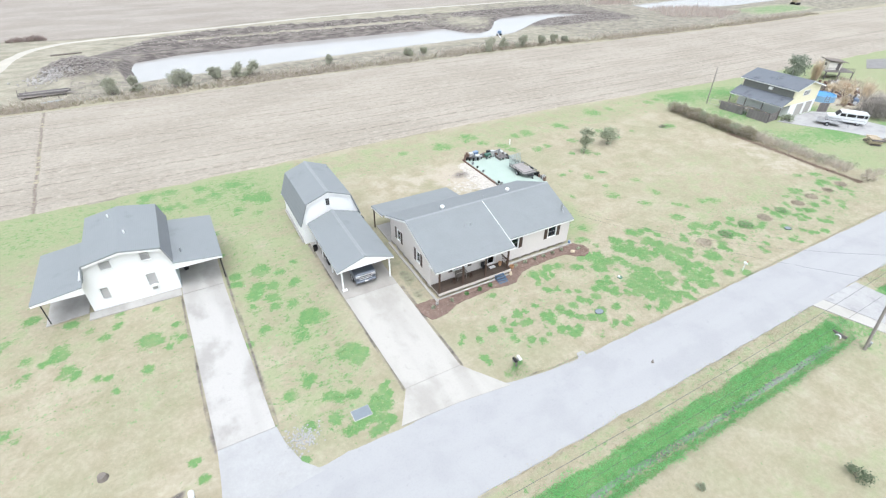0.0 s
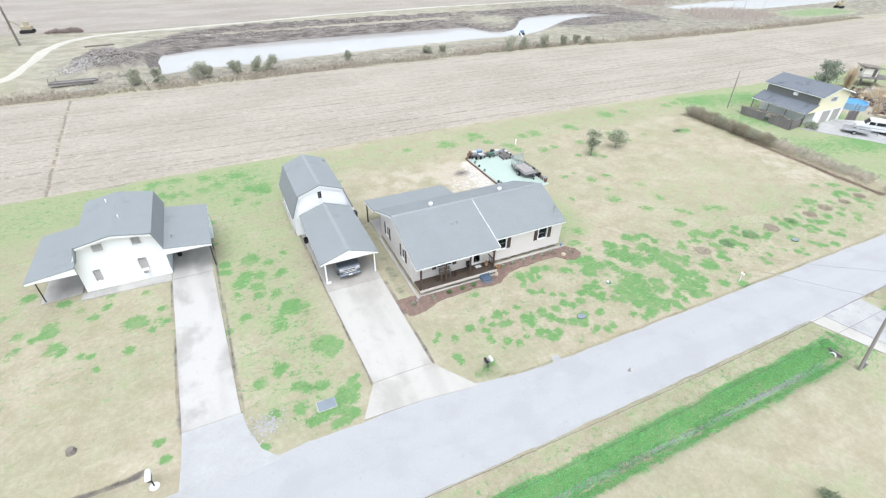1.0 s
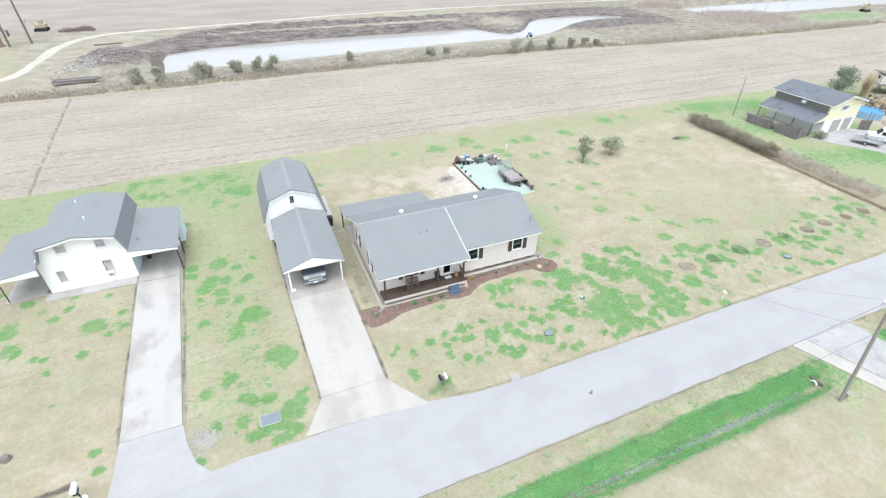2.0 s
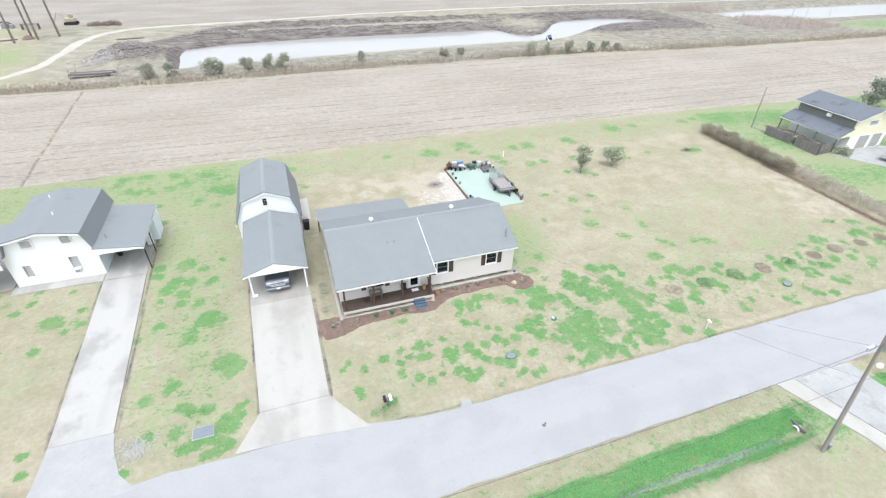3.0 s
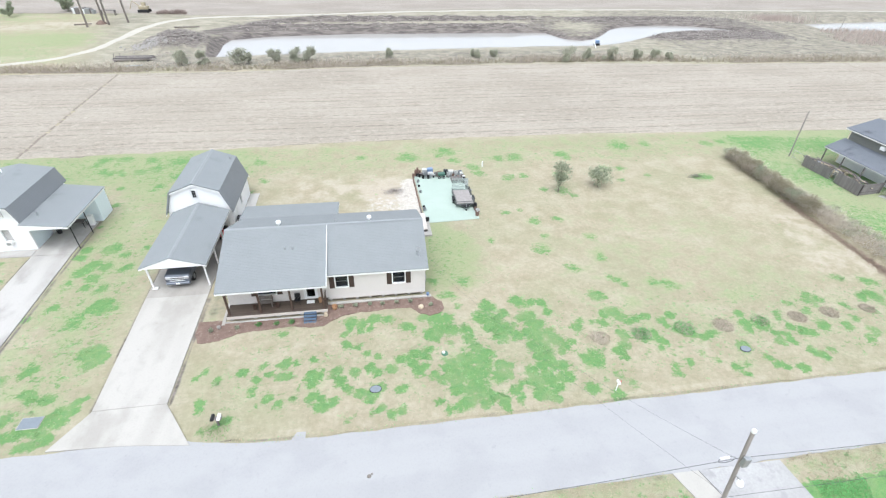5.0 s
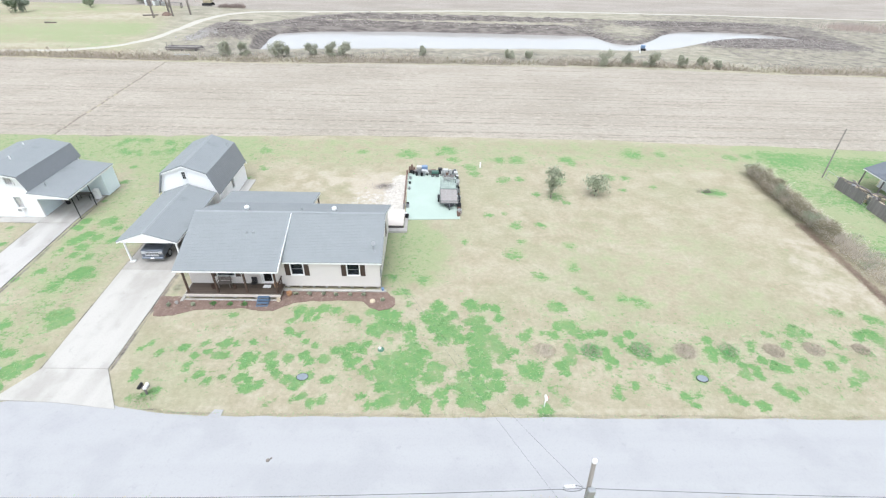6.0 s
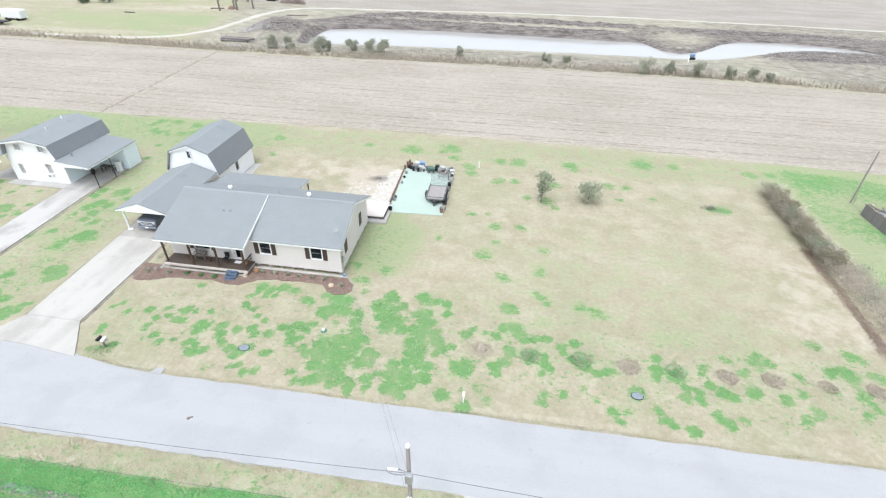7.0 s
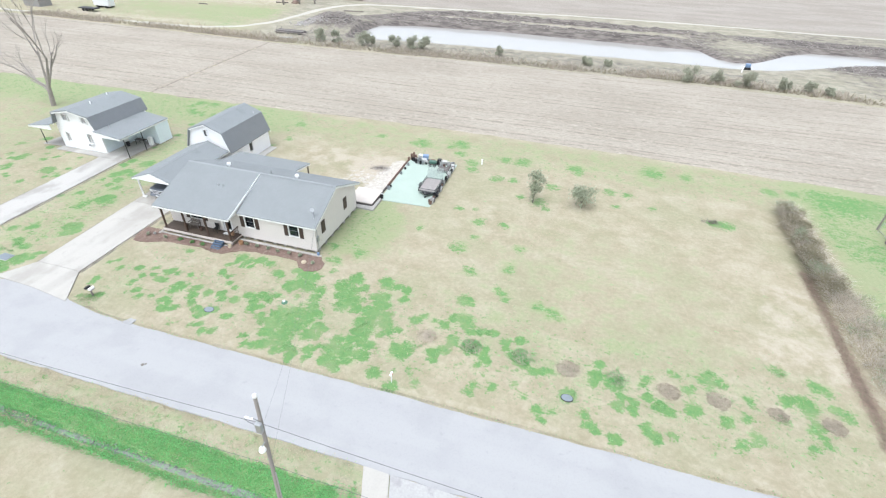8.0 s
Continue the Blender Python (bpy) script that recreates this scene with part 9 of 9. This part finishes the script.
def far_right_yard():
    fence_run([(61.2, 37.3), (61.4, 33.0)], 1.45, "grey weathered picket fence of upright boards")
    fence_run([(61.4, 32.0), (61.3, 28.3), (64.4, 28.6)], 1.55, "grey weathered picket fence with a corner")
    root = thing("gate", (61.4, 32.5, 0), "pale green wire gate in the fence", "gate")
    for y in (32.1, 32.9):
        part("upright", rod(bmesh.new(), (61.4, y, 0), (61.4, y, 1.6), 0.03, sides=6), STEEL, root)
    for z in (0.2, 0.9, 1.55):
        part("crossbar", rod(bmesh.new(), (61.4, 32.1, z), (61.4, 32.9, z), 0.02, sides=6), STEEL, root)
    root = thing("gate", (61.6, 38.6, 0), "thin pipe gate frame beside the pole", "gate")
    for y in (37.7, 39.6):
        part("upright", rod(bmesh.new(), (61.5, y, 0), (61.5, y, 1.3), 0.03, sides=6), STEEL, root)
    for z in (0.3, 1.25):
        part("crossbar", rod(bmesh.new(), (61.5, 37.7, z), (61.5, 39.6, z), 0.025, sides=6), STEEL, root)
    r = random.Random(17)
    kinds = ((PALE_WOOD, "pale wooden box in the side yard"), (GREY_WOOD, "grey wooden box in the side yard"), (BLACK, "black tote in the side yard"), (YELLOW_PAINT, "dull yellow box in the side yard"), (STEEL, "metal tub in the side yard"))
    for i in range(22):
        m, text = r.choice(kinds)
        s = r.uniform(0.3, 0.6)
        crate(r.uniform(62.0, 64.2), 29.0 + i * 0.42, 0.0, s, s * 0.8, r.uniform(0.35, 1.05), m, text, r.uniform(0, 40))
    for i in range(9):
        x, y = r.uniform(62.0, 64.0), 29.2 + i * 1.0
        root = thing("board_stack", (x, y, 0), "loose stack of weathered and raw boards in the side yard", "boards", "board stacks in the side yard")
        for j in range(7):
            a, z, le = r.uniform(-0.7, 0.7), 0.75 + 0.07 * j, r.uniform(0.5, 1.2)
            part("board", plank(bmesh.new(), (x - le * math.sin(a), y - le * math.cos(a), z + r.uniform(-0.1, 0.1)), (x + le * math.sin(a), y + le * math.cos(a), z + r.uniform(-0.1, 0.15)), 0.05, 0.16), (GREY_WOOD, PALE_WOOD, BARK)[j % 3], root)
        part("trestle", block(x - 0.35, x + 0.35, y - 0.3, y + 0.3, -0.02, 0.70, 0.02), GREY_WOOD, root)
    for i, (x, y) in enumerate(((65.0, 27.6), (65.8, 26.9), (66.4, 27.4))):
        shrub(x, y, 1.15, 1.15, 80 + i, LEAF, "grey-green rounded bush by the house corner", "bush", "bushes by the yellow house", 350, 0.09)
    slabs("parking_pad", [[(65.5, 25.3), (68.9, 20.3), (71.5, 14.5), (79, 16.5), (77.5, 26.5), (75.2, 28.2), (67.3, 28.2), (64.0, 28.0)]], 0.12, STAINED_CONCRETE, "stained concrete parking pad beside the house", "parking pad", 0.04)
    van()
    small_trailer()
    # pool
    root = thing("swimming_pool", (84.5, 31.4, 0), "round above-ground pool with bright blue water", "pool")
    part("wall", lathe(bmesh.new(), [(2.3, -0.02), (2.3, 1.15), (2.18, 1.15), (2.18, 0.95)], (84.5, 31.4, 0), 32), paint("blue_pool_wall", (0.24, 0.40, 0.58), 0.4, 0.1), root)
    m, n, l, b = node_tree("pool_water", 0.3, 0.0, 0.2)
    l.new(mix(n, l, noise_tex(n, l, n.new("ShaderNodeNewGeometry").outputs["Position"], 0.9, 3), (0.03, 0.20, 0.52), (0.07, 0.29, 0.60)), b.inputs["Base Color"])
    part("water", lathe(bmesh.new(), [(2.17, 0.96), (2.0, 1.0), (0.01, 1.0)], (84.5, 31.4, 0), 32), m, root)
    root = thing("pool_ladder", (80.6, 28.6, 0), "dark wooden pool ladder", "ladder")
    for s in (-0.3, 0.3):
        part("rail", rod(bmesh.new(), (79.8, 28.4 + s, 0.0), (81.1, 28.9 + s, 1.9), 0.05, sides=6), GREY_WOOD, root)
    for i in range(5):
        k = 0.15 + i * 0.18
        part("rung", rod(bmesh.new(), (79.8 + 1.3 * k, 28.1 + 0.5 * k, 1.9 * k), (79.8 + 1.3 * k, 28.7 + 0.5 * k, 1.9 * k), 0.04, sides=6), GREY_WOOD, root)
    # raised cabin
    root = thing("raised_cabin", (102, 38, 0), "small cream cabin raised on dark posts with a railed deck", "cabin")
    part("wall", block(99.8, 103.2, 36.2, 39.6, 2.2, 4.24), surface("cream_boards", (0.80, 0.77, 0.69), 0.8, spread=0.08, scale=1, fine=6, depth=0.01), root)
    part("roof", prism(bmesh.new(), [(99.2, 4.72), (104.4, 4.25), (104.4, 4.37), (99.2, 4.84)], "y", 35.6, 40.1), BARK, root)
    part("door", block(102.0, 102.8, 36.13, 36.20, 2.22, 4.15), GREY_WOOD, root)
    part("window", block(99.73, 99.80, 37.3, 38.3, 3.2, 3.9), BLACK, root)
    part("deck", block(98.6, 106.0, 34.2, 40.0, 2.05, 2.19), GREY_WOOD, root)
    for x in (98.8, 102.2, 105.8):
        for y in (34.4, 39.8):
            part("post", block(x - 0.1, x + 0.1, y - 0.1, y + 0.1, -0.1, 2.05), GREY_WOOD, root)
    for i in range(16):
        x = 98.7 + i * 0.48
        part("baluster", block(x - 0.03, x + 0.03, 34.22, 34.28, 2.2, 3.1), GREY_WOOD, root)
    part("handrail", block(98.6, 106.0, 34.2, 34.3, 3.1, 3.18), GREY_WOOD, root)
    root.matrix_basis = pose(104.6, 40.2, -0.02, 0, 0, -36) @ Matrix.Diagonal((0.80, 0.80, 0.80, 1))
    root = thing("board_screen", (76.5, 27.1, 0), "dark weathered board screen beside the garage", "screen")
    for i in range(9):
        x, y = 75.9 + i * 0.15, 27.6 - i * 0.11
        part("board", block(x - 0.085, x + 0.085, y - 0.012, y + 0.012, -0.02, 1.6 + 0.05 * (i % 3), 0, -36), GREY_WOOD, root)
    # magnolia, dry clumps, brush and wood
    root = thing("tree", (92.5, 42.3, 0), "round dark evergreen tree behind the house", "tree")
    part("trunk", rod(bmesh.new(), (92.5, 42.3, -0.1), (92.5, 42.3, 2.5), 0.22, 0.16, 8), BARK, root)
    q = random.Random(4)
    leaves("crown", root, [(92.5 + q.uniform(-2.7, 2.7), 42.3 + q.uniform(-1.8, 1.8), q.uniform(1.2, 4.7), 1.3, 1.3, 1.1) for _ in range(14)], 2000, 0.22, EVERGREEN, 91, 0.35)
    dry_clump(97.2, 39.6, 4.6, 2.0, 92, "tall dry yellow bamboo clump")
    dry_clump(91.8, 30.6, 4.0, 4.2, 93, "dead banana plant with drooping tan leaves", 170)
    dry_clump(90.4, 26.9, 4.6, 2.4, 94, "tall tawny pampas grass clump", 200)
    dry_clump(92.6, 33.4, 2.0, 3.2, 95, "low tawny grass clump", 260)
    dry_clump(84.6, 27.4, 2.4, 1.6, 96, "tall tawny pampas grass clump", 180)
    dry_clump(97.0, 33.6, 2.2, 2.6, 97, "low tawny grass clump", 200)
    dry_clump(95.0, 28.0, 3.0, 2.0, 98, "tall tawny pampas grass clump", 240)
    root = thing("bare_bush", (83.2, 21.4, 0), "large leafless grey bush with tangled branches", "bush")
    bm = bmesh.new()
    rr = random.Random(6)
    for i in range(16):
        a = rr.uniform(0, 6.28)
        limbs(bm, Vector((83.2 + 1.0 * math.cos(a), 21.4 + 1.0 * math.sin(a), -0.1)), Vector((math.cos(a) * 0.8, math.sin(a) * 0.8, 1.0)).normalized(), 2.1, 0.07, 4, rr, 0.8, 4)
    part("branches", bm, PALE_BARK, root)
    q = np.random.RandomState(99)
    n = 4200
    d = q.randn(n, 3)
    d /= np.linalg.norm(d, axis=1)[:, None]
    roots = np.array([83.2, 21.4, 0.4]) + d * np.array([3.6, 3.4, 3.6]) * (q.rand(n) ** 0.4)[:, None]
    roots[:, 2] = np.abs(roots[:, 2])
    blades("branchwork", roots, 0.6, 0.03, 0.7, PALE_BARK, 101, root)["kind"] = "stuff"
    root = thing("wood_pile", (68.0, 14.9, 0), "stacks of pale sawn boards and short logs", "wood pile")
    for i in range(34):
        a, z = -0.75 + rr.uniform(-0.12, 0.12), 0.06 + 0.16 * (i % 6)
        u, v = rr.uniform(-0.25, 0.25), (i // 6 - 2.5) * 0.42
        x, y = 67.8 - v * math.sin(a) + u, 15.0 + v * math.cos(a) + u
        part("board", plank(bmesh.new(), (x - 0.75 * math.cos(a), y - 0.75 * math.sin(a), z + 0.08), (x + 0.75 * math.cos(a), y + 0.75 * math.sin(a), z + 0.08), 0.14, 0.36), PALE_WOOD if i % 5 else GREY_WOOD, root)
    for i in range(9):
        x, y, z = 69.6 + rr.uniform(-0.5, 0.5), 14.3 + rr.uniform(-0.5, 0.5), 0.14 + (i // 4) * 0.24
        a = rr.uniform(-0.5, 0.5)
        part("log", rod(bmesh.new(), (x - 0.45 * math.cos(a), y - 0.45 * math.sin(a), z), (x + 0.45 * math.cos(a), y + 0.45 * math.sin(a), z), 0.14, sides=8), BARK, root)
    for i, (x, y, s, m, text) in enumerate(((82.5, 34.5, 1.2, PALE_WOOD, "pale wooden box behind the pool"), (90.5, 27.6, 1.1, VAN_PAINT, "white box beside the pool"), (88.2, 27.0, 0.9, BLUE_PLASTIC, "blue plastic tub beside the pool"),
                                            (86.0, 36.0, 1.0, ORANGE, "orange wooden box behind the pool"), (93.0, 30.5, 1.3, PALE_WOOD, "pale wooden box among the dry grass"), (97.0, 33.0, 1.2, ORANGE, "rusty box among the dry grass"))):
        crate(x, y, 0.0, s, s * 0.8, s, m, text, 20 * i)
    slabs("gravel_yard", [[(121.0, 39.8), (127.5, 36.4), (140, 42.0), (131.5, 44.6)]], 0.1, surface("dark_gravel", (0.235, 0.225, 0.22), 0.95, spread=0.3, scale=0.6, fine=4, depth=0.02), "dark grey gravel yard behind the raised cabin", "gravel", 0.05)
    # scrap and brush strewn between the pool and the cabin
    q = random.Random(37)
    tones = (PALE_WOOD, GREY_WOOD, BARK, VAN_PAINT, BARK, RED_WOOD, GREY_WOOD, STEEL)
    for i in range(26):
        x = q.uniform(84, 102)
        y = 27.5 + 0.42 * (x - 84) + q.uniform(-2.5, 4.0)
        if math.hypot(x - 85.0, y - 30.6) < 3.6:
            continue
        root = thing("scrap_heap", (x, y, 0), "low heap of boards, sheets and boxes in the yard", "scrap heap", "scrap heaps in the yard")
        for j in range(7):
            u, v, k = x + q.gauss(0, 0.7), y + q.gauss(0, 0.7), q.uniform(0.15, 0.55)
            part("scrap", block(u - k, u + k, v - k * 0.5, v + k * 0.5, -0.03, q.uniform(0.15, 0.8), 0.02, q.uniform(0, 90)), tones[q.randrange(8)], root)
    q = np.random.RandomState(38)
    n = 2600
    x = q.uniform(83, 106, n)
    y = 28.5 + 0.42 * (x - 84) + 3.2 * q.randn(n)
    keep = (np.hypot(x - 85.0, y - 30.6) > 3.0) & (wave(x, y, 0.7, 39) > -0.2)
    tagged(blades("yard_brush", np.stack([x, y, 0 * x], 1)[keep], 0.35, 0.06, 0.5, RED_BRUSH, 40), "brown dead brush strewn over the yard", "brush", kind="stuff")


# ---------------------------------------------------------------- grass that stands up
def standing_grass():
    r = np.random.RandomState(21)

    def sown(n, x0, x1, y0, y1, keep):
        x, y = r.uniform(x0, x1, n), r.uniform(y0, y1, n)
        k = keep(x, y)
        x, y = x[k], y[k]
        free = np.ones(len(x), bool)
        for a, b, c, d in ((-11.8, 6.9, 12.4, 29.4), (-20, -11, 3, 37.5), (-42, -27, 26, 36), (-31.6, -25.0, 2, 27), (6.3, 13.2, 27.8, 40.2), (64, 79, 14, 39)):
            free &= ~((x > a) & (x < b) & (y > c) & (y < d))
        free &= ~((x > 18.0 + 0.38 * (-2.3 - y)) & (x < 26.2 + 0.2 * (-2.3 - y)) & (y < -2.3))
        x, y = x[free], y[free]
        return np.stack([x, y, land_height(x, y) - 0.005], 1)

    def green_here(x, y):
        g = land_cover(x, y)["green"]
        return (g + 0.35 * wave(x, y, 2.2, 40) + 0.25 * r.randn(len(x)) > 0.72) & ((y > 4.2) | (y < -3.0))
    tagged(blades("green_grass", sown(380000, -50, 52, 3.6, 50, green_here), 0.030, 0.030, 0.05, BRIGHT_GRASS, 22), "short fresh green grass in clumps on the lawn", "grass", kind="stuff")
    tagged(blades("ditch_plants", sown(150000, -45, 30, -6.8, -3.6, green_here), 0.035, 0.04, 0.06, CLOVER, 23), "dense green clover in the roadside ditch", "grass", kind="stuff")
    tagged(blades("straw_grass", sown(90000, -48, 52, 3.6, 50, lambda x, y: wave(x, y, 1.3, 41) + 0.5 * r.randn(len(x)) > 0.1), 0.03, 0.03, 0.06, STRAW, 24), "short dormant straw-coloured grass", "grass", kind="stuff")
    # darker tufts strewn over the lawns and the verge
    n = 3600
    cx, cy = r.uniform(-48, 52, n), np.where(r.rand(n) < 0.72, r.uniform(3.9, 17, n), r.uniform(17, 49, n))
    cy = np.where(r.rand(n) < 0.12, r.uniform(-4.4, -2.5, n), cy)
    fit = np.minimum(land_cover(cx, cy)["green"], 0.5) + 0.16 * wave(cx, cy, 0.9, 45) + 0.16 * r.randn(n) > 0.36
    cx, cy = cx[fit], cy[fit]
    size = 0.10 + 0.22 * r.rand(len(cx)) ** 2
    k = 30
    a, q = r.uniform(0, 6.283, (len(cx), k)), np.sqrt(r.rand(len(cx), k)) * size[:, None]
    tx, ty = (cx[:, None] + q * np.cos(a) * 1.3).ravel(), (cy[:, None] + q * np.sin(a)).ravel()
    free = np.ones(len(tx), bool)
    for x0, x1, y0, y1 in ((-13.6, 6.9, 12.3, 29.4), (-20, -11, 3, 37.5), (-42, -27, 26, 36), (-31.6, -26.6, 2, 27), (6.3, 13.2, 27.8, 40.2)):
        free &= ~((tx > x0) & (tx < x1) & (ty > y0) & (ty < y1))
    free &= ~((tx > 17.5) & (tx < 27) & (ty < -2.3))
    tx, ty = tx[free], ty[free]
    tagged(blades("grass_tufts", np.stack([tx, ty, land_height(tx, ty) - 0.005], 1), 0.03, 0.035, 0.05, TUFT, 28), "small darker green tufts strewn over the lawn", "grass", kind="stuff")
    tagged(blades("verge_grass", sown(26000, -45, 60, -4.3, -2.3, lambda x, y: wave(x, y, 1.7, 42) + 0.4 * r.randn(len(x)) > 0.0), 0.06, 0.03, 0.06, STRAW, 25), "rough straw grass on the road verge", "grass", kind="stuff")
    roots = np.concatenate([sown(260, -30, 20, -6.0, -4.2, lambda x, y: wave(x, y, 1.0, 43) > 0.5), sown(220, -6.2, -3.4, -6.0, -5.3, lambda x, y: r.rand(len(x)) > 0.3), sown(60, 6.8, 8.4, -5.3, -4.8, lambda x, y: r.rand(len(x)) > 0.3)])
    tagged(blades("yellow_flowers", roots + np.array([0, 0, 0.12]), 0.06, 0.05, 0.04, YELLOW_PAINT, 26), "small yellow flowers in the ditch", "flowers", kind="stuff")


flower_bed()
porch_things()
pickup()
carport_things()
lawn_mower()
patio()
utility_trailer()
lawn_things()
mailboxes()
utility_pole()
hedge_row()
shrub(-5.4, -8.4, 0.35, 0.5, 131, LEAF, "small low green shrub in the rough grass", "bush", "", 260, 0.06)
shrub(3.7, -12.7, 0.7, 1.0, 132, DARK_LEAF, "low dark green bush in the rough grass", "bush", "", 600, 0.07)
lawn_tree(23.9, 33.4, 3.9, 71, "young grey-green tree with a narrow crown", 1.12)
lawn_tree(29.4, 34.2, 2.3, 72, "young grey-green tree with a low crown", 1.75)
bare_tree()
far_right_yard()
pond_side_growth()
far_left_yard()
spoil_debris()
ditch_pebbles()
road_edges()
standing_grass()
